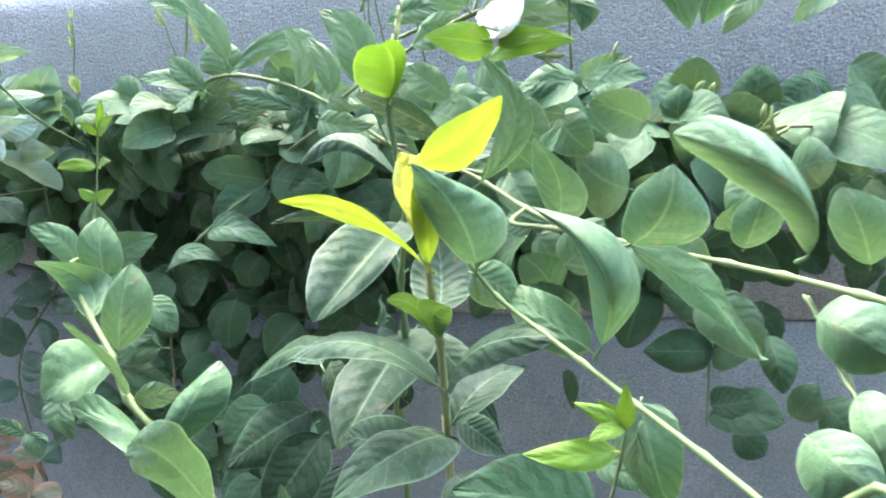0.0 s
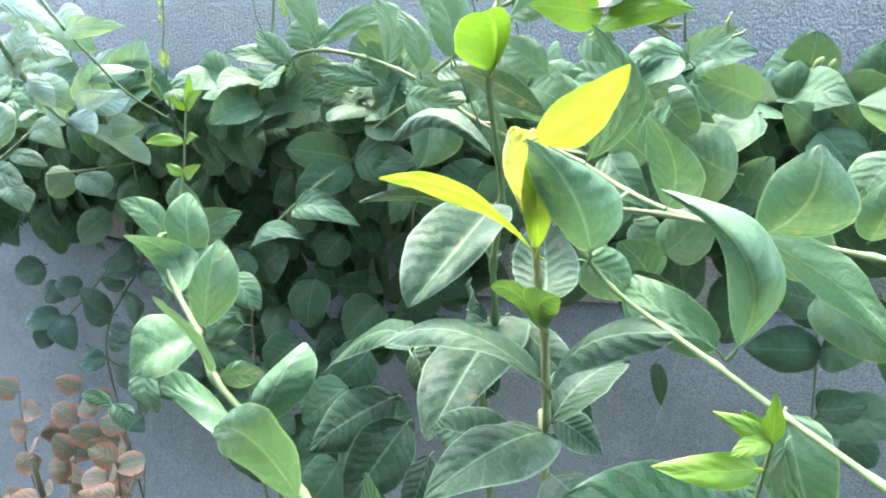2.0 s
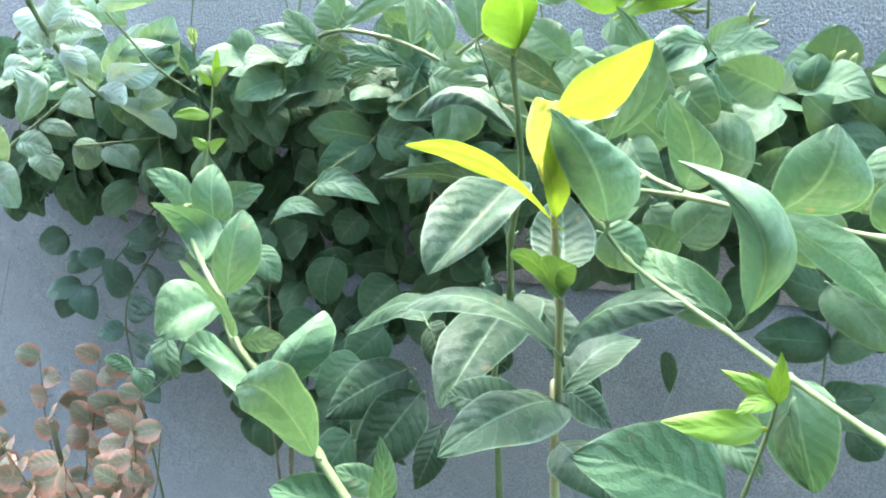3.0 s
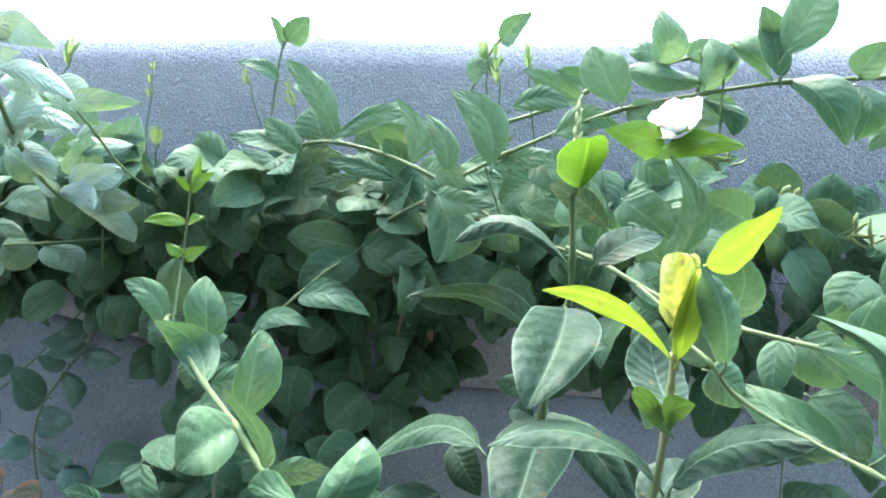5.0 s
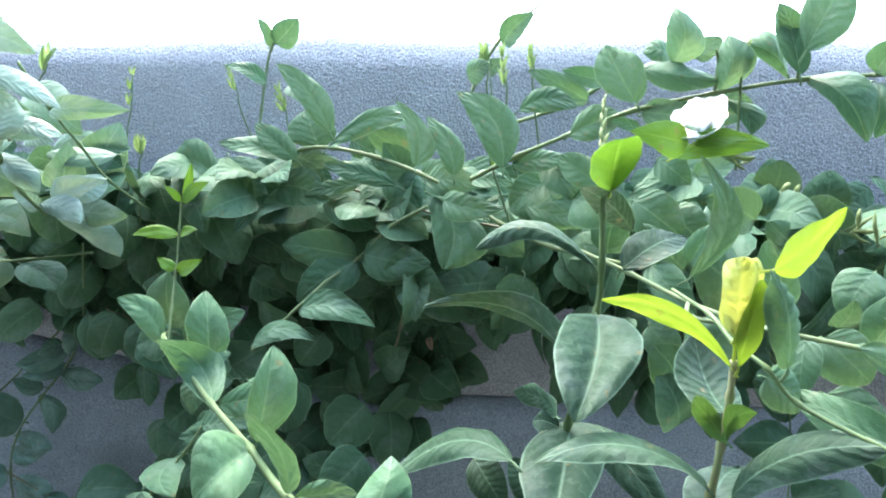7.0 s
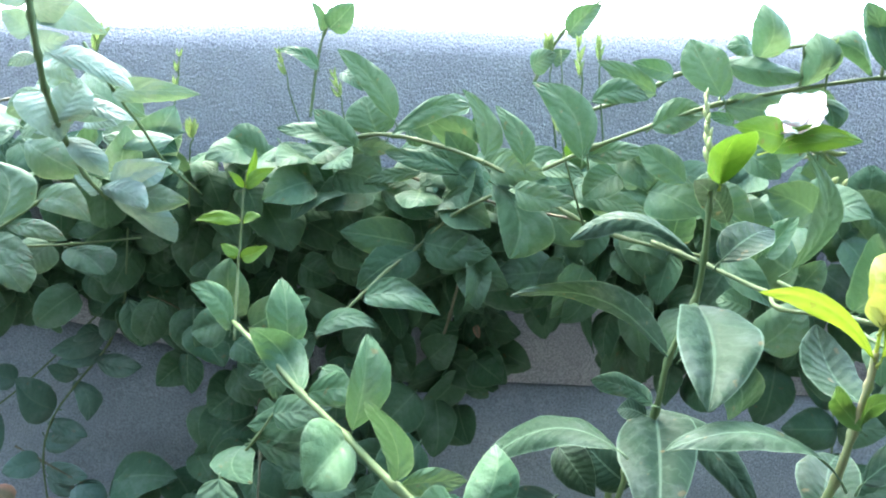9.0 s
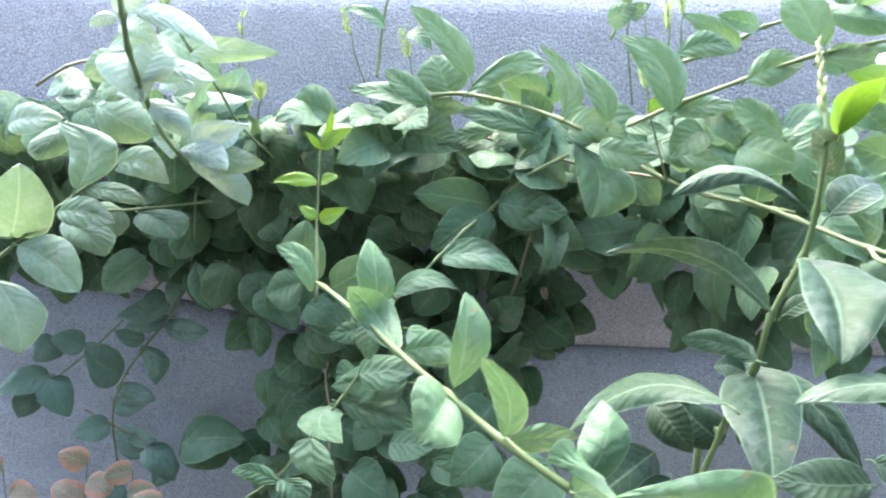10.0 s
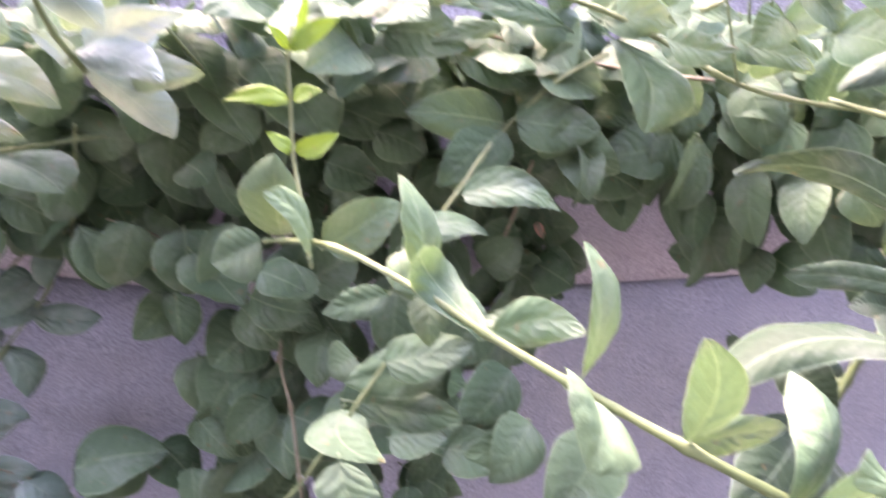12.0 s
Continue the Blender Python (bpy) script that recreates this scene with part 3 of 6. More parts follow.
leaf(bush, (0.0375, 0.54, 1.2539), (0.0416, 0.53, 1.2797), 0.0179, (0.34, -0.86, -0.39), 0.15, 0.3, "ovate", PALE)
leaf(bush, (0.0779, 0.52, 1.2286), (0.0475, 0.5, 1.2593), 0.0298, (0.39, -0.9, -0.2), 0.1, 0.12, "round", JASMINE)
leaf(bush, (0.0645, 0.55, 1.2729), (0.068, 0.54, 1.3018), 0.0354, (-0.11, -0.94, -0.31), 0.1, 0.12, "round", JASMINE)
leaf(bush, (0.0944, 0.54, 1.2483), (0.0953, 0.53, 1.2759), 0.0285, (-0.14, -0.93, -0.33), 0.1, 0.12, "round", JASMINE)
leaf(bush, (0.0786, 0.5, 1.0603), (0.1022, 0.48, 1.0758), 0.0272, (-0.73, -0.59, 0.35), 0.12, 0.12, "round", JASMINE)
leaf(bush, (0.079, 0.505, 1.0999), (0.1015, 0.48, 1.1091), 0.0306, (-0.75, -0.52, 0.41), 0.12, 0.12, "ovate", JASMINE)
leaf(bush, (0.012, 0.295, 1.2286), (0.0474, 0.222, 1.209), 0.0175, (-0.9, -0.44, 0.02), -0.12, -0.2, "ovate", JASMINE)
leaf(bush, (-0.0364, 0.4, 1.2133), (-0.0532, 0.41, 1.2163), 0.0197, (-0.38, -0.79, 0.48), 0.1, 0.12, "ovate", JASMINE)
leaf(bush, (-0.0199, 0.42, 1.1849), (0.003, 0.42, 1.2129), 0.0300, (-0.25, -0.95, 0.2), 0.1, 0.12, "round", JASMINE)
leaf(bush, (-0.0262, 0.43, 1.1655), (-0.044, 0.42, 1.1915), 0.0279, (0.48, -0.88, -0.01), 0.1, 0.12, "round", JASMINE)
leaf(bush, (0.0257, 0.48, 1.2074), (0.0376, 0.47, 1.2318), 0.0216, (-0.45, -0.88, -0.14), 0.1, 0.12, "round", JASMINE)
leaf(bush, (0.0756, 0.45, 1.199), (0.0803, 0.44, 1.219), 0.0196, (-0.21, -0.89, -0.4), 0.1, 0.12, "ovate", JASMINE)
leaf(bush, (0.0181, 0.36, 1.2143), (0.0135, 0.35, 1.1869), 0.0199, (-0.59, -0.72, 0.36), 0.1, 0.12, "ovate", JASMINE)
leaf(bush, (0.0314, 0.37, 1.2125), (0.0521, 0.36, 1.1926), 0.0290, (-0.16, -0.94, 0.31), 0.1, 0.12, "round", JASMINE)
leaf(bush, (0.0989, 0.52, 1.2309), (0.0657, 0.51, 1.2631), 0.0306, (0.15, -0.98, -0.15), 0.1, 0.12, "ovate", JASMINE)
leaf(bush, (0.1003, 0.46, 1.2337), (0.0791, 0.45, 1.2052), 0.0312, (-0.33, -0.78, 0.52), 0.1, 0.12, "round", JASMINE)
bud(bush, (0.0741, 0.53, 1.2743), (0.0772, 0.53, 1.2847), 0.0070)
bud(bush, (0.0649, 0.53, 1.2776), (0.0707, 0.53, 1.2861), 0.0082)
buds(bush, (-0.0301, 0.36, 1.306), (-0.0147, 0.355, 1.3052), 0.0046)
buds(bush, (0.0948, 0.5, 1.2537), (0.1156, 0.49, 1.2568), 0.0062)
bud(bush, (0.1012, 0.49, 1.2592), (0.1017, 0.49, 1.2714), 0.0061)
flower(bush, (-0.0376, 0.357, 1.316), (-0.0484, 0.345, 1.3293), 0.0297)
leaf(bush, (0.1424, 0.56, 1.29), (0.1609, 0.55, 1.2626), 0.0106, (0.11, -0.91, 0.41), 0.1, 0.2, "ovate", JASMINE)
leaf(bush, (0.17, 0.56, 1.2912), (0.2011, 0.55, 1.2748), 0.0251, (-0.22, -0.96, 0.17), 0.1, 0.12, "ovate", JASMINE)
leaf(bush, (0.0743, 0.385, 1.33), (0.0585, 0.38, 1.3114), 0.0141, (-0.22, -0.88, 0.42), 0.1, 0.2, "ovate", JASMINE)
leaf(bush, (0.1082, 0.385, 1.3288), (0.0896, 0.38, 1.3151), 0.0132, (-0.11, -0.87, 0.47), 0.1, 0.2, "ovate", JASMINE)
leaf(bush, (0.0669, 0.56, 1.2659), (0.0646, 0.55, 1.3017), 0.0339, (-0.02, -0.96, -0.27), 0.1, 0.12, "round", JASMINE)
leaf(bush, (0.1125, 0.565, 1.2565), (0.1116, 0.56, 1.2943), 0.0347, (-0.11, -0.99, -0.13), 0.1, 0.12, "round", JASMINE)
leaf(bush, (0.0818, 0.54, 1.2536), (0.0994, 0.53, 1.2764), 0.0276, (-0.4, -0.91, -0.09), 0.1, 0.12, "round", JASMINE)
leaf(bush, (-0.0094, 0.48, 1.2901), (0.0163, 0.46, 1.3058), 0.0165, (-0.65, -0.75, 0.11), 0.2, 0.2, "ovate", JASMINE)
leaf(bush, (0.0354, 0.53, 1.2501), (0.0306, 0.52, 1.2798), 0.0203, (0.41, -0.88, -0.23), 0.2, 0.2, "ovate", PALE)
leaf(bush, (-0.0237, 0.43, 1.1386), (-0.0397, 0.42, 1.1746), 0.0340, (0.45, -0.89, -0.05), 0.1, 0.12, "round", JASMINE)
bud(bush, (0.1045, 0.47, 1.25), (0.1011, 0.47, 1.2709), 0.0048)
bud(bush, (0.1062, 0.47, 1.2533), (0.1134, 0.47, 1.2591), 0.0034)
bud(bush, (0.0088, 0.46, 1.2996), (0.011, 0.46, 1.3136), 0.0041)
bud(bush, (0.0121, 0.46, 1.2995), (0.0203, 0.46, 1.3039), 0.0031)
stem(bush, [(0.1136, 0.48, 1.2576), (0.1464, 0.5, 1.2555), (0.1781, 0.51, 1.2554), (0.2241, 0.52, 1.2554)], 0.0010, 0.0007, BROWN_STEM)
stem(bush, [(0.0987, 0.36, 1.1867), (0.1087, 0.36, 1.1682), (0.1157, 0.35, 1.1522), (0.1217, 0.34, 1.1284), (0.1284, 0.33, 1.0937)], 0.0009, 0.0007, RUNNER_STEM)
sprig(bush, (-0.4365, 0.555, 1.3129), (-0.4283, 0.555, 1.3705), 0.0040)
sprig(bush, (-0.4096, 0.52, 1.2912), (-0.4067, 0.52, 1.3107), 0.0050)
sprig(bush, (-0.2965, 0.53, 1.3181), (-0.3059, 0.53, 1.3524), 0.0042)
sprig(bush, (-0.3443, 0.56, 1.3345), (-0.3542, 0.56, 1.3705), 0.0040)
sprig(bush, (-0.135, 0.44, 1.3283), (-0.14, 0.44, 1.3696), 0.0042)
sprig(bush, (-0.1437, 0.44, 1.2972), (-0.1531, 0.44, 1.331), 0.0042)
sprig(bush, (-0.015, 0.385, 1.3432), (-0.0145, 0.385, 1.3622), 0.0024)
sprig(bush, (-0.1485, 0.5, 1.3456), (-0.1513, 0.5, 1.375), 0.0057)
sprig(bush, (-0.1183, 0.48, 1.3487), (-0.1203, 0.48, 1.3749), 0.0035)
sprig(bush, (-0.472, 0.5, 1.349), (-0.4617, 0.5, 1.3704), 0.0061)
leaf(bush, (-0.1919, 0.555, 1.1554), (-0.1889, 0.55, 1.1456), 0.0060, (-0.26, -0.89, 0.37), 0.1, 0.2, "ovate", RED)
stem(bush, [(-0.3846, 0.55, 1.1273), (-0.3825, 0.56, 1.0685), (-0.3814, 0.56, 1.0393), (-0.3778, 0.56, 1.0131)], 0.0010, 0.0007, BROWN_STEM)
stem(bush, [(-0.0072, 0.54, 1.0797), (-0.0162, 0.54, 1.0427), (-0.0273, 0.54, 1.0029)], 0.0003, 0.0003, PALE_RIB, "fibre", False)
stem(bush, [(-0.718, 0.57, 1.0779), (-0.7413, 0.57, 1.0268), (-0.7685, 0.57, 0.962)], 0.0003, 0.0003, BROWN_STEM)
leaf(bush, (-0.3252, 0.45, 1.1176), (-0.3385, 0.44, 1.1129), 0.0241, (0.31, -0.71, 0.62), 0.1, 0.2, "ovate", JASMINE)
leaf(bush, (-0.3022, 0.53, 1.222), (-0.2746, 0.52, 1.2095), 0.0282, (-0.11, -0.88, 0.47), 0.1, 0.15, "round", JASMINE)
leaf(bush, (-0.3313, 0.54, 1.2036), (-0.3025, 0.53, 1.1938), 0.0285, (-0.12, -0.85, 0.51), 0.1, 0.15, "round", JASMINE)
leaf(bush, (-0.3051, 0.54, 1.2185), (-0.2849, 0.53, 1.1904), 0.0284, (0.19, -0.87, 0.45), 0.1, 0.15, "round", JASMINE)
leaf(bush, (-0.4102, 0.54, 1.2041), (-0.3977, 0.53, 1.1943), 0.0279, (-0.13, -0.77, 0.62), 0.1, 0.15, "round", JASMINE)
leaf(bush, (-0.3067, 0.54, 1.2098), (-0.2845, 0.53, 1.199), 0.0257, (-0.21, -0.89, 0.4), 0.1, 0.15, "round", JASMINE)
leaf(bush, (-0.3718, 0.5, 1.1504), (-0.3481, 0.49, 1.1408), 0.0236, (-0.12, -0.82, 0.56), 0.1, 0.15, "ovate", JASMINE)
leaf(bush, (-0.4168, 0.56, 1.0757), (-0.4121, 0.55, 1.0357), 0.0358, (-0.03, -0.97, 0.24), 0.1, 0.15, "ovate", JASMINE)
leaf(bush, (-0.3773, 0.54, 1.0166), (-0.4085, 0.53, 0.9935), 0.0358, (-0.16, -0.81, 0.56), 0.1, 0.15, "ovate", JASMINE)
leaf(bush, (-0.5001, 0.56, 1.0028), (-0.4385, 0.55, 1.0138), 0.0440, (-0.23, -0.75, 0.62), 0.1, 0.15, "ovate", JASMINE)
leaf(bush, (-0.0984, 0.53, 1.2299), (-0.1079, 0.51, 1.1939), 0.0271, (-0.61, -0.61, 0.5), 0.1, 0.2, "ovate", JASMINE)
leaf(bush, (-0.0879, 0.53, 1.1781), (-0.0934, 0.52, 1.1404), 0.0244, (-0.65, -0.7, 0.28), 0.1, 0.2, "ovate", JASMINE)
leaf(bush, (-0.1483, 0.54, 1.233), (-0.1512, 0.52, 1.2004), 0.0347, (-0.59, -0.66, 0.46), 0.1, 0.2, "round", JASMINE)
leaf(bush, (-0.1807, 0.55, 1.2034), (-0.1751, 0.54, 1.1754), 0.0279, (-0.53, -0.82, 0.19), 0.1, 0.2, "round", JASMINE)
leaf(bush, (-0.1284, 0.55, 1.1983), (-0.1182, 0.54, 1.1674), 0.0246, (-0.29, -0.93, 0.21), 0.1, 0.2, "ovate", JASMINE)
leaf(bush, (-0.0738, 0.5, 1.1983), (-0.0695, 0.49, 1.1499), 0.0267, (-0.71, -0.7, 0.08), 0.1, 0.2, "ovate", JASMINE)
leaf(bush, (-0.0488, 0.48, 1.1943), (-0.0626, 0.46, 1.1619), 0.0291, (-0.66, -0.48, 0.58), 0.1, 0.2, "ovate", JASMINE)
leaf(bush, (-0.0384, 0.46, 1.1946), (-0.0198, 0.45, 1.1728), 0.0249, (-0.39, -0.92, 0.09), 0.1, 0.2, "ovate", JASMINE)
leaf(bush, (-0.0394, 0.53, 1.1365), (-0.0463, 0.52, 1.1073), 0.0254, (-0.69, -0.62, 0.38), 0.1, 0.2, "ovate", JASMINE)
leaf(bush, (-0.1044, 0.54, 1.1918), (-0.1004, 0.53, 1.1437), 0.0186, (-0.86, -0.51, 0.03), 0.1, 0.2, "ovate", JASMINE)
leaf(bush, (-0.0648, 0.53, 1.1617), (-0.0619, 0.52, 1.1247), 0.0236, (-0.89, -0.45, 0.05), 0.1, 0.2, "ovate", JASMINE)
leaf(bush, (-0.1107, 0.44, 1.2871), (-0.132, 0.43, 1.2728), 0.0231, (0.04, -0.85, 0.53), 0.1, 0.2, "round", JASMINE)
leaf(bush, (-0.029, 0.42, 1.2383), (-0.0554, 0.41, 1.2655), 0.0218, (0.17, -0.97, -0.19), 0.1, 0.2, "ovate", JASMINE)
leaf(bush, (-0.0308, 0.4, 1.2452), (-0.0188, 0.39, 1.2699), 0.0167, (-0.74, -0.67, 0.08), 0.1, 0.3, "ovate", JASMINE)
leaf(bush, (-0.0497, 0.41, 1.2424), (-0.0283, 0.39, 1.2179), 0.0222, (-0.19, -0.83, 0.52), 0.1, 0.3, "ovate", JASMINE)
stem(bush, [(-0.3253, 0.545, 1.3176), (-0.3243, 0.55, 1.3337), (-0.3217, 0.552, 1.3566), (-0.316, 0.552, 1.3813), (-0.3013, 0.55, 1.4032)], 0.0012, 0.0009, RUNNER_STEM)
stem(bush, [(-0.1598, 0.5, 1.3441), (-0.1524, 0.5, 1.3613), (-0.1419, 0.5, 1.3791), (-0.1284, 0.495, 1.392), (-0.1116, 0.49, 1.4045)], 0.0012, 0.0009, RUNNER_STEM)
stem(bush, [(-0.1343, 0.49, 1.3233), (-0.1045, 0.48, 1.3332), (-0.0805, 0.475, 1.3447), (-0.0696, 0.47, 1.3511), (-0.0385, 0.468, 1.3603), (-0.0188, 0.465, 1.3662), (0.0102, 0.46, 1.3713)], 0.0014, 0.0010, RUNNER_STEM)
leaf(bush, (-0.312, 0.55, 1.3842), (-0.2927, 0.545, 1.4025), 0.0216, (-0.02, -0.97, -0.24), 0.1, 0.2, "ovate", JASMINE)
leaf(bush, (-0.3168, 0.55, 1.3823), (-0.3244, 0.545, 1.4035), 0.0090, (0.73, -0.68, 0.1), 0.1, 0.3, "ovate", JASMINE)
leaf(bush, (-0.32, 0.55, 1.3546), (-0.3479, 0.54, 1.3674), 0.0155, (0.48, -0.73, 0.48), 0.2, 0.3, "ovate", JASMINE)
leaf(bush, (-0.3, 0.54, 1.3515), (-0.2829, 0.53, 1.3381), 0.0132, (0.03, -0.78, 0.62), 0.14, 0.3, "ovate", JASMINE)
leaf(bush, (-0.1384, 0.495, 1.3777), (-0.1188, 0.485, 1.3961), 0.0173, (-0.34, -0.93, -0.15), 0.14, 0.3, "ovate", JASMINE)
leaf(bush, (-0.147, 0.5, 1.3594), (-0.1368, 0.49, 1.3664), 0.0114, (-0.58, -0.77, -0.26), 0.14, 0.3, "ovate", JASMINE)
leaf(bush, (-0.2914, 0.515, 1.2975), (-0.2537, 0.51, 1.2964), 0.0160, (-0.12, -0.97, 0.21), 0.12, 0.2, "ovate", JASMINE)
leaf(bush, (-0.204, 0.52, 1.3294), (-0.2354, 0.51, 1.3258), 0.0176, (0.25, -0.91, 0.34), 0.2, 0.3, "ovate", JASMINE)
leaf(bush, (-0.1981, 0.515, 1.3037), (-0.2349, 0.505, 1.3209), 0.0258, (0.06, -0.91, -0.4), 0.16, 0.2, "ovate", JASMINE)
leaf(bush, (-0.2033, 0.5, 1.2879), (-0.219, 0.49, 1.3103), 0.0240, (0.35, -0.92, -0.16), 0.1, 0.2, "ovate", JASMINE)
leaf(bush, (-0.2161, 0.5, 1.2875), (-0.193, 0.49, 1.2659), 0.0285, (-0.06, -0.93, 0.36), 0.1, 0.2, "ovate", JASMINE)
leaf(bush, (-0.2387, 0.51, 1.2977), (-0.217, 0.5, 1.2914), 0.0129, (-0.25, -0.84, 0.47), 0.2, 0.2, "ovate", JASMINE)
leaf(bush, (-0.1924, 0.49, 1.2895), (-0.1653, 0.48, 1.2939), 0.0175, (-0.36, -0.93, 0.08), 0.1, 0.2, "round", JASMINE)
leaf(bush, (-0.1879, 0.48, 1.2855), (-0.1505, 0.47, 1.2827), 0.0225, (-0.21, -0.89, 0.4), 0.16, 0.2, "ovate", JASMINE)
leaf(bush, (-0.2183, 0.49, 1.2643), (-0.1862, 0.48, 1.246), 0.0298, (-0.09, -0.93, 0.36), 0.1, 0.2, "ovate", JASMINE)
leaf(bush, (-0.1865, 0.52, 1.304), (-0.1998, 0.51, 1.3237), 0.0195, (0.34, -0.91, -0.23), 0.1, 0.2, "ovate", JASMINE)
leaf(bush, (-0.2496, 0.53, 1.3123), (-0.2283, 0.53, 1.3026), 0.0201, (0.08, -0.98, 0.19), 0.1, 0.2, "ovate", JASMINE)
leaf(bush, (-0.2285, 0.53, 1.3109), (-0.2112, 0.53, 1.2981), 0.0201, (0.12, -0.98, 0.16), 0.1, 0.2, "round", JASMINE)
leaf(bush, (-0.1621, 0.5, 1.356), (-0.1459, 0.49, 1.3638), 0.0176, (-0.49, -0.87, -0.09), 0.12, 0.2, "ovate", JASMINE)
leaf(bush, (-0.0831, 0.47, 1.3385), (-0.1219, 0.465, 1.3577), 0.0166, (0.18, -0.98, 0.11), 0.14, 0.2, "ovate", JASMINE)
leaf(bush, (-0.0725, 0.47, 1.351), (-0.101, 0.465, 1.3576), 0.0141, (0.21, -0.97, 0.16), 0.14, 0.2, "ovate", JASMINE)
leaf(bush, (-0.0622, 0.4, 1.3288), (-0.0288, 0.393, 1.3248), 0.0159, (-0.18, -0.96, 0.2), 0.14, 0.2, "ovate", JASMINE)
leaf(bush, (-0.0196, 0.465, 1.3669), (-0.0038, 0.46, 1.3771), 0.0150, (-0.39, -0.9, 0.17), 0.12, 0.2, "ovate", JASMINE)
leaf(bush, (-0.0212, 0.398, 1.3373), (-0.0027, 0.395, 1.3293), 0.0124, (-0.12, -0.99, 0.09), 0.12, 0.2, "ovate", JASMINE)
leaf(bush, (0.0492, 0.38, 1.3489), (0.058, 0.37, 1.3652), 0.0168, (-0.6, -0.79, -0.16), 0.12, 0.2, "ovate", JASMINE)
leaf(bush, (-0.0481, 0.352, 1.3117), (-0.0786, 0.338, 1.3173), 0.0176, (0.43, -0.9, 0.06), 0.16, 0.2, "lance", YOUNG)
leaf(bush, (-0.058, 0.372, 1.3042), (-0.0422, 0.365, 1.2914), 0.0175, (-0.19, -0.94, 0.28), 0.12, 0.2, "ovate", JASMINE)
leaf(bush, (-0.0868, 0.475, 1.2563), (-0.0966, 0.47, 1.2823), 0.0301, (-0.04, -0.98, -0.2), 0.1, 0.15, "round", JASMINE)
leaf(bush, (-0.1064, 0.465, 1.2644), (-0.1256, 0.46, 1.2783), 0.0218, (0.24, -0.97, -0.02), 0.12, 0.2, "round", JASMINE)
leaf(bush, (-0.1208, 0.45, 1.2727), (-0.0875, 0.44, 1.2605), 0.0155, (-0.12, -0.9, 0.42), 0.14, 0.2, "ovate", JASMINE)
leaf(bush, (-0.0685, 0.455, 1.2423), (-0.0636, 0.45, 1.2703), 0.0250, (-0.25, -0.96, -0.13), 0.1, 0.15, "round", JASMINE)
leaf(bush, (0.0294, 0.475, 1.2635), (-0.0049, 0.47, 1.2779), 0.0299, (0.12, -0.99, -0.07), 0.12, 0.2, "round", JASMINE)
leaf(bush, (-0.0252, 0.475, 1.2692), (-0.0044, 0.46, 1.2476), 0.0298, (-0.39, -0.89, 0.24), 0.1, 0.2, "round", JASMINE)
leaf(bush, (-0.0151, 0.46, 1.2922), (-0.0405, 0.45, 1.2758), 0.0236, (-0, -0.85, 0.53), 0.1, 0.2, "ovate", JASMINE)
leaf(bush, (0.0587, 0.42, 1.1655), (0.0911, 0.41, 1.1333), 0.0326, (0.04, -0.94, 0.33), 0.12, 0.15, "ovate", JASMINE)
leaf(bush, (-0.025, 0.565, 1.056), (-0.0199, 0.56, 1.0209), 0.0128, (-0.12, -0.99, 0.12), 0.12, 0.15, "ovate", JASMINE)
leaf(bush, (-0.1484, 0.5, 1.2595), (-0.1202, 0.49, 1.2338), 0.0304, (-0.08, -0.96, 0.28), 0.12, 0.15, "ovate", JASMINE)
leaf(bush, (-0.1075, 0.52, 1.2467), (-0.1233, 0.51, 1.2137), 0.0317, (-0.26, -0.88, 0.39), 0.12, 0.15, "ovate", JASMINE)
leaf(bush, (-0.0878, 0.51, 1.2321), (-0.0756, 0.5, 1.2053), 0.0294, (-0.12, -0.95, 0.3), 0.12, 0.15, "ovate", JASMINE)
leaf(bush, (-0.1452, 0.54, 1.225), (-0.1273, 0.53, 1.1966), 0.0303, (-0.03, -0.95, 0.31), 0.12, 0.15, "ovate", JASMINE)
stem(bush, [(0.0134, 0.385, 1.3457), (0.0137, 0.384, 1.3573), (0.0117, 0.382, 1.3662)], 0.0010, 0.0007, RUNNER_STEM)
stem(bush, [(-0.0266, 0.39, 1.3392), (-0.0257, 0.39, 1.3513), (-0.0275, 0.388, 1.3614)], 0.0009, 0.0006, RUNNER_STEM)
stem(bush, [(0.0489, 0.38, 1.3466), (0.0527, 0.38, 1.3547), (0.0549, 0.378, 1.3643)], 0.0009, 0.0006, RUNNER_STEM)
stem(bush, [(-0.0655, 0.4, 1.3306), (-0.0622, 0.405, 1.3408), (-0.0604, 0.41, 1.3537)], 0.0009, 0.0006, RUNNER_STEM)
leaf(bush, (0.0124, 0.385, 1.3631), (-0.0005, 0.38, 1.3828), 0.0141, (-0.01, -0.97, -0.25), 0.12, 0.25, "ovate", JASMINE)
stem(bush, [(-0.3464, 0.42, 1.1766), (-0.349, 0.435, 1.2026), (-0.3514, 0.448, 1.2245), (-0.3513, 0.455, 1.2481), (-0.3514, 0.46, 1.2665), (-0.3487, 0.46, 1.2808)], 0.0010, 0.0006, RUNNER_STEM)
leaf(bush, (-0.3518, 0.448, 1.2249), (-0.3628, 0.446, 1.2334), 0.0085, (0.46, -0.79, 0.41), 0.1, 0.2, "lance", YOUNG)
leaf(bush, (-0.3503, 0.448, 1.2242), (-0.3303, 0.442, 1.2335), 0.0101, (-0.33, -0.94, 0.09), 0.1, 0.2, "lance", YOUNG)
leaf(bush, (-0.3517, 0.455, 1.2474), (-0.3808, 0.448, 1.2477), 0.0097, (0.2, -0.82, 0.53), 0.15, 0.2, "lance", YOUNG)
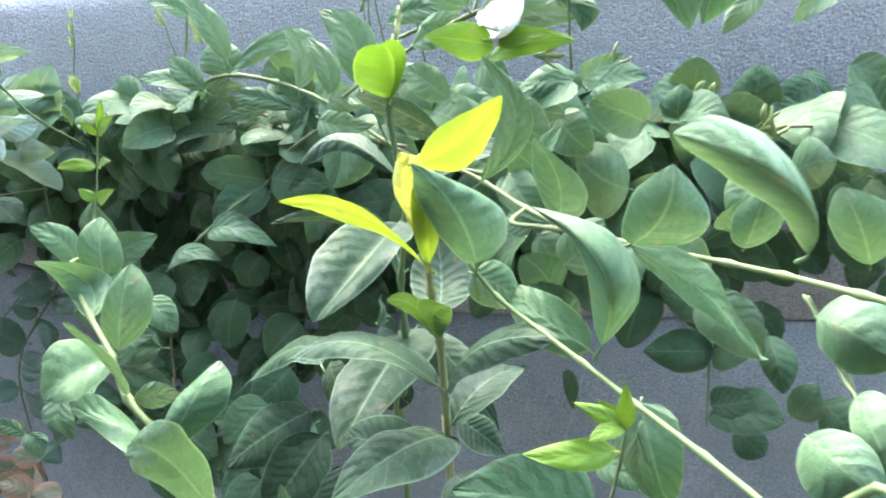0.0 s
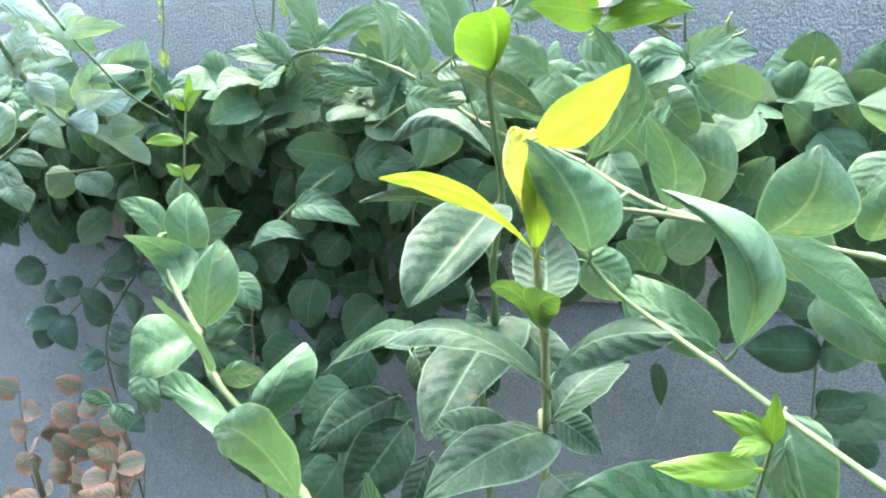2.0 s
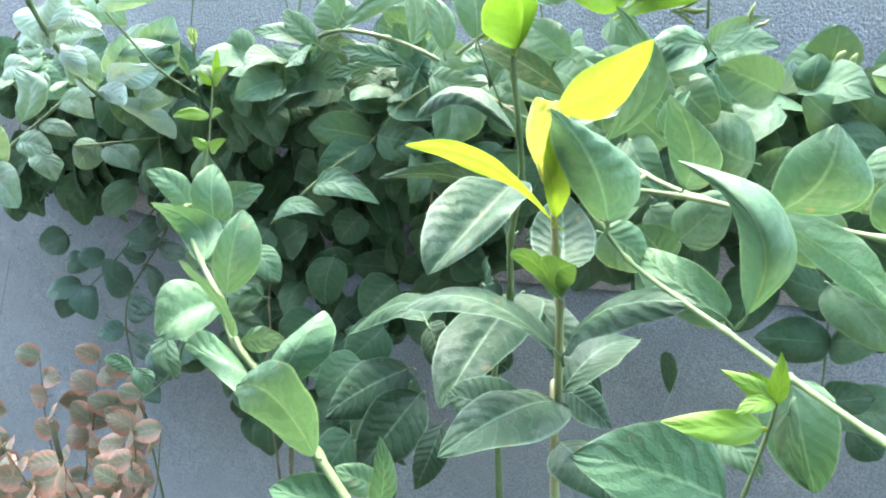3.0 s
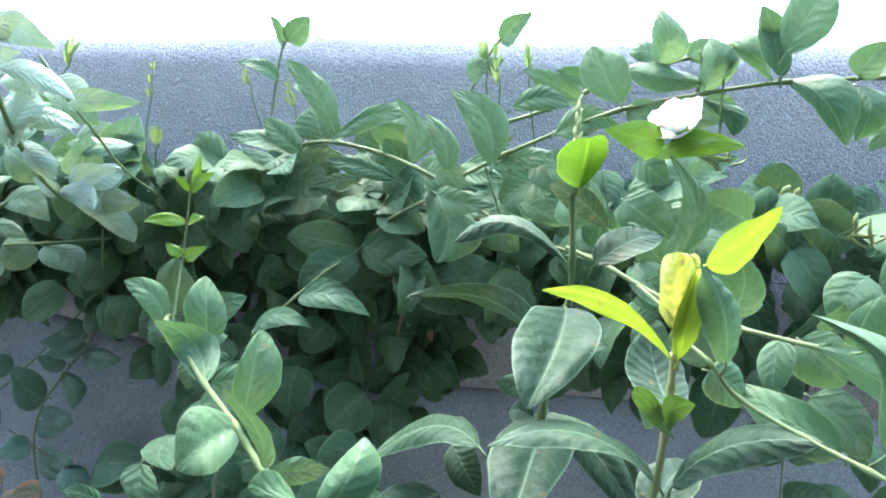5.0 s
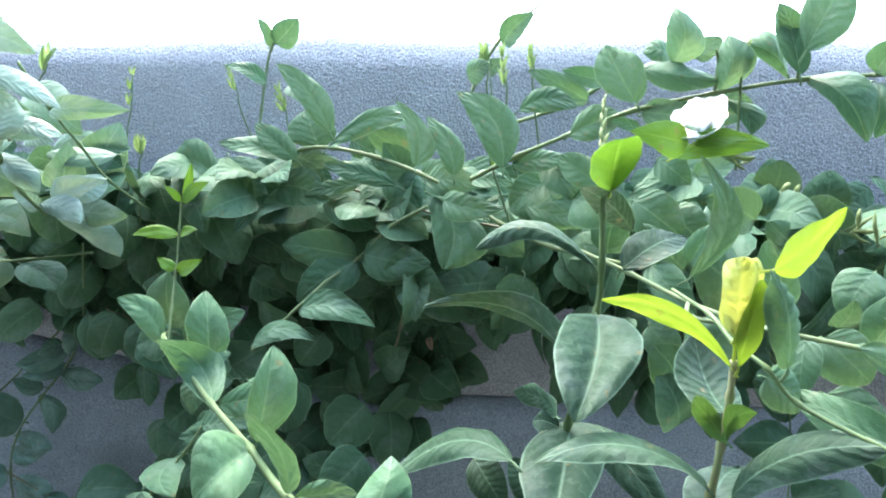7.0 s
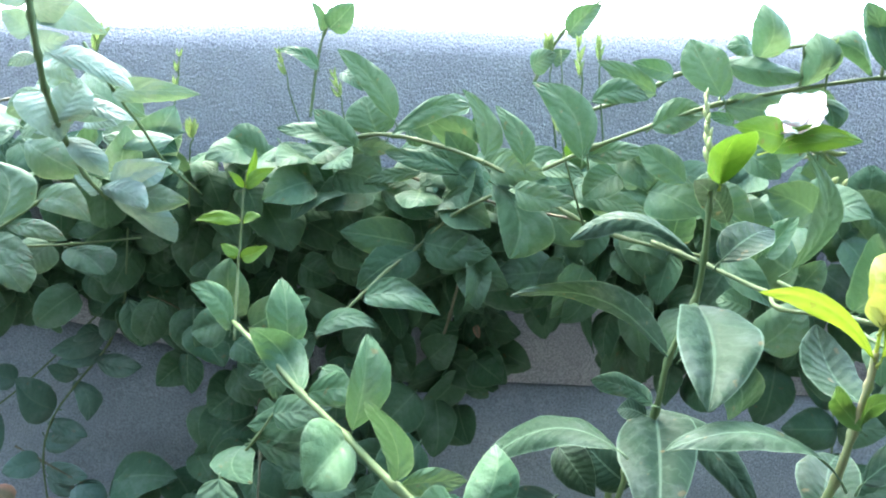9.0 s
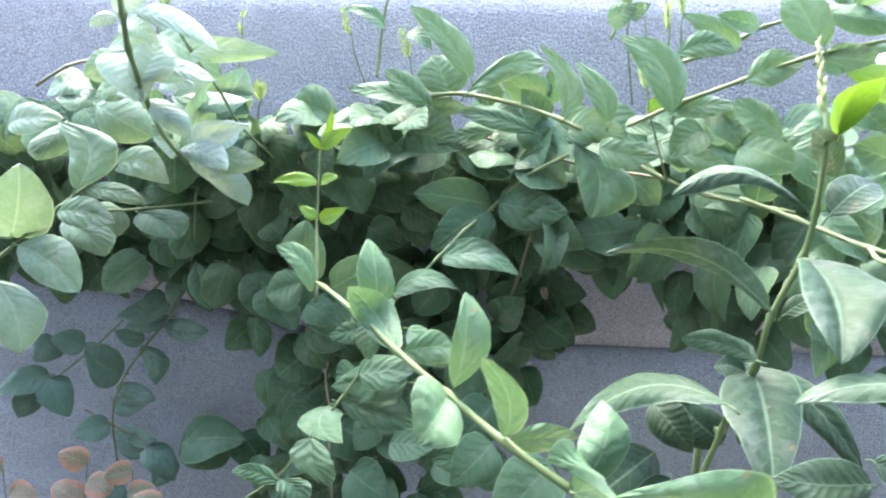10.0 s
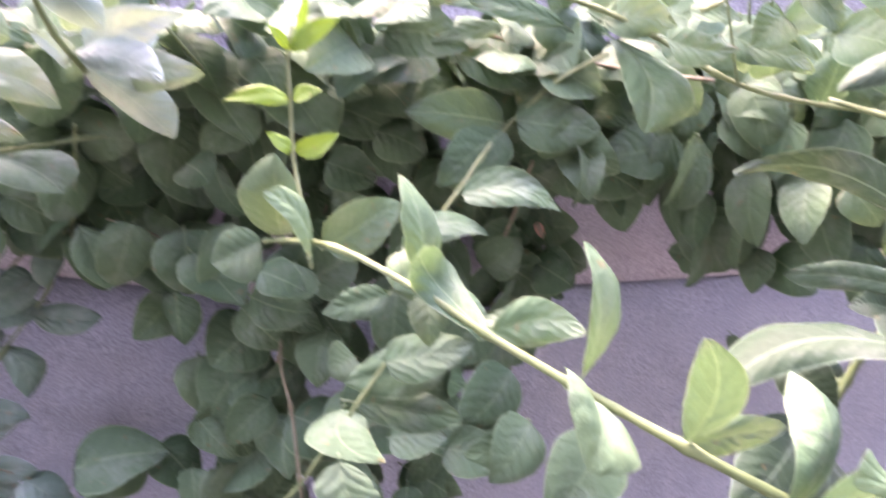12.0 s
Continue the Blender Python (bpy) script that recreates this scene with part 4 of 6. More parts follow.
leaf(bush, (-0.3506, 0.455, 1.2474), (-0.3368, 0.45, 1.2519), 0.0079, (-0.42, -0.84, 0.35), 0.1, 0.2, "lance", YOUNG)
leaf(bush, (-0.351, 0.46, 1.2695), (-0.3604, 0.455, 1.2805), 0.0051, (0.61, -0.77, 0.17), 0.1, 0.2, "lance", YOUNG)
leaf(bush, (-0.3503, 0.46, 1.2695), (-0.3275, 0.45, 1.2838), 0.0099, (-0.38, -0.92, -0.04), 0.1, 0.25, "lance", YOUNG)
leaf(bush, (-0.3491, 0.46, 1.2722), (-0.3424, 0.458, 1.2958), 0.0060, (0.65, -0.72, -0.25), 0.05, 0.4, "lance", YOUNG)
stem(bush, [(-0.3, 0.5, 0), (-0.38, 0.53, 0.5), (-0.375, 0.56, 0.9), (-0.37, 0.57, 1.05), (-0.33, 0.57, 1.17)], 0.0025, 0.0010, BROWN_STEM, "trunk")
stem(bush, [(0.1, 0.5, 0), (0.2, 0.52, 0.5), (0.27, 0.56, 0.9), (0.27, 0.57, 1.05), (0.2, 0.57, 1.17)], 0.0025, 0.0010, BROWN_STEM, "trunk")
blade5(bush, (-0.2682, 0.5060, 1.3058), (-0.2746, 0.5110, 1.3195), (-0.2799, 0.5190, 1.3336), (-0.2923, 0.5084, 1.3158), (-0.2572, 0.5104, 1.3216), JASMINE)
blade5(bush, (-0.2544, 0.4812, 1.3171), (-0.2703, 0.4900, 1.3419), (-0.2975, 0.5038, 1.3647), (-0.2598, 0.4915, 1.3455), (-0.2777, 0.4886, 1.3377), JASMINE)
blade5(bush, (-0.2562, 0.4833, 1.3068), (-0.2316, 0.4880, 1.3248), (-0.2017, 0.4917, 1.3280), (-0.2291, 0.4919, 1.3327), (-0.2297, 0.4841, 1.3157), JASMINE)
blade5(bush, (-0.1924, 0.4574, 1.2952), (-0.1920, 0.4648, 1.3162), (-0.2089, 0.4776, 1.3385), (-0.1993, 0.4645, 1.3148), (-0.1816, 0.4624, 1.3120), JASMINE)
blade5(bush, (-0.1675, 0.4487, 1.2907), (-0.1715, 0.4551, 1.3089), (-0.1868, 0.4663, 1.3281), (-0.1797, 0.4544, 1.3071), (-0.1621, 0.4547, 1.3087), JASMINE)
blade5(bush, (-0.1367, 0.4144, 1.2971), (-0.1416, 0.4232, 1.3214), (-0.1658, 0.4356, 1.3417), (-0.1301, 0.4253, 1.3270), (-0.1532, 0.4215, 1.3175), JASMINE)
blade5(bush, (-0.1273, 0.4498, 1.3315), (-0.1094, 0.4509, 1.3387), (-0.0915, 0.4502, 1.3340), (-0.1108, 0.4546, 1.3468), (-0.1067, 0.4472, 1.3310), JASMINE)
blade5(bush, (-0.1002, 0.4031, 1.3158), (-0.0869, 0.4044, 1.3228), (-0.0690, 0.4069, 1.3257), (-0.0883, 0.4086, 1.3327), (-0.0851, 0.4000, 1.3141), JASMINE)
blade5(bush, (-0.1318, 0.4253, 1.2980), (-0.1154, 0.4249, 1.3019), (-0.0975, 0.4267, 1.3027), (-0.1163, 0.4278, 1.3078), (-0.1147, 0.4215, 1.2946), JASMINE)
blade5(bush, (-0.0671, 0.3900, 1.3332), (-0.0764, 0.3962, 1.3500), (-0.0824, 0.4050, 1.3652), (-0.0632, 0.3977, 1.3553), (-0.0885, 0.3942, 1.3462), JASMINE)
blade5(bush, (-0.0572, 0.4030, 1.3277), (-0.0310, 0.3996, 1.3280), (-0.0000, 0.4020, 1.3284), (-0.0303, 0.4036, 1.3360), (-0.0346, 0.3959, 1.3195), JASMINE)
blade5(bush, (-0.2809, 0.4923, 1.2970), (-0.2988, 0.4971, 1.3109), (-0.3143, 0.5047, 1.3224), (-0.2915, 0.4994, 1.3168), (-0.3045, 0.4945, 1.3051), JASMINE)
blade5(bush, (-0.3481, 0.5208, 1.2791), (-0.3683, 0.5259, 1.2937), (-0.3898, 0.5292, 1.2951), (-0.3677, 0.5329, 1.3113), (-0.3687, 0.5170, 1.2765), JASMINE)
blade5(bush, (-0.3465, 0.5389, 1.2972), (-0.3274, 0.5274, 1.2790), (-0.3041, 0.5211, 1.2609), (-0.3099, 0.5299, 1.2874), (-0.3427, 0.5217, 1.2680), JASMINE)
blade5(bush, (-0.2691, 0.5194, 1.2799), (-0.2884, 0.5123, 1.2686), (-0.3077, 0.5106, 1.2591), (-0.2927, 0.5178, 1.2813), (-0.2828, 0.5057, 1.2559), JASMINE)
blade5(bush, (-0.2367, 0.4991, 1.2810), (-0.2571, 0.4961, 1.2781), (-0.2772, 0.4959, 1.2719), (-0.2584, 0.4988, 1.2831), (-0.2555, 0.4941, 1.2732), JASMINE)
blade5(bush, (-0.2091, 0.4812, 1.2814), (-0.2355, 0.4833, 1.2903), (-0.2615, 0.4888, 1.2950), (-0.2333, 0.4865, 1.2965), (-0.2400, 0.4807, 1.2840), JASMINE)
blade5(bush, (-0.2635, 0.4994, 1.2676), (-0.2441, 0.4933, 1.2603), (-0.2245, 0.4906, 1.2509), (-0.2410, 0.4976, 1.2701), (-0.2488, 0.4884, 1.2502), JASMINE)
blade5(bush, (-0.1843, 0.4751, 1.2755), (-0.1675, 0.4608, 1.2513), (-0.1739, 0.4529, 1.2289), (-0.1817, 0.4612, 1.2524), (-0.1439, 0.4560, 1.2458), JASMINE)
blade5(bush, (-0.1731, 0.4390, 1.2758), (-0.1633, 0.4350, 1.2720), (-0.1355, 0.4360, 1.2713), (-0.1636, 0.4390, 1.2808), (-0.1668, 0.4307, 1.2632), JASMINE)
blade5(bush, (-0.3621, 0.5302, 1.2609), (-0.3469, 0.5183, 1.2416), (-0.3317, 0.5098, 1.2186), (-0.3247, 0.5186, 1.2461), (-0.3646, 0.5156, 1.2367), JASMINE)
blade5(bush, (-0.3999, 0.5451, 1.2592), (-0.3876, 0.5330, 1.2390), (-0.3727, 0.5249, 1.2170), (-0.3703, 0.5318, 1.2388), (-0.4031, 0.5325, 1.2383), JASMINE)
blade5(bush, (-0.0610, 0.4632, 1.2598), (-0.0875, 0.4673, 1.2726), (-0.1067, 0.4718, 1.2757), (-0.0874, 0.4730, 1.2857), (-0.0853, 0.4610, 1.2603), JASMINE)
blade5(bush, (-0.0803, 0.3980, 1.2860), (-0.0947, 0.4016, 1.2965), (-0.1063, 0.4070, 1.3041), (-0.0892, 0.4049, 1.3047), (-0.0996, 0.3982, 1.2895), JASMINE)
blade5(bush, (-0.0515, 0.3211, 1.2517), (-0.0361, 0.3247, 1.2777), (-0.0501, 0.3227, 1.3071), (-0.0285, 0.3273, 1.2768), (-0.0436, 0.3221, 1.2787), JASMINE)
blade5(bush, (-0.3588, 0.4700, 1.1787), (-0.3603, 0.4520, 1.2042), (-0.3595, 0.4550, 1.2224), (-0.3780, 0.4600, 1.2035), (-0.3489, 0.4600, 1.1994), JASMINE)
blade5(bush, (0.0091, 0.3711, 1.3469), (0.0068, 0.3780, 1.3651), (0.0037, 0.3889, 1.3846), (-0.0016, 0.3785, 1.3665), (0.0144, 0.3772, 1.3637), JASMINE)
blade5(bush, (0.0088, 0.3662, 1.3575), (0.0201, 0.3734, 1.3772), (0.0329, 0.3838, 1.3951), (0.0123, 0.3776, 1.3871), (0.0318, 0.3704, 1.3722), JASMINE)
blade5(bush, (-0.0517, 0.3600, 1.3053), (-0.0317, 0.3500, 1.3118), (-0.0102, 0.3500, 1.3115), (-0.0316, 0.3500, 1.3178), (-0.0311, 0.3500, 1.3064), YOUNG)
blade5(bush, (0.0185, 0.3850, 1.3465), (0.0281, 0.3650, 1.3362), (0.0414, 0.3650, 1.3136), (0.0463, 0.3750, 1.3434), (0.0256, 0.3720, 1.3325), JASMINE)
blade5(bush, (0.0499, 0.3800, 1.3439), (0.0509, 0.3660, 1.3307), (0.0474, 0.3700, 1.3160), (0.0464, 0.3720, 1.3308), (0.0662, 0.3720, 1.3313), JASMINE)
blade5(bush, (-0.0210, 0.3980, 1.3363), (-0.0112, 0.3860, 1.3287), (-0.0079, 0.3850, 1.3170), (0.0006, 0.3900, 1.3285), (-0.0123, 0.3900, 1.3251), JASMINE)
blade5(bush, (-0.0232, 0.3920, 1.3401), (-0.0225, 0.3760, 1.3530), (-0.0228, 0.3850, 1.3680), (-0.0266, 0.3900, 1.3558), (-0.0079, 0.3840, 1.3555), JASMINE)
blade5(bush, (0.0096, 0.3880, 1.3483), (-0.0025, 0.3820, 1.3592), (-0.0133, 0.3920, 1.3643), (0.0007, 0.3920, 1.3707), (0.0048, 0.3900, 1.3502), JASMINE)
blade5(bush, (-0.0464, 0.4000, 1.3550), (-0.0447, 0.3860, 1.3670), (-0.0474, 0.3950, 1.3835), (-0.0523, 0.3950, 1.3720), (-0.0318, 0.3930, 1.3651), JASMINE)
blade5(bush, (-0.0456, 0.4100, 1.3570), (-0.0546, 0.4020, 1.3625), (-0.0622, 0.4050, 1.3609), (-0.0540, 0.4100, 1.3701), (-0.0544, 0.4000, 1.3558), JASMINE)
blade5(bush, (-0.0631, 0.4030, 1.3525), (-0.0454, 0.3880, 1.3478), (-0.0240, 0.3900, 1.3448), (-0.0440, 0.4000, 1.3554), (-0.0456, 0.3900, 1.3392), JASMINE)
blade5(bush, (0.1144, 0.3300, 1.2105), (0.1064, 0.3220, 1.2296), (0.0999, 0.3270, 1.2451), (0.0971, 0.3300, 1.2280), (0.1238, 0.3300, 1.2326), JASMINE)
blade5(bush, (-0.0185, 0.3250, 1.2320), (-0.0165, 0.3080, 1.2532), (-0.0257, 0.3000, 1.2726), (-0.0267, 0.3150, 1.2528), (-0.0049, 0.3150, 1.2475), JASMINE)
blade5(bush, (0.0194, 0.5150, 1.2731), (0.0183, 0.4980, 1.2500), (0.0186, 0.5000, 1.2220), (0.0025, 0.5060, 1.2535), (0.0314, 0.5060, 1.2525), JASMINE)
blade5(bush, (0.0085, 0.5300, 1.2606), (0.0075, 0.5220, 1.2751), (0.0076, 0.5300, 1.2875), (-0.0068, 0.5300, 1.2773), (0.0211, 0.5300, 1.2742), JASMINE)
blade5(bush, (0.0043, 0.5000, 1.2532), (-0.0060, 0.4900, 1.2619), (-0.0166, 0.4900, 1.2652), (-0.0049, 0.4950, 1.2733), (-0.0068, 0.4950, 1.2510), JASMINE)
blade5(bush, (0.0190, 0.4650, 1.2231), (0.0033, 0.4560, 1.2309), (-0.0143, 0.4700, 1.2466), (0.0092, 0.4680, 1.2504), (-0.0012, 0.4600, 1.2065), JASMINE)
blade5(bush, (0.0551, 0.5350, 1.2503), (0.0535, 0.5240, 1.2693), (0.0563, 0.5300, 1.2849), (0.0402, 0.5300, 1.2676), (0.0667, 0.5300, 1.2692), JASMINE)
blade5(bush, (0.1163, 0.4800, 1.2249), (0.1263, 0.4680, 1.2367), (0.1399, 0.4700, 1.2371), (0.1256, 0.4770, 1.2510), (0.1303, 0.4730, 1.2204), JASMINE)
blade5(bush, (0.0807, 0.4200, 1.1956), (0.0835, 0.4060, 1.2163), (0.0884, 0.4100, 1.2312), (0.0728, 0.4150, 1.2155), (0.0995, 0.4150, 1.2134), JASMINE)
blade5(bush, (-0.0098, 0.4700, 1.2880), (-0.0280, 0.4550, 1.2926), (-0.0514, 0.4550, 1.2842), (-0.0285, 0.4650, 1.3020), (-0.0313, 0.4500, 1.2829), JASMINE)
blade5(bush, (0.0752, 0.5000, 1.1356), (0.0559, 0.4880, 1.1433), (0.0409, 0.4900, 1.1485), (0.0534, 0.4960, 1.1573), (0.0570, 0.4880, 1.1276), JASMINE)
blade5(bush, (0.0794, 0.5050, 1.0997), (0.0558, 0.4880, 1.1057), (0.0307, 0.4900, 1.1041), (0.0567, 0.5000, 1.1183), (0.0580, 0.4880, 1.0895), JASMINE)
blade5(bush, (0.0770, 0.5000, 1.0515), (0.0995, 0.4780, 1.0659), (0.1221, 0.4750, 1.0628), (0.1059, 0.4870, 1.0814), (0.0972, 0.4720, 1.0530), JASMINE)
blade5(bush, (0.0953, 0.5000, 1.0418), (0.1042, 0.4900, 1.0376), (0.1139, 0.4900, 1.0282), (0.1146, 0.4950, 1.0421), (0.0968, 0.4880, 1.0273), JASMINE)
blade5(bush, (0.1050, 0.4600, 1.1292), (0.1082, 0.4460, 1.1157), (0.1133, 0.4500, 1.0941), (0.0995, 0.4550, 1.1128), (0.1221, 0.4550, 1.1151), JASMINE)
blade5(bush, (0.1220, 0.4600, 1.0741), (0.1267, 0.4480, 1.0903), (0.1330, 0.4500, 1.1011), (0.1196, 0.4550, 1.0951), (0.1391, 0.4550, 1.0786), JASMINE)
blade5(bush, (0.1390, 0.4600, 1.0851), (0.1464, 0.4500, 1.0789), (0.1566, 0.4500, 1.0663), (0.1565, 0.4550, 1.0884), (0.1400, 0.4520, 1.0619), JASMINE)
blade5(bush, (0.0701, 0.2450, 1.1727), (0.0736, 0.2150, 1.1766), (0.0846, 0.2150, 1.1647), (0.0835, 0.2250, 1.1798), (0.0657, 0.2180, 1.1650), JASMINE)
blade5(bush, (0.0859, 0.2500, 1.1852), (0.0856, 0.2260, 1.1804), (0.0925, 0.2250, 1.1627), (0.0945, 0.2350, 1.1859), (0.0815, 0.2300, 1.1749), JASMINE)
blade5(bush, (0.0832, 0.2900, 1.2002), (0.0888, 0.2650, 1.2028), (0.1042, 0.2650, 1.1919), (0.1018, 0.2800, 1.2116), (0.0871, 0.2680, 1.1878), JASMINE)
stem(bush, [(0.0807, 0.3000, 1.2063), (0.0865, 0.2880, 1.1941), (0.0865, 0.2680, 1.1863), (0.0866, 0.2500, 1.1850)], 0.0007, 0.0005, RUNNER_STEM)
thicket(bush, 150, (-0.75, 0.55, 1.16), (0.35, 0.59, 1.29), (0.030, 0.048), JASMINE, keep=lambda p: p.z > (1.205 if -0.24 < p.x < -0.03 else 1.15))
thicket(bush, 150, (-0.72, 0.545, 1.20), (0.0, 0.592, 1.32), (0.030, 0.050), JASMINE, keep=lambda p: p.z < 1.295 + 0.03 * noise.noise(p * 9))
thicket(bush, 60, (-0.80, 0.56, 1.14), (-0.44, 0.592, 1.22), (0.032, 0.046), JASMINE, keep=lambda p: p.z > 1.168 + 0.02 * noise.noise(p * 14))
thicket(bush, 34, (-0.46, 0.572, 1.15), (-0.29, 0.594, 1.215), (0.030, 0.044), JASMINE)
thicket(bush, 16, (-0.20, 0.572, 1.105), (-0.172, 0.594, 1.19), (0.026, 0.038), JASMINE, "ovate")
thicket(bush, 40, (-0.36, 0.54, 1.05), (-0.2, 0.578, 1.2), (0.032, 0.048), JASMINE)
thicket(bush, 30, (-0.3, 0.555, 1.10), (-0.02, 0.58, 1.2), (0.03, 0.045), JASMINE, keep=lambda p: p.z > 1.17 or p.x < -0.17)
thicket(bush, 110, (-0.08, 0.50, 1.12), (0.4, 0.58, 1.28), (0.038, 0.056), JASMINE)

thicket(bush, 45, (-0.43, 0.53, 0.95), (-0.33, 0.575, 1.15), (0.03, 0.043), JASMINE, "ovate")
thicket(bush, 30, (-0.34, 0.50, 0.93), (-0.25, 0.57, 1.09), (0.03, 0.043), JASMINE, "ovate")

thicket(bush, 55, (-0.22, 0.485, 1.20), (0.04, 0.565, 1.255), (0.034, 0.046), JASMINE, "ovate")
thicket(bush, 50, (-0.40, 0.535, 1.23), (0.06, 0.58, 1.265), (0.036, 0.048), JASMINE, "ovate", flat=True)
thicket(bush, 36, (-0.24, 0.515, 1.238), (0.08, 0.57, 1.27), (0.034, 0.046), JASMINE, "ovate", flat=True)
thicket(bush, 130, (-0.75, 0.50, 1.262), (0.0, 0.59, 1.295), (0.034, 0.048), JASMINE, "ovate", flat=True)

# ---- climbing shoots ----
shoot = plant("jasmine_vine", (-0.12, 0.2, 0), "long jasmine shoot with pale green stem and paired oval leaves", "jasmine")
stem(shoot, [(-0.02, 0.13, 0), (-0.0345, 0.1454, 0.2162), (-0.0499, 0.1824, 0.5947), (-0.0926, 0.2071, 1.0812), (-0.1336, 0.235, 1.1012)], 0.0017, 0.0014, GREEN_STEM, 'main_stem', False)
stem(shoot, [(-0.1336, 0.235, 1.1012), (-0.166, 0.257, 1.1165), (-0.2007, 0.2792, 1.1334)], 0.0021, 0.0021, GREEN_STEM)
stem(shoot, [(-0.2007, 0.2792, 1.1334), (-0.2318, 0.2944, 1.1486), (-0.2597, 0.323, 1.1592), (-0.2878, 0.3457, 1.1727), (-0.3063, 0.362, 1.1828), (-0.3362, 0.396, 1.1925), (-0.3585, 0.45, 1.1815), (-0.379, 0.51, 1.163)], 0.0021, 0.0010, GREEN_STEM)
leaf(shoot, (-0.258, 0.35, 1.1678), (-0.2845, 0.365, 1.1691), 0.0151, (-0.35, -0.67, 0.66), 0.1, 0.15, "ovate", JASMINE)
leaf(shoot, (-0.3163, 0.375, 1.1809), (-0.2932, 0.39, 1.1878), 0.0205, (0.27, -0.71, 0.65), 0.1, 0.15, "ovate", JASMINE)
leaf(shoot, (-0.3022, 0.37, 1.1798), (-0.3047, 0.36, 1.1616), 0.0162, (-0.12, -0.86, 0.49), 0.12, 0.15, "ovate", JASMINE)
leaf(shoot, (-0.2868, 0.4, 1.1675), (-0.2694, 0.4, 1.1445), 0.0219, (0.67, -0.54, 0.51), 0.1, 0.15, "ovate", JASMINE)
leaf(shoot, (-0.3389, 0.43, 1.1825), (-0.3024, 0.44, 1.2003), 0.0260, (0.18, -0.97, 0.18), 0.1, 0.15, "ovate", JASMINE)
leaf(shoot, (-0.1455, 0.275, 1.0842), (-0.1404, 0.27, 1.121), 0.0133, (0.6, -0.78, -0.19), 0.1, 0.25, "ovate", JASMINE)
leaf(shoot, (-0.153, 0.29, 1.0823), (-0.1711, 0.28, 1.0957), 0.0160, (0.68, -0.46, 0.57), 0.1, 0.25, "ovate", JASMINE)
leaf(shoot, (-0.1475, 0.25, 1.0993), (-0.1851, 0.245, 1.1039), 0.0221, (0.17, -0.58, 0.79), 0.1, 0.25, "ovate", JASMINE)
blade5(shoot, (-0.3463, 0.4130, 1.1858), (-0.3515, 0.4070, 1.2055), (-0.3645, 0.3968, 1.2168), (-0.3500, 0.4160, 1.2112), (-0.3529, 0.3980, 1.1998), JASMINE)
blade5(shoot, (-0.3041, 0.3837, 1.1832), (-0.3036, 0.3827, 1.2030), (-0.3101, 0.3974, 1.2223), (-0.3130, 0.3737, 1.2073), (-0.2942, 0.3916, 1.1988), JASMINE)
blade5(shoot, (-0.2871, 0.3468, 1.1727), (-0.3015, 0.3660, 1.1858), (-0.3115, 0.3368, 1.2092), (-0.2928, 0.3744, 1.1887), (-0.3092, 0.3561, 1.1836), JASMINE)
blade5(shoot, (-0.2565, 0.3252, 1.1617), (-0.2519, 0.3250, 1.1832), (-0.2525, 0.3417, 1.2068), (-0.2579, 0.3185, 1.1871), (-0.2385, 0.3356, 1.1839), JASMINE)
blade5(shoot, (-0.2594, 0.3246, 1.1574), (-0.2641, 0.2915, 1.1599), (-0.2715, 0.2829, 1.1523), (-0.2742, 0.2977, 1.1750), (-0.2528, 0.2858, 1.1520), JASMINE)
blade5(shoot, (-0.2317, 0.2940, 1.1514), (-0.2315, 0.2834, 1.1753), (-0.2441, 0.2743, 1.1973), (-0.2235, 0.2794, 1.1756), (-0.2395, 0.2874, 1.1750), JASMINE)
blade5(shoot, (-0.2293, 0.2974, 1.1479), (-0.2148, 0.2932, 1.1524), (-0.1990, 0.2902, 1.1550), (-0.2144, 0.2932, 1.1595), (-0.2152, 0.2932, 1.1452), JASMINE)
blade5(shoot, (-0.2003, 0.2788, 1.1340), (-0.1868, 0.2872, 1.1590), (-0.1863, 0.3079, 1.1656), (-0.2001, 0.2862, 1.1526), (-0.1751, 0.2939, 1.1515), JASMINE)
blade5(shoot, (-0.2027, 0.2668, 1.1408), (-0.1988, 0.2419, 1.1639), (-0.2186, 0.2413, 1.1686), (-0.2099, 0.2476, 1.1737), (-0.1869, 0.2361, 1.1531), JASMINE)
blade5(shoot, (-0.1546, 0.2350, 1.1312), (-0.1611, 0.2200, 1.1635), (-0.1949, 0.2410, 1.1531), (-0.1473, 0.2127, 1.1812), (-0.1738, 0.2268, 1.1470), JASMINE)
blade5(shoot, (-0.2838, 0.3466, 1.1716), (-0.2693, 0.3461, 1.1752), (-0.2560, 0.3250, 1.1784), (-0.2697, 0.3497, 1.1836), (-0.2689, 0.3424, 1.1669), JASMINE)
near = plant("jasmine_vine", (0.2, 0.12, 0), "slanting jasmine runner with broad soft green leaves and a young tuft", "jasmine")
stem(near, [(0.2, 0.12, 0), (0.1717, 0.1152, 0.2381), (0.1321, 0.1168, 0.6547), (0.0584, 0.0959, 1.1903), (0.0347, 0.14, 1.2103)], 0.0013, 0.0008, GREEN_STEM, 'main_stem', False)
stem(near, [(-0.0618, 0.31, 1.248), (-0.0549, 0.277, 1.2447), (-0.052, 0.257, 1.2394), (-0.0442, 0.243, 1.2339), (-0.0343, 0.24, 1.2227), (-0.0175, 0.222, 1.2167), (-0.0044, 0.203, 1.2147), (0.0095, 0.182, 1.2124), (0.024, 0.16, 1.2107), (0.0347, 0.14, 1.2103)], 0.0008, 0.0008, GREEN_STEM)
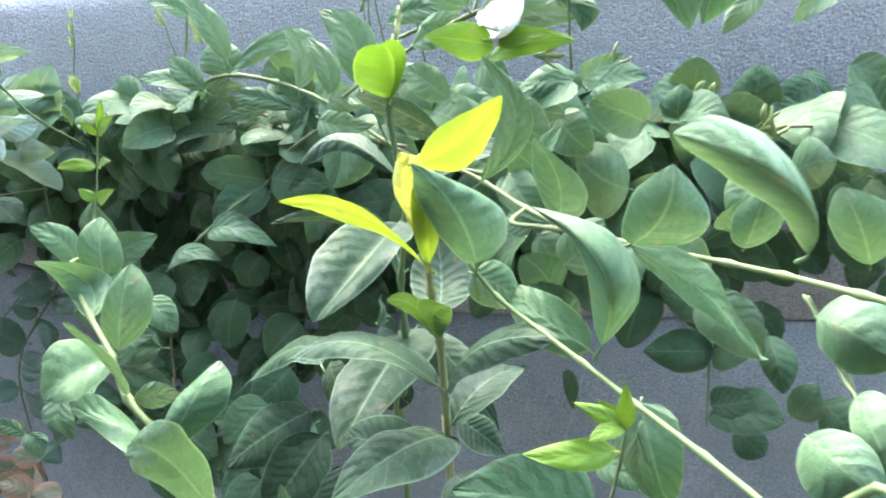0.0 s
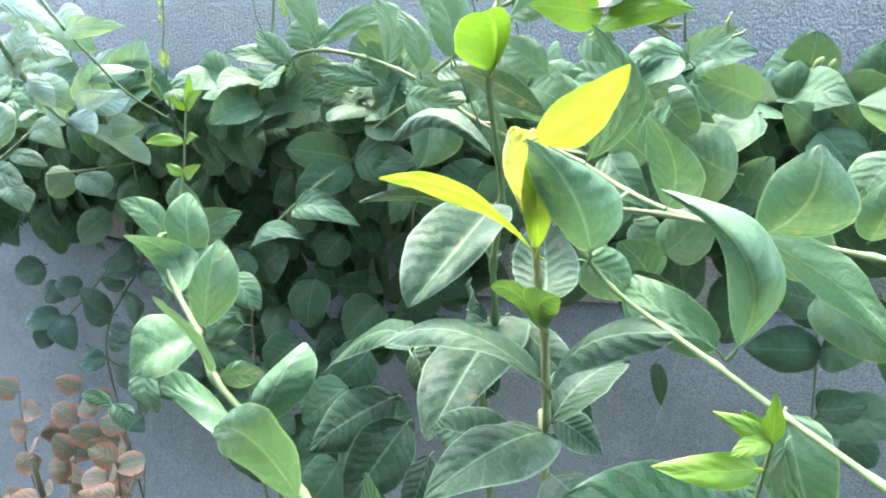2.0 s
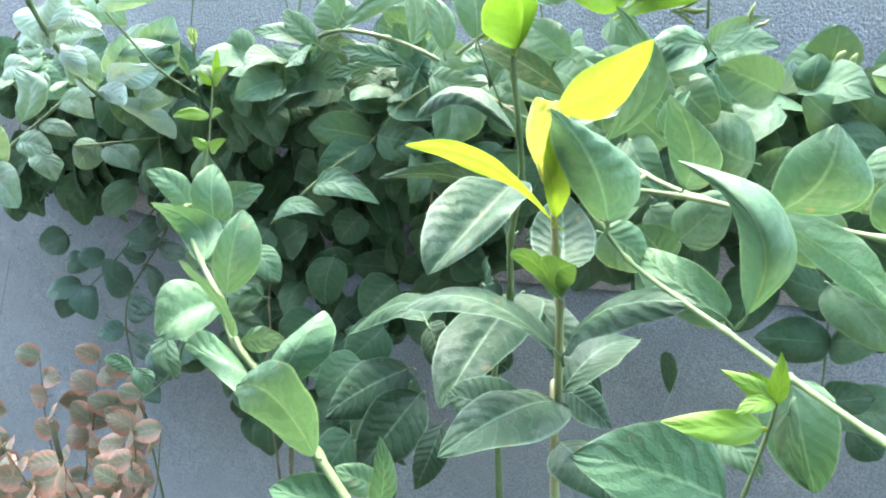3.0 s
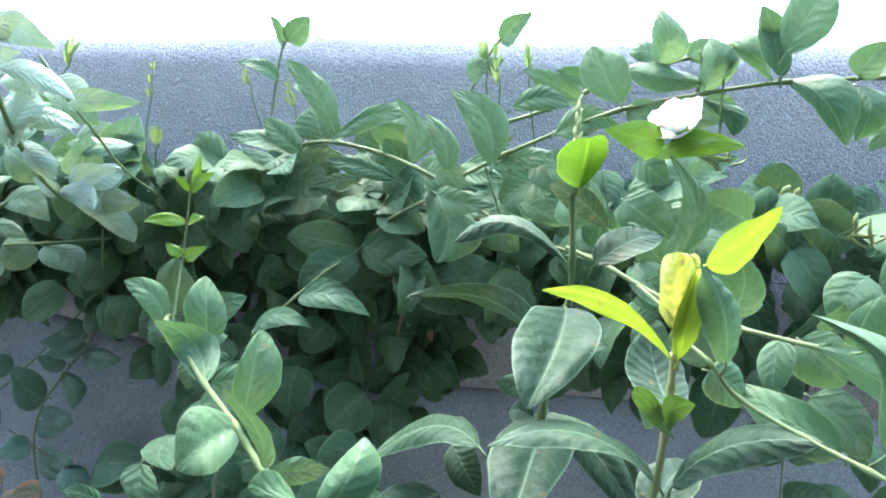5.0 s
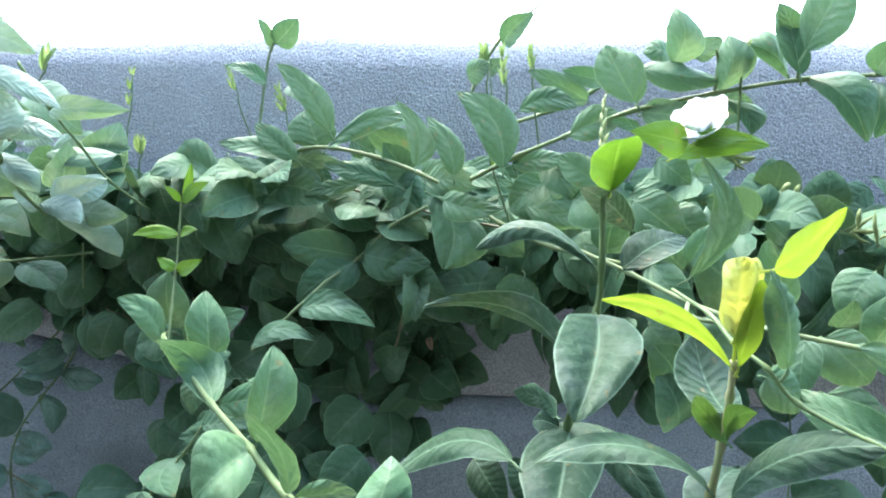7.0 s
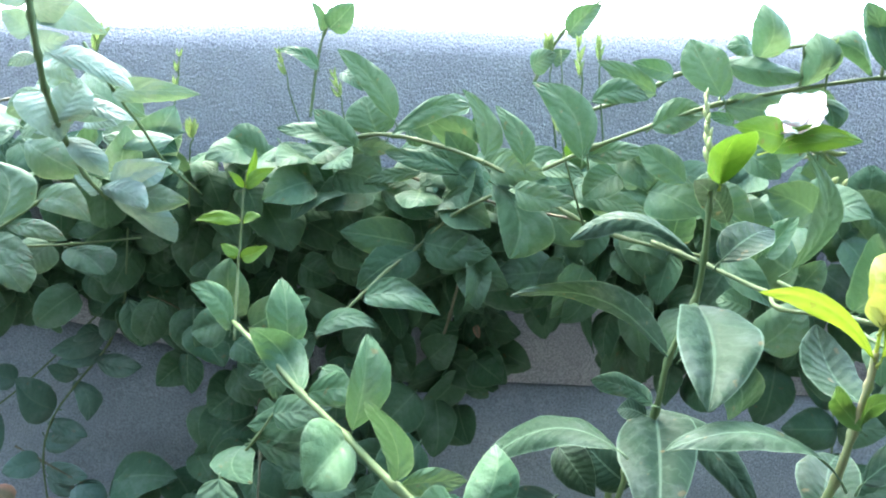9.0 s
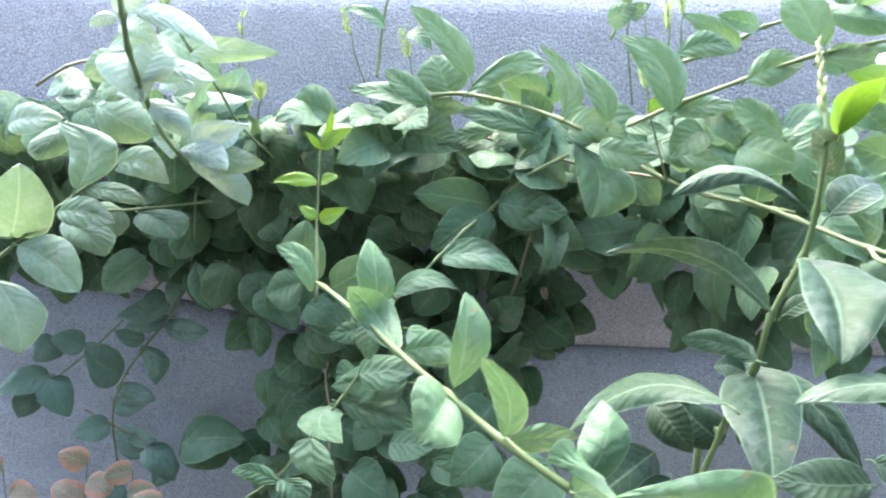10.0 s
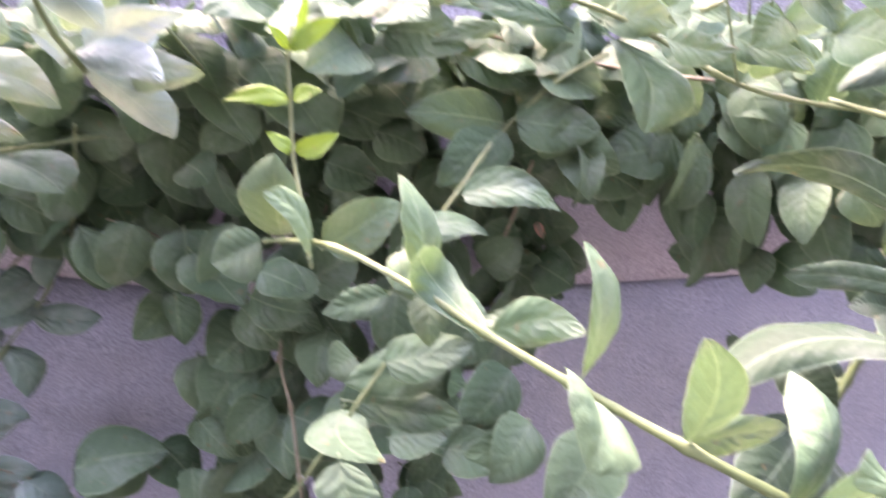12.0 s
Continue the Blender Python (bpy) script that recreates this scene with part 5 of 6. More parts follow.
leaf(near, (-0.0436, 0.245, 1.2299), (-0.0272, 0.25, 1.2166), 0.0173, (0.49, -0.82, 0.29), 0.12, 0.15, "ovate", JASMINE)
leaf(near, (-0.0032, 0.226, 1.2098), (-0.0325, 0.254, 1.2235), 0.0167, (-0.22, -0.7, 0.68), 0.12, 0.15, "ovate", JASMINE)
leaf(near, (0.0049, 0.18, 1.1992), (-0.0197, 0.172, 1.2013), 0.0086, (0.29, -0.71, 0.64), 0.12, 0.15, "lance", YOUNG)
leaf(near, (0.0071, 0.182, 1.2047), (-0.0065, 0.176, 1.2149), 0.0052, (0.58, -0.73, 0.35), 0.12, 0.15, "lance", YOUNG)
leaf(near, (0.0071, 0.182, 1.2047), (0.0069, 0.18, 1.2195), 0.0052, (0.15, -0.98, -0.13), 0.12, 0.3, "lance", YOUNG)
leaf(near, (0.0065, 0.18, 1.2067), (-0.0029, 0.172, 1.2059), 0.0051, (0.34, -0.48, 0.81), 0.12, 0.2, "lance", YOUNG)
leaf(near, (0.0069, 0.183, 1.2051), (-0.0003, 0.18, 1.2141), 0.0044, (0.54, -0.83, 0.15), 0.12, 0.2, "lance", YOUNG)
leaf(near, (0.0105, 0.183, 1.204), (0.0174, 0.185, 1.1808), 0.0063, (-0.51, -0.83, -0.22), 0.12, 0.2, "ovate", JASMINE)
leaf(near, (0.0118, 0.195, 1.2061), (0.019, 0.185, 1.1795), 0.0195, (-0.26, -0.93, 0.28), 0.12, 0.12, "ovate", JASMINE)
leaf(near, (-0.0008, 0.2, 1.1644), (-0.0436, 0.19, 1.177), 0.0304, (0.35, -0.69, 0.64), 0.12, 0.12, "ovate", JASMINE)
stem(near, [(0.0074, 0.182, 1.205), (0.0054, 0.183, 1.1922), (0.0028, 0.185, 1.178), (-0.0012, 0.19, 1.1567)], 0.0005, 0.0005, GREEN_STEM)
leaf(near, (0.0007, 0.26, 1.1506), (0.0146, 0.25, 1.1439), 0.0132, (-0.14, -0.68, 0.72), 0.12, 0.15, "ovate", JASMINE)
blade5(near, (-0.0407, 0.2343, 1.2366), (-0.0454, 0.2258, 1.2564), (-0.0565, 0.2148, 1.2738), (-0.0529, 0.2232, 1.2520), (-0.0336, 0.2546, 1.2497), JASMINE)
blade5(near, (0.0008, 0.2055, 1.2190), (0.0023, 0.1980, 1.2410), (-0.0204, 0.2183, 1.2590), (-0.0034, 0.2060, 1.2413), (0.0117, 0.2120, 1.2410), JASMINE)
blade5(near, (0.0114, 0.2520, 1.2390), (0.0225, 0.2440, 1.2543), (0.0245, 0.2500, 1.2667), (0.0108, 0.2500, 1.2557), (0.0375, 0.2560, 1.2454), JASMINE)
blade5(near, (0.0542, 0.2000, 1.2484), (0.0412, 0.1720, 1.2718), (0.0165, 0.1720, 1.2840), (0.0373, 0.1900, 1.2834), (0.0381, 0.1850, 1.2662), JASMINE)
pale = plant("jasmine_vine", (-0.75, 0.42, 0), "jasmine shoots with pale crinkled grey-green leaves", "jasmine")
stem(pale, [(-0.439, 0.43, 1.3569), (-0.4265, 0.44, 1.3294), (-0.4139, 0.45, 1.3065), (-0.4065, 0.47, 1.2823), (-0.3934, 0.5, 1.2592)], 0.0011, 0.0008, GREEN_STEM)
leaf(pale, (-0.4405, 0.47, 1.2759), (-0.4283, 0.46, 1.3072), 0.0285, (0.76, -0.47, -0.45), 0.12, 0.2, "ovate", DUSTY)
leaf(pale, (-0.427, 0.44, 1.3275), (-0.3682, 0.43, 1.3278), 0.0151, (-0.16, -0.96, 0.24), 0.12, 0.2, "ovate", DUSTY)
leaf(pale, (-0.4276, 0.44, 1.3159), (-0.4695, 0.43, 1.3176), 0.0203, (0.23, -0.92, 0.32), 0.12, 0.2, "ovate", DUSTY)
leaf(pale, (-0.432, 0.5, 1.2838), (-0.412, 0.5, 1.3215), 0.0341, (0.4, -0.89, -0.21), 0.12, 0.2, "ovate", DUSTY)
leaf(pale, (-0.487, 0.46, 1.3326), (-0.4415, 0.45, 1.3207), 0.0202, (-0.08, -0.9, 0.44), 0.12, 0.2, "ovate", DUSTY)
leaf(pale, (-0.4646, 0.5, 1.3017), (-0.4052, 0.5, 1.3038), 0.0245, (-0, -0.99, 0.12), 0.12, 0.2, "ovate", DUSTY)
stem(pale, [(-0.5451, 0.47, 1.3065), (-0.5187, 0.462, 1.3188), (-0.498, 0.456, 1.3227), (-0.4738, 0.448, 1.3211), (-0.4546, 0.44, 1.3085)], 0.0012, 0.0009, BROWN_STEM)
leaf(pale, (-0.4288, 0.49, 1.2521), (-0.4074, 0.49, 1.2577), 0.0174, (-0.04, -0.99, 0.17), 0.12, 0.2, "ovate", DUSTY)
leaf(pale, (-0.438, 0.5, 1.2914), (-0.413, 0.5, 1.2945), 0.0192, (-0.04, -0.95, 0.3), 0.12, 0.2, "ovate", DUSTY)
stem(pale, [(-0.4411, 0.3800, 1.3858), (-0.4433, 0.3850, 1.3650), (-0.4447, 0.3920, 1.3450), (-0.4466, 0.4000, 1.3271), (-0.4451, 0.4140, 1.3000), (-0.4407, 0.4280, 1.2766), (-0.4333, 0.4400, 1.2604)], 0.0022, 0.0012, GREEN_STEM)
leaf(pale, (-0.4629, 0.42, 1.3491), (-0.4351, 0.405, 1.3564), 0.0190, (-0.42, -0.88, -0.21), 0.1, 0.2, "ovate", PALE)
leaf(pale, (-0.4572, 0.465, 1.341), (-0.4116, 0.45, 1.3139), 0.0335, (-0, -0.88, 0.48), 0.1, 0.2, "ovate", DUSTY)
leaf(pale, (-0.4508, 0.45, 1.3102), (-0.4247, 0.44, 1.3067), 0.0143, (-0.28, -0.88, 0.39), 0.14, 0.2, "ovate", PALE)
leaf(pale, (-0.4617, 0.428, 1.3446), (-0.4366, 0.415, 1.3318), 0.0169, (-0.13, -0.82, 0.56), 0.12, 0.2, "ovate", PALE)
leaf(pale, (-0.463, 0.42, 1.3471), (-0.4755, 0.412, 1.3402), 0.0094, (0.37, -0.87, 0.34), 0.12, 0.2, "ovate", PALE)
leaf(pale, (-0.4575, 0.425, 1.3278), (-0.4447, 0.408, 1.298), 0.0357, (0.24, -0.8, 0.56), 0.1, 0.25, "ovate", PALE)
leaf(pale, (-0.4349, 0.45, 1.2694), (-0.3937, 0.44, 1.2843), 0.0197, (-0.23, -0.97, -0.01), 0.16, 0.3, "ovate", PALE)
leaf(pale, (-0.4287, 0.47, 1.2608), (-0.3891, 0.46, 1.2589), 0.0199, (-0.22, -0.92, 0.32), 0.12, 0.2, "ovate", DUSTY)
leaf(pale, (-0.44, 0.442, 1.264), (-0.4501, 0.432, 1.2765), 0.0114, (0.79, -0.6, 0.16), 0.12, 0.2, "ovate", PALE)
leaf(pale, (-0.4606, 0.44, 1.2985), (-0.4725, 0.43, 1.3017), 0.0061, (0.63, -0.61, 0.48), 0.12, 0.2, "ovate", PALE)
leaf(pale, (-0.457, 0.41, 1.3697), (-0.4266, 0.4, 1.3786), 0.0174, (-0.23, -0.94, -0.26), 0.12, 0.2, "ovate", PALE)
leaf(pale, (-0.46, 0.42, 1.375), (-0.4158, 0.41, 1.3607), 0.0229, (-0.13, -0.95, 0.27), 0.12, 0.2, "ovate", PALE)
leaf(pale, (-0.4627, 0.415, 1.3588), (-0.4729, 0.405, 1.3703), 0.0177, (0.68, -0.73, -0.04), 0.12, 0.2, "ovate", PALE)
leaf(pale, (-0.4567, 0.405, 1.3778), (-0.4786, 0.4, 1.381), 0.0173, (0.23, -0.97, 0.08), 0.12, 0.2, "ovate", PALE)
leaf(pale, (-0.4759, 0.45, 1.3227), (-0.496, 0.44, 1.3129), 0.0219, (0.4, -0.91, 0.12), 0.12, 0.2, "ovate", DUSTY)
blade5(pale, (-0.4466, 0.4088, 1.3082), (-0.4403, 0.4129, 1.3203), (-0.4387, 0.4212, 1.3351), (-0.4243, 0.4101, 1.3172), (-0.4532, 0.4139, 1.3233), PALE)
blade5(pale, (-0.5090, 0.4750, 1.3044), (-0.5176, 0.4620, 1.3094), (-0.5342, 0.4620, 1.2990), (-0.5249, 0.4750, 1.3193), (-0.5134, 0.4550, 1.3011), DUSTY)
blade5(pale, (-0.4768, 0.4750, 1.3085), (-0.4873, 0.4650, 1.3074), (-0.5030, 0.4650, 1.2993), (-0.4913, 0.4750, 1.3186), (-0.4854, 0.4600, 1.2972), DUSTY)
blade5(pale, (-0.5153, 0.4900, 1.2939), (-0.4913, 0.4800, 1.2829), (-0.4740, 0.4850, 1.2728), (-0.4858, 0.4900, 1.2969), (-0.4993, 0.4800, 1.2698), DUSTY)
blade5(pale, (-0.5049, 0.4650, 1.3037), (-0.5122, 0.4550, 1.2977), (-0.5224, 0.4520, 1.2985), (-0.5145, 0.4600, 1.3026), (-0.5107, 0.4500, 1.2912), DUSTY)
blade5(pale, (-0.5733, 0.4800, 1.2798), (-0.5485, 0.4680, 1.2852), (-0.5268, 0.4680, 1.2853), (-0.5545, 0.4750, 1.2950), (-0.5483, 0.4620, 1.2743), DUSTY)
blade5(pale, (-0.5403, 0.4900, 1.2805), (-0.5462, 0.4800, 1.2674), (-0.5552, 0.4800, 1.2551), (-0.5634, 0.4850, 1.2664), (-0.5352, 0.4850, 1.2634), DUSTY)
blade5(pale, (-0.4139, 0.5000, 1.2964), (-0.4286, 0.4900, 1.2925), (-0.4452, 0.4900, 1.2909), (-0.4316, 0.5000, 1.2977), (-0.4275, 0.4900, 1.2844), DUSTY)
blade5(pale, (-0.4354, 0.4520, 1.2619), (-0.4198, 0.4660, 1.2452), (-0.4078, 0.4820, 1.2266), (-0.4078, 0.4750, 1.2491), (-0.4297, 0.4680, 1.2442), PALE)
blade5(pale, (-0.4382, 0.4400, 1.2674), (-0.4166, 0.4310, 1.2661), (-0.4017, 0.4250, 1.2569), (-0.4113, 0.4380, 1.2740), (-0.4227, 0.4320, 1.2604), PALE)
blade5(pale, (-0.4381, 0.4550, 1.2761), (-0.4204, 0.4580, 1.2778), (-0.4097, 0.4750, 1.2801), (-0.4165, 0.4660, 1.2862), (-0.4150, 0.4580, 1.2675), PALE)
blade5(pale, (-0.4455, 0.4200, 1.2993), (-0.4283, 0.4090, 1.2887), (-0.4189, 0.4120, 1.2769), (-0.4214, 0.4150, 1.2915), (-0.4366, 0.4120, 1.2843), PALE)
blade5(pale, (-0.4382, 0.3920, 1.3461), (-0.4143, 0.3900, 1.3406), (-0.3956, 0.4020, 1.3273), (-0.4156, 0.4000, 1.3483), (-0.4142, 0.3880, 1.3350), PALE)
blade5(pale, (-0.4444, 0.4280, 1.3178), (-0.4205, 0.4160, 1.3169), (-0.4028, 0.4160, 1.3105), (-0.4223, 0.4220, 1.3224), (-0.4202, 0.4120, 1.3115), PALE)
blade5(pale, (-0.4052, 0.4800, 1.2994), (-0.4280, 0.4640, 1.2982), (-0.4472, 0.4650, 1.2993), (-0.4324, 0.4720, 1.3044), (-0.4265, 0.4600, 1.2912), DUSTY)
left = plant("jasmine_vine", (-0.7, 0.3, 0), "jasmine shoot with rounded light green leaves", "jasmine")
stem(left, [(-0.7, 0.3, 0), (-0.6767, 0.3143, 0.2318), (-0.6258, 0.3492, 0.6374), (-0.5833, 0.3713, 1.1589), (-0.5552, 0.4, 1.1887)], 0.0018, 0.0012, GREEN_STEM, 'main_stem', False)
leaf(left, (-0.5135, 0.51, 1.218), (-0.5308, 0.5, 1.1974), 0.0283, (0.37, -0.92, 0.14), 0.12, 0.12, "round", DUSTY)
stem(left, [(-0.5552, 0.4, 1.1887), (-0.5405, 0.415, 1.2043), (-0.5172, 0.43, 1.2279), (-0.4837, 0.445, 1.2552), (-0.4688, 0.452, 1.2656)], 0.0012, 0.0009, GREEN_STEM)
leaf(left, (-0.5403, 0.42, 1.212), (-0.5236, 0.41, 1.2598), 0.0392, (0.56, -0.75, -0.35), 0.1, 0.15, "round", DUSTY)
blade5(left, (-0.4939, 0.4190, 1.2446), (-0.4884, 0.4269, 1.2664), (-0.5130, 0.4380, 1.2845), (-0.5006, 0.4249, 1.2626), (-0.4689, 0.4259, 1.2675), DUSTY)
blade5(left, (-0.4845, 0.4465, 1.2568), (-0.4638, 0.4448, 1.2586), (-0.4451, 0.4405, 1.2461), (-0.4618, 0.4493, 1.2692), (-0.4664, 0.4405, 1.2498), DUSTY)
blade5(left, (-0.4999, 0.4394, 1.2416), (-0.4806, 0.4366, 1.2411), (-0.4580, 0.4346, 1.2336), (-0.4781, 0.4391, 1.2462), (-0.4830, 0.4339, 1.2351), DUSTY)
blade5(left, (-0.5153, 0.4304, 1.2279), (-0.4959, 0.4280, 1.2282), (-0.4755, 0.4266, 1.2219), (-0.4948, 0.4322, 1.2377), (-0.4967, 0.4232, 1.2186), DUSTY)
blade5(left, (-0.5205, 0.4491, 1.2194), (-0.5043, 0.4429, 1.2111), (-0.4901, 0.4379, 1.1973), (-0.4863, 0.4426, 1.2139), (-0.5169, 0.4410, 1.2078), DUSTY)
blade5(left, (-0.5290, 0.4099, 1.2095), (-0.5058, 0.4027, 1.2007), (-0.4856, 0.3971, 1.1844), (-0.4956, 0.4076, 1.2136), (-0.5124, 0.3978, 1.1908), DUSTY)
blade5(left, (-0.5461, 0.4082, 1.1874), (-0.5276, 0.3975, 1.1707), (-0.5208, 0.3888, 1.1473), (-0.5072, 0.3968, 1.1727), (-0.5452, 0.3936, 1.1641), DUSTY)
blade5(left, (-0.4938, 0.4995, 1.2171), (-0.4770, 0.4948, 1.2118), (-0.4627, 0.4905, 1.1997), (-0.4587, 0.4957, 1.2174), (-0.4902, 0.4911, 1.2053), DUSTY)
low = plant("jasmine_vine", (-0.33, 0.45, 0), "hanging jasmine shoots with small leaves before the wall", "jasmine")
stem(low, [(-0.33, 0.45, 0), (-0.3342, 0.46, 0.1873), (-0.3315, 0.4875, 0.5152), (-0.351, 0.5, 0.9367), (-0.3546, 0.5, 0.9865)], 0.0017, 0.0011, BROWN_STEM, 'main_stem', False)
stem(low, [(-0.3546, 0.5, 0.9865), (-0.3567, 0.5, 1.0155), (-0.3596, 0.52, 1.0536), (-0.3644, 0.53, 1.083), (-0.3576, 0.54, 1.123)], 0.0011, 0.0009, BROWN_STEM)
leaf(low, (-0.2352, 0.44, 1.0663), (-0.2711, 0.43, 1.0653), 0.0250, (0.19, -0.76, 0.62), 0.12, 0.15, "ovate", JASMINE)
leaf(low, (-0.3791, 0.55, 1.0991), (-0.4072, 0.54, 1.0767), 0.0458, (0.03, -0.93, 0.37), 0.12, 0.15, "ovate", JASMINE)
leaf(low, (-0.3697, 0.55, 1.0748), (-0.4052, 0.54, 1.0519), 0.0410, (-0.01, -0.91, 0.41), 0.12, 0.15, "ovate", JASMINE)
leaf(low, (-0.3526, 0.52, 1.1479), (-0.3633, 0.51, 1.1277), 0.0333, (0.1, -0.91, 0.4), 0.12, 0.15, "round", JASMINE)
leaf(low, (-0.3856, 0.52, 1.1735), (-0.3974, 0.52, 1.125), 0.0335, (0.06, -1, -0.02), 0.12, 0.15, "round", JASMINE)
leaf(low, (-0.4136, 0.53, 1.1676), (-0.4121, 0.53, 1.1281), 0.0390, (0.18, -0.98, 0.01), 0.12, 0.15, "round", JASMINE)
leaf(low, (-0.4406, 0.53, 1.1732), (-0.4555, 0.53, 1.1354), 0.0293, (0.1, -0.99, -0.04), 0.12, 0.15, "round", JASMINE)
leaf(low, (-0.4574, 0.56, 1.0087), (-0.4962, 0.55, 0.9903), 0.0427, (0.01, -0.89, 0.47), 0.12, 0.15, "ovate", JASMINE)
leaf(low, (-0.4473, 0.56, 1.0146), (-0.4244, 0.55, 0.9841), 0.0373, (0.42, -0.72, 0.55), 0.12, 0.15, "ovate", JASMINE)
leaf(low, (-0.3837, 0.55, 1.0766), (-0.4109, 0.54, 1.0404), 0.0446, (-0.07, -0.95, 0.31), 0.12, 0.15, "ovate", JASMINE)
leaf(low, (-0.3592, 0.53, 1.043), (-0.3259, 0.52, 1.0162), 0.0435, (0.21, -0.8, 0.56), 0.12, 0.15, "ovate", JASMINE)
leaf(low, (-0.3179, 0.52, 1.0429), (-0.2816, 0.51, 1.0239), 0.0379, (0.09, -0.8, 0.59), 0.12, 0.15, "ovate", JASMINE)
leaf(low, (-0.2738, 0.52, 1.0383), (-0.2417, 0.51, 1.012), 0.0380, (0.15, -0.85, 0.51), 0.12, 0.15, "ovate", JASMINE)
leaf(low, (-0.3409, 0.5, 1.0164), (-0.3095, 0.49, 1.0006), 0.0370, (0.09, -0.75, 0.65), 0.12, 0.15, "ovate", JASMINE)
leaf(low, (-0.2419, 0.52, 1.021), (-0.2106, 0.51, 1.0043), 0.0334, (0.05, -0.82, 0.58), 0.12, 0.15, "ovate", JASMINE)
leaf(low, (-0.2294, 0.55, 1.1263), (-0.2074, 0.54, 1.1494), 0.0298, (-0.47, -0.88, 0.07), 0.12, 0.15, "ovate", JASMINE)
leaf(low, (-0.1926, 0.55, 1.1282), (-0.1694, 0.54, 1.1136), 0.0348, (-0.05, -0.86, 0.51), 0.12, 0.15, "ovate", JASMINE)
leaf(low, (-0.2188, 0.56, 1.089), (-0.2268, 0.55, 1.0575), 0.0257, (-0.18, -0.92, 0.34), 0.12, 0.15, "ovate", JASMINE)
leaf(low, (-0.2043, 0.56, 1.0848), (-0.1936, 0.55, 1.0544), 0.0257, (-0.17, -0.95, 0.25), 0.12, 0.15, "ovate", JASMINE)
stem(low, [(-0.3166, 0.4, 1.137), (-0.3278, 0.4, 1.1204), (-0.3483, 0.395, 1.0946), (-0.3592, 0.4, 1.0768), (-0.3775, 0.405, 1.0579), (-0.4073, 0.41, 1.0339)], 0.0009, 0.0007, GREEN_STEM)
leaf(low, (-0.3166, 0.4, 1.137), (-0.2787, 0.39, 1.148), 0.0217, (-0.35, -0.79, 0.5), 0.12, 0.15, "ovate", JASMINE)
leaf(low, (-0.2733, 0.47, 1.0453), (-0.241, 0.46, 1.0352), 0.0302, (-0.04, -0.77, 0.63), 0.12, 0.2, "ovate", JASMINE)
leaf(low, (-0.3058, 0.47, 1.0564), (-0.2738, 0.46, 1.0589), 0.0257, (-0.28, -0.75, 0.59), 0.12, 0.2, "ovate", JASMINE)
leaf(low, (-0.2322, 0.44, 1.075), (-0.2596, 0.42, 1.0538), 0.0354, (0.23, -0.84, 0.49), 0.1, 0.15, "ovate", JASMINE)
leaf(low, (-0.1933, 0.43, 1.0672), (-0.2293, 0.41, 1.0282), 0.0429, (0.08, -0.91, 0.4), 0.1, 0.15, "ovate", JASMINE)
leaf(low, (-0.2343, 0.42, 1.0263), (-0.2588, 0.41, 0.991), 0.0355, (0.03, -0.97, 0.25), 0.1, 0.15, "ovate", JASMINE)
leaf(low, (-0.2926, 0.52, 1.1271), (-0.2979, 0.51, 1.0877), 0.0338, (0.28, -0.94, 0.2), 0.1, 0.15, "round", JASMINE)
leaf(low, (-0.3464, 0.53, 1.1331), (-0.3172, 0.52, 1.1523), 0.0365, (-0.26, -0.96, -0.11), 0.1, 0.15, "round", JASMINE)
leaf(low, (-0.2744, 0.54, 1.1599), (-0.2918, 0.53, 1.1368), 0.0309, (0.23, -0.94, 0.24), 0.1, 0.15, "round", JASMINE)
leaf(low, (-0.2374, 0.52, 1.1097), (-0.2646, 0.51, 1.0811), 0.0402, (0.09, -0.96, 0.25), 0.1, 0.15, "round", JASMINE)
leaf(low, (-0.301, 0.5, 1.081), (-0.3292, 0.49, 1.0566), 0.0357, (0.11, -0.96, 0.26), 0.1, 0.15, "round", JASMINE)
leaf(low, (-0.2312, 0.48, 1.0862), (-0.2616, 0.47, 1.0584), 0.0381, (0.05, -0.96, 0.29), 0.1, 0.15, "round", JASMINE)
blade5(low, (-0.2880, 0.4064, 1.1303), (-0.3102, 0.4043, 1.1303), (-0.3345, 0.4056, 1.1262), (-0.3070, 0.4095, 1.1424), (-0.3076, 0.3985, 1.1192), JASMINE)
blade5(low, (-0.3299, 0.4084, 1.1148), (-0.3043, 0.4028, 1.1107), (-0.2798, 0.4016, 1.1036), (-0.3015, 0.4067, 1.1190), (-0.3053, 0.3983, 1.1015), JASMINE)
blade5(low, (-0.3364, 0.4048, 1.1133), (-0.3393, 0.3913, 1.1099), (-0.3212, 0.3696, 1.1062), (-0.3529, 0.3915, 1.1080), (-0.3258, 0.3911, 1.1117), JASMINE)
blade5(low, (-0.3400, 0.3689, 1.1094), (-0.3373, 0.3620, 1.0985), (-0.3263, 0.3575, 1.0860), (-0.3500, 0.3620, 1.0994), (-0.3253, 0.3612, 1.0989), JASMINE)
blade5(low, (-0.3534, 0.3500, 1.0933), (-0.3433, 0.3470, 1.0900), (-0.3389, 0.3434, 1.0804), (-0.3502, 0.3443, 1.0852), (-0.3353, 0.3476, 1.0927), JASMINE)
blade5(low, (-0.3545, 0.3507, 1.0911), (-0.3688, 0.3520, 1.0962), (-0.3819, 0.3537, 1.0955), (-0.3669, 0.3540, 1.1003), (-0.3704, 0.3498, 1.0913), JASMINE)
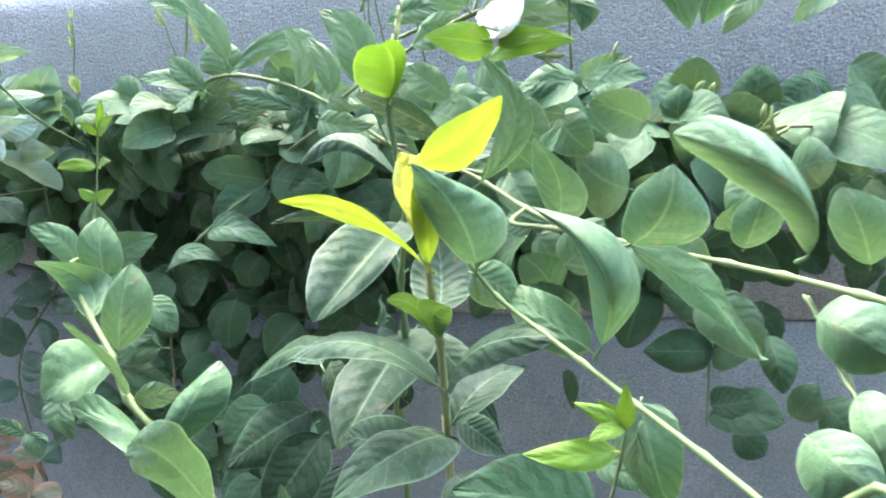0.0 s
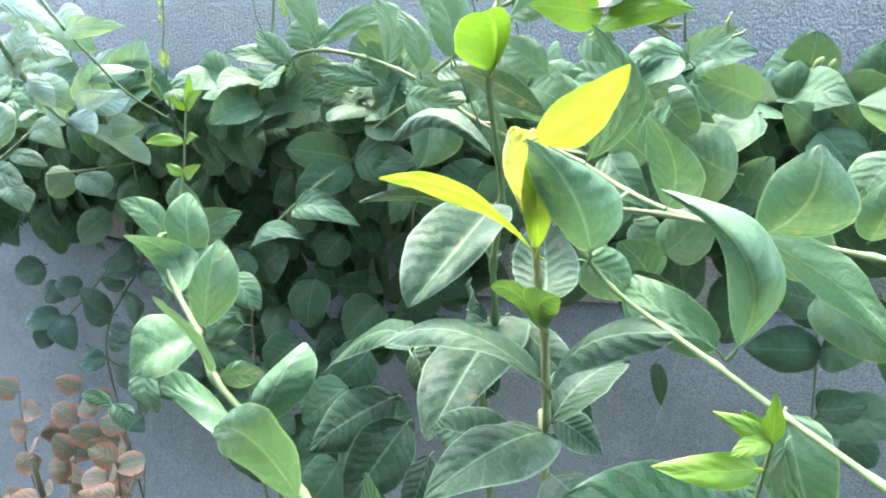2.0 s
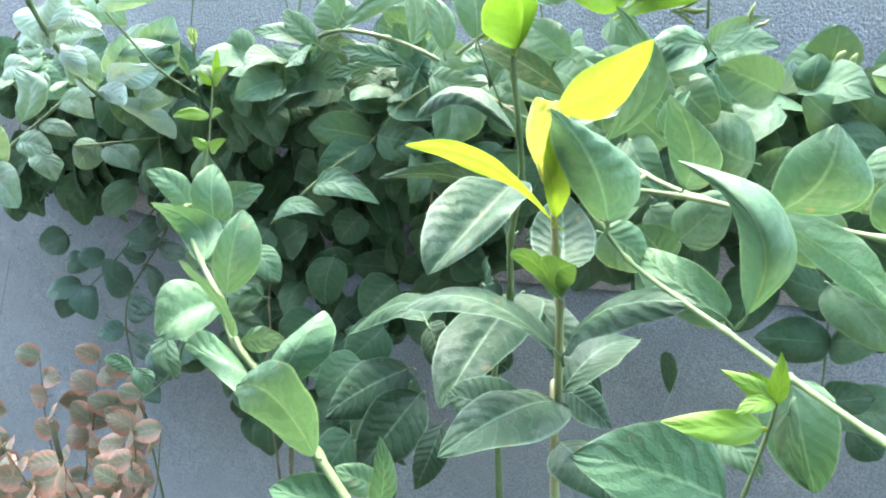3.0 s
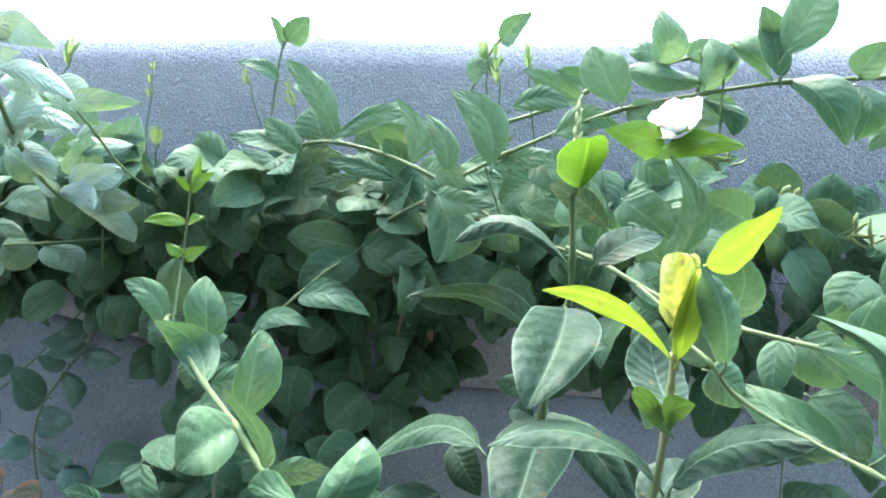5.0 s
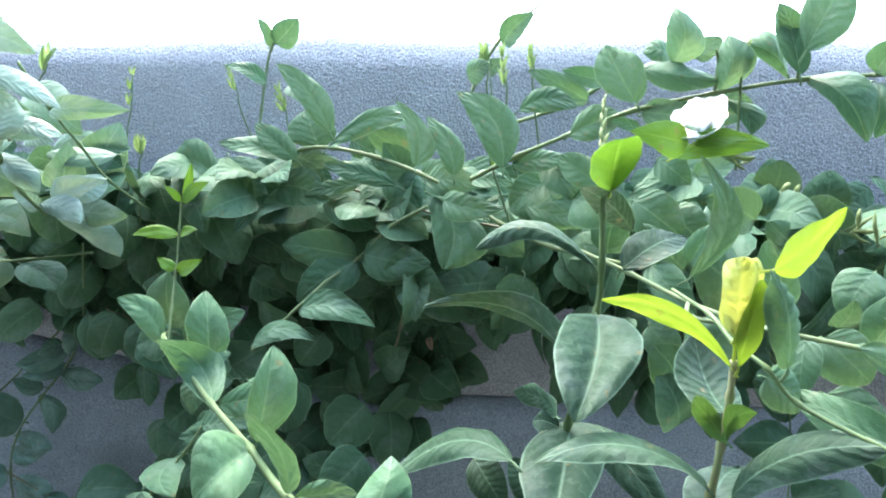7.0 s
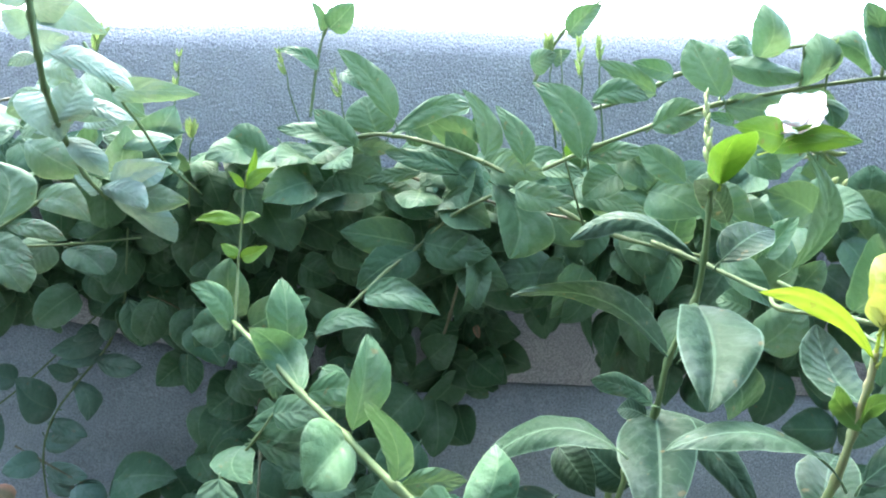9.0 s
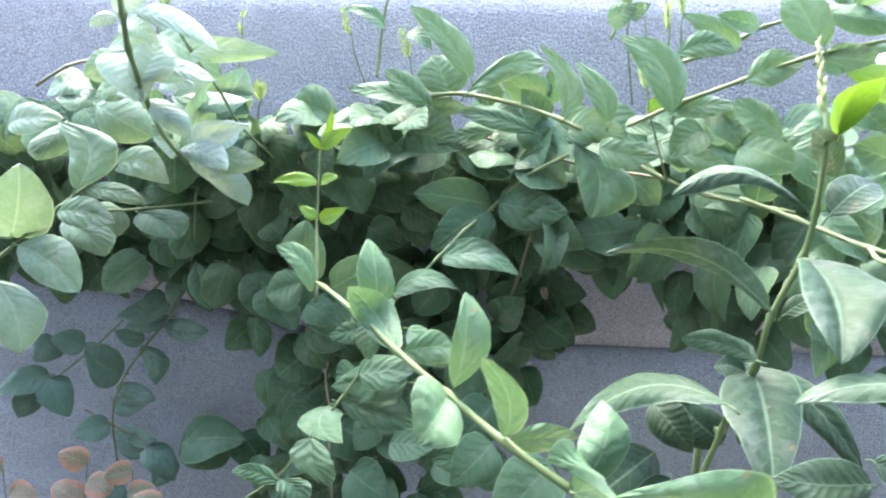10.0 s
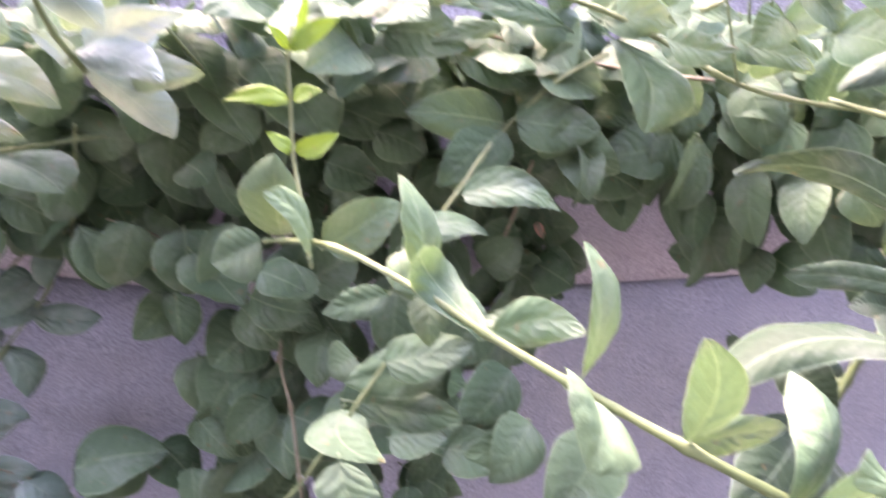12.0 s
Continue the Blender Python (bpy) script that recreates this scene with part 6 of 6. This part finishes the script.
blade5(low, (-0.3097, 0.4361, 1.1553), (-0.3251, 0.4339, 1.1537), (-0.3418, 0.4339, 1.1490), (-0.3250, 0.4371, 1.1609), (-0.3238, 0.4300, 1.1461), JASMINE)
blade5(low, (-0.3694, 0.4768, 1.1741), (-0.3814, 0.4735, 1.1695), (-0.3943, 0.4732, 1.1649), (-0.3852, 0.4783, 1.1812), (-0.3758, 0.4658, 1.1561), JASMINE)
blade5(low, (-0.4089, 0.5221, 1.1562), (-0.3962, 0.5133, 1.1427), (-0.3832, 0.5079, 1.1276), (-0.3822, 0.5141, 1.1467), (-0.4147, 0.5119, 1.1412), JASMINE)
blade5(low, (-0.4598, 0.5811, 1.1603), (-0.4451, 0.5688, 1.1415), (-0.4259, 0.5589, 1.1152), (-0.4267, 0.5691, 1.1448), (-0.4622, 0.5672, 1.1386), JASMINE)
blade5(low, (-0.4721, 0.5457, 1.1683), (-0.4643, 0.5362, 1.1529), (-0.4562, 0.5293, 1.1346), (-0.4526, 0.5367, 1.1557), (-0.4750, 0.5345, 1.1496), JASMINE)
creep = plant("wall_creeper", (-0.6, 0.56, 0), "thin dark green creeper on the wall face", "creeper")
stem(creep, [(-0.53, 0.565, 0), (-0.5335, 0.564, 0.1754), (-0.5296, 0.5723, 0.4823), (-0.5475, 0.56, 0.877), (-0.5527, 0.56, 0.9267)], 0.0015, 0.0010, GREEN_STEM, 'main_stem', False)
stem(creep, [(-0.4666, 0.55, 1.1957), (-0.4985, 0.565, 1.1611), (-0.5267, 0.57, 1.1328), (-0.5743, 0.57, 1.0871), (-0.6228, 0.57, 1.0479)], 0.0009, 0.0007, GREEN_STEM)
stem(creep, [(-0.4814, 0.56, 1.1693), (-0.5, 0.565, 1.1254), (-0.5315, 0.565, 1.0859), (-0.5504, 0.56, 1.0559), (-0.5602, 0.56, 1.0187), (-0.556, 0.56, 0.9586), (-0.5527, 0.56, 0.9267)], 0.0010, 0.0007, GREEN_STEM)
stem(creep, [(-0.5847, 0.56, 1.0305), (-0.5602, 0.56, 1.0187), (-0.5086, 0.56, 0.987)], 0.0004, 0.0004, BROWN_STEM)
stem(creep, [(-0.4637, 0.53, 1.229), (-0.468, 0.535, 1.2016), (-0.4751, 0.545, 1.1742), (-0.4827, 0.555, 1.1503)], 0.0008, 0.0006, GREEN_STEM)
stem(creep, [(-0.4586, 0.55, 1.1713), (-0.4402, 0.55, 1.1647), (-0.4175, 0.55, 1.1498)], 0.0007, 0.0005, BROWN_STEM)
stem(creep, [(-0.5839, 0.56, 1.0314), (-0.5623, 0.56, 1.018), (-0.5306, 0.56, 1.0016), (-0.5062, 0.56, 0.9865)], 0.0006, 0.0004, BROWN_STEM)
leaf(creep, (-0.6157, 0.565, 1.058), (-0.5956, 0.555, 1.0263), 0.0287, (0.31, -0.84, 0.46), 0.12, 0.15, "ovate", CREEPER)
leaf(creep, (-0.6155, 0.565, 1.0601), (-0.6553, 0.552, 1.0483), 0.0244, (0.18, -0.9, 0.39), 0.12, 0.15, "ovate", CREEPER)
leaf(creep, (-0.5818, 0.565, 1.0883), (-0.605, 0.555, 1.098), 0.0230, (0.5, -0.75, 0.42), 0.12, 0.15, "ovate", CREEPER)
leaf(creep, (-0.5623, 0.56, 1.018), (-0.5912, 0.55, 1.011), 0.0234, (0.18, -0.86, 0.48), 0.12, 0.15, "ovate", CREEPER)
leaf(creep, (-0.5307, 0.56, 0.9989), (-0.5028, 0.55, 0.9732), 0.0267, (0.34, -0.69, 0.64), 0.12, 0.15, "ovate", CREEPER)
leaf(creep, (-0.5061, 0.56, 0.9881), (-0.5233, 0.55, 0.9658), 0.0214, (0.11, -0.94, 0.34), 0.12, 0.15, "ovate", CREEPER)
leaf(creep, (-0.6063, 0.565, 1.0936), (-0.6219, 0.555, 1.0762), 0.0262, (0.29, -0.92, 0.26), 0.12, 0.15, "ovate", CREEPER)
leaf(creep, (-0.626, 0.565, 1.0461), (-0.6423, 0.555, 1.0234), 0.0235, (0.26, -0.94, 0.22), 0.12, 0.15, "ovate", CREEPER)
leaf(creep, (-0.6244, 0.565, 1.1133), (-0.654, 0.555, 1.1004), 0.0313, (0.2, -0.94, 0.28), 0.12, 0.15, "ovate", CREEPER)
leaf(creep, (-0.5539, 0.56, 0.9597), (-0.5706, 0.55, 0.9428), 0.0217, (0.15, -0.91, 0.39), 0.12, 0.15, "ovate", CREEPER)
leaf(creep, (-0.5479, 0.56, 0.9573), (-0.5196, 0.55, 0.9452), 0.0216, (0.11, -0.62, 0.77), 0.12, 0.15, "ovate", CREEPER)
blade5(creep, (-0.5049, 0.5700, 1.1306), (-0.5273, 0.5650, 1.1223), (-0.5502, 0.5620, 1.1165), (-0.5302, 0.5680, 1.1296), (-0.5215, 0.5600, 1.1120), CREEPER)
blade5(creep, (-0.5066, 0.5680, 1.1153), (-0.5226, 0.5620, 1.1123), (-0.5419, 0.5580, 1.1085), (-0.5241, 0.5650, 1.1186), (-0.5162, 0.5560, 1.1058), CREEPER)
blade5(creep, (-0.5140, 0.5680, 1.1084), (-0.4942, 0.5620, 1.1066), (-0.4708, 0.5600, 1.1062), (-0.4907, 0.5650, 1.1157), (-0.4923, 0.5580, 1.0968), CREEPER)
blade5(creep, (-0.5299, 0.5680, 1.0951), (-0.5380, 0.5630, 1.0973), (-0.5518, 0.5600, 1.1038), (-0.5389, 0.5600, 1.0898), (-0.5371, 0.5660, 1.1052), CREEPER)
blade5(creep, (-0.5330, 0.5680, 1.0889), (-0.5184, 0.5610, 1.0759), (-0.5198, 0.5600, 1.0562), (-0.5293, 0.5630, 1.0709), (-0.5079, 0.5640, 1.0779), CREEPER)
blade5(creep, (-0.5519, 0.5680, 1.0626), (-0.5660, 0.5600, 1.0733), (-0.5796, 0.5600, 1.0923), (-0.5703, 0.5580, 1.0539), (-0.5565, 0.5650, 1.0870), CREEPER)
blade5(creep, (-0.5587, 0.5680, 1.0505), (-0.5367, 0.5620, 1.0488), (-0.5202, 0.5600, 1.0426), (-0.5343, 0.5650, 1.0548), (-0.5391, 0.5590, 1.0403), CREEPER)
blade5(creep, (-0.5634, 0.5700, 1.0366), (-0.5484, 0.5660, 1.0316), (-0.5290, 0.5650, 1.0368), (-0.5453, 0.5680, 1.0411), (-0.5528, 0.5630, 1.0239), CREEPER)
blade5(creep, (-0.4995, 0.5680, 1.1533), (-0.4961, 0.5610, 1.1422), (-0.4997, 0.5600, 1.1278), (-0.5082, 0.5640, 1.1393), (-0.4881, 0.5640, 1.1453), CREEPER)
blade5(creep, (-0.4791, 0.5600, 1.1673), (-0.4639, 0.5500, 1.1503), (-0.4583, 0.5500, 1.1284), (-0.4779, 0.5550, 1.1505), (-0.4537, 0.5550, 1.1519), CREEPER)
blade5(creep, (-0.5096, 0.5700, 1.1327), (-0.5180, 0.5660, 1.1333), (-0.5311, 0.5650, 1.1255), (-0.5189, 0.5680, 1.1401), (-0.5162, 0.5640, 1.1257), CREEPER)
blade5(creep, (-0.5633, 0.5680, 1.0075), (-0.5420, 0.5620, 1.0066), (-0.5213, 0.5600, 1.0053), (-0.5420, 0.5650, 1.0155), (-0.5406, 0.5590, 0.9978), CREEPER)
blade5(creep, (-0.5639, 0.5700, 0.9976), (-0.5450, 0.5630, 0.9924), (-0.5288, 0.5620, 0.9909), (-0.5446, 0.5660, 0.9982), (-0.5471, 0.5610, 0.9850), CREEPER)

# ---- upright shrubs ----
shrub = plant("leafy_shrub", (-0.05, 0.27, 0), "upright shrub with long glossy leaves and yellow new growth", "shrub")
stem(shrub, [(-0.05, 0.27, 0), (-0.0527, 0.2721, 0.2216), (-0.0474, 0.2858, 0.6095), (-0.0634, 0.2805, 1.1082), (-0.06, 0.262, 1.1545)], 0.0026, 0.0017, RED_STEM, 'main_stem', False)
stem(shrub, [(-0.06, 0.262, 1.1545), (-0.0579, 0.251, 1.1821), (-0.0573, 0.245, 1.2038), (-0.0578, 0.238, 1.225), (-0.0583, 0.2355, 1.2385)], 0.0017, 0.0012, RED_STEM)
stem(shrub, [(-0.0583, 0.2355, 1.2375), (-0.0592, 0.233, 1.2445), (-0.0608, 0.2295, 1.252)], 0.0007, 0.0005, YELLOW_RIB, 'leaf_stalk', False)
leaf(shrub, (-0.0577, 0.258, 1.1628), (-0.0308, 0.3, 1.1709), 0.0243, (0.09, -0.24, 0.97), 0.12, 0.3, "lance", SHRUB)
leaf(shrub, (-0.0585, 0.262, 1.1384), (-0.0334, 0.24, 1.1291), 0.0250, (-0.01, -0.39, 0.92), 0.15, 0.15, "lance", SHRUB)
leaf(shrub, (-0.0764, 0.275, 1.1455), (-0.1145, 0.285, 1.141), 0.0230, (-0.27, -0.74, 0.62), 0.14, 0.2, "lance", SHRUB)
leaf(shrub, (-0.0628, 0.3, 1.1436), (-0.0419, 0.3, 1.1265), 0.0170, (0.38, -0.8, 0.46), 0.12, 0.2, "lance", SHRUB)
blade5(shrub, (-0.0539, 0.2179, 1.2733), (-0.0431, 0.2247, 1.2781), (-0.0291, 0.2280, 1.2923), (-0.0462, 0.2206, 1.2846), (-0.0401, 0.2289, 1.2715), YELLOW)
blade5(shrub, (-0.0572, 0.2333, 1.2368), (-0.0560, 0.2300, 1.2514), (-0.0559, 0.2215, 1.2693), (-0.0602, 0.2260, 1.2547), (-0.0513, 0.2282, 1.2536), YELLOW)
blade5(shrub, (-0.0604, 0.2300, 1.2482), (-0.0617, 0.2232, 1.2675), (-0.0619, 0.2230, 1.2763), (-0.0664, 0.2300, 1.2652), (-0.0543, 0.2300, 1.2679), CREAM, 0.12, 0.15, 0.5, 0.16)
blade5(shrub, (-0.0597, 0.2325, 1.2481), (-0.0574, 0.2345, 1.2653), (-0.0567, 0.2300, 1.2745), (-0.0634, 0.2360, 1.2667), (-0.0518, 0.2330, 1.2663), CREAM, 0.12, 0.15, 0.5, 0.16)
blade5(shrub, (-0.0592, 0.2348, 1.2363), (-0.0819, 0.2290, 1.2563), (-0.1058, 0.2239, 1.2607), (-0.0823, 0.2269, 1.2598), (-0.0804, 0.2308, 1.2508), YELLOW)
blade5(shrub, (-0.0564, 0.2409, 1.2170), (-0.0595, 0.2630, 1.2233), (-0.0621, 0.2715, 1.2385), (-0.0714, 0.2614, 1.2241), (-0.0476, 0.2647, 1.2226), SHRUB)
blade5(shrub, (-0.0566, 0.2408, 1.2072), (-0.0638, 0.2441, 1.2157), (-0.0725, 0.2316, 1.2239), (-0.0629, 0.2424, 1.2208), (-0.0647, 0.2458, 1.2105), FRESH)
blade5(shrub, (-0.0566, 0.2408, 1.2072), (-0.0563, 0.2352, 1.2188), (-0.0501, 0.2325, 1.2214), (-0.0603, 0.2294, 1.2249), (-0.0523, 0.2410, 1.2127), FRESH)
blade5(shrub, (-0.0595, 0.2467, 1.1852), (-0.0896, 0.2460, 1.2018), (-0.1238, 0.2527, 1.1899), (-0.0887, 0.2620, 1.1997), (-0.0859, 0.2360, 1.1991), SHRUB)
blade5(shrub, (-0.0542, 0.2393, 1.1871), (-0.0369, 0.2260, 1.2104), (-0.0122, 0.2181, 1.2167), (-0.0334, 0.2400, 1.2116), (-0.0361, 0.2200, 1.2045), SHRUB)
blade5(shrub, (-0.0589, 0.2670, 1.1534), (-0.0733, 0.2350, 1.1630), (-0.0937, 0.2150, 1.1528), (-0.0846, 0.2400, 1.1655), (-0.0592, 0.2250, 1.1606), SHRUB)
second = plant("leafy_shrub", (-0.12, 0.38, 0), "upright shrub with large dusty ribbed leaves and a flower spike", "shrub")
stem(second, [(-0.12, 0.38, 0), (-0.1191, 0.3802, 0.2157), (-0.1075, 0.3907, 0.5932), (-0.1155, 0.3812, 1.0785), (-0.1077, 0.365, 1.1252)], 0.0030, 0.0020, GREEN_STEM, 'main_stem', False)
stem(second, [(-0.1077, 0.365, 1.1252), (-0.1005, 0.35, 1.1683), (-0.0986, 0.342, 1.199), (-0.0913, 0.332, 1.2313), (-0.0909, 0.325, 1.2549), (-0.0923, 0.32, 1.2793), (-0.0921, 0.32, 1.291)], 0.0018, 0.0013, GREEN_STEM)
leaf(second, (-0.0995, 0.34, 1.202), (-0.1777, 0.367, 1.2241), 0.0201, (-0.39, -0.86, -0.33), -0.22, -0.2, "lance", SHRUB)
leaf(second, (-0.1058, 0.368, 1.1165), (-0.1305, 0.378, 1.1359), 0.0243, (-0.04, -0.91, 0.42), 0.1, 0.3, "lance", SHRUB)
leaf(second, (-0.0917, 0.345, 1.1983), (-0.0682, 0.35, 1.2081), 0.0104, (-0.15, -0.69, 0.71), 0.1, 0.2, "lance", SHRUB)
leaf(second, (-0.1048, 0.35, 1.1656), (-0.1184, 0.36, 1.1644), 0.0136, (-0.5, -0.6, 0.63), 0.2, 0.3, "lance", SHRUB)
leaf(second, (-0.0795, 0.335, 1.2523), (-0.0423, 0.365, 1.2646), 0.0222, (0.14, -0.52, 0.85), 0.1, 0.2, "lance", SHRUB)
leaf(second, (-0.0927, 0.36, 1.1648), (-0.0487, 0.33, 1.1211), 0.0221, (0.11, -0.77, 0.63), 0.12, 0.2, "lance", SHRUB)
spike(second, (-0.0926, 0.32, 1.291), (-0.0906, 0.344, 1.3318), 0.0057)
stem(second, [(-0.1176, 0.37, 1.0871), (-0.1107, 0.36, 1.1275), (-0.1093, 0.355, 1.1497)], 0.0019, 0.0012, GREEN_STEM)
leaf(second, (-0.1489, 0.36, 1.1432), (-0.131, 0.34, 1.1237), 0.0225, (-0.34, -0.79, 0.51), 0.1, 0.12, "lance", SHRUB)
leaf(second, (-0.1524, 0.335, 1.1261), (-0.1958, 0.315, 1.0999), 0.0319, (0.01, -0.8, 0.6), 0.12, 0.2, "lance", SHRUB)
leaf(second, (-0.1445, 0.33, 1.1147), (-0.1713, 0.305, 1.0776), 0.0331, (0.07, -0.85, 0.52), 0.12, 0.2, "lance", SHRUB)
leaf(second, (-0.1221, 0.3, 1.1157), (-0.1336, 0.29, 1.0837), 0.0164, (-0.03, -0.95, 0.31), 0.14, 0.2, "lance", SHRUB)
blade5(second, (-0.0925, 0.3239, 1.2321), (-0.0975, 0.2836, 1.2233), (-0.1091, 0.2508, 1.2076), (-0.1148, 0.2785, 1.2316), (-0.0798, 0.2778, 1.2293), SHRUB)
blade5(second, (-0.0939, 0.3269, 1.2549), (-0.1260, 0.3360, 1.2716), (-0.1507, 0.3496, 1.2577), (-0.1257, 0.3500, 1.2734), (-0.1222, 0.3320, 1.2652), SHRUB)
blade5(second, (-0.0740, 0.3466, 1.2697), (-0.0891, 0.3246, 1.2843), (-0.1041, 0.3073, 1.2925), (-0.0850, 0.3206, 1.2895), (-0.0933, 0.3286, 1.2791), SHRUB)
blade5(second, (-0.0980, 0.3620, 1.1648), (-0.1031, 0.3300, 1.1593), (-0.1149, 0.2791, 1.1360), (-0.1253, 0.3250, 1.1602), (-0.0823, 0.3350, 1.1614), SHRUB)
blade5(second, (-0.1298, 0.3032, 1.1672), (-0.1567, 0.3350, 1.1627), (-0.1970, 0.3396, 1.1325), (-0.1550, 0.3550, 1.1625), (-0.1600, 0.3250, 1.1574), SHRUB)
blade5(second, (-0.1086, 0.3280, 1.1804), (-0.1172, 0.3712, 1.1751), (-0.1278, 0.3912, 1.1696), (-0.1172, 0.3663, 1.1833), (-0.1172, 0.3761, 1.1669), SHRUB)
blade5(second, (-0.0899, 0.3156, 1.2905), (-0.0884, 0.3180, 1.3022), (-0.0879, 0.3000, 1.3133), (-0.1015, 0.3000, 1.3022), (-0.0794, 0.3060, 1.3066), YOUNG, full=0.5)

# ---- reddened seedling bush low before the wall ----
red = plant("red_leaved_bush", (-0.56, 0.47, 0), "small bush with rounded leaves turned red-brown at the rims", "bush")
stem(red, [(-0.56, 0.47, 0), (-0.57, 0.47, 0.5), (-0.56, 0.46, 0.85), (-0.555, 0.45, 0.97)], 0.006, 0.002, BROWN_STEM, "trunk")
for k in range(22):
    a = k * 2.4
    foot = Vector((-0.56 + 0.03 * math.cos(a), 0.46 + 0.02 * math.sin(a), 0.775 + 0.006 * k))
    head = foot + Vector((0.115 * math.cos(a) * rng.uniform(0.5, 1), -0.015 + 0.06 * math.sin(a), rng.uniform(0.10, 0.17)))
    head.z = min(head.z, 1.017 - 0.42 * max(0, head.x + 0.57))
    mid = (foot + head) / 2 + Vector((0.02 * math.cos(a), 0, -0.01))
    twig = stem(red, [foot, mid, head], 0.0009, 0.0005, BROWN_STEM, "twig", False)
    for s in range(6):
        at = foot.lerp(head, 0.35 + 0.65 * s / 5)
        way = Vector(((-1) ** s * rng.uniform(0.5, 1), rng.uniform(-0.8, 0.1), rng.uniform(-0.2, 0.6)))
        ln = rng.uniform(0.022, 0.033)
        blade(red, at, way, ln, ln * rng.uniform(0.8, 0.95), Vector((rng.uniform(-0.4, 0.4), -1, rng.uniform(0.1, 1.0))), "round", RED, 0.08, 0.1, 6, 6)
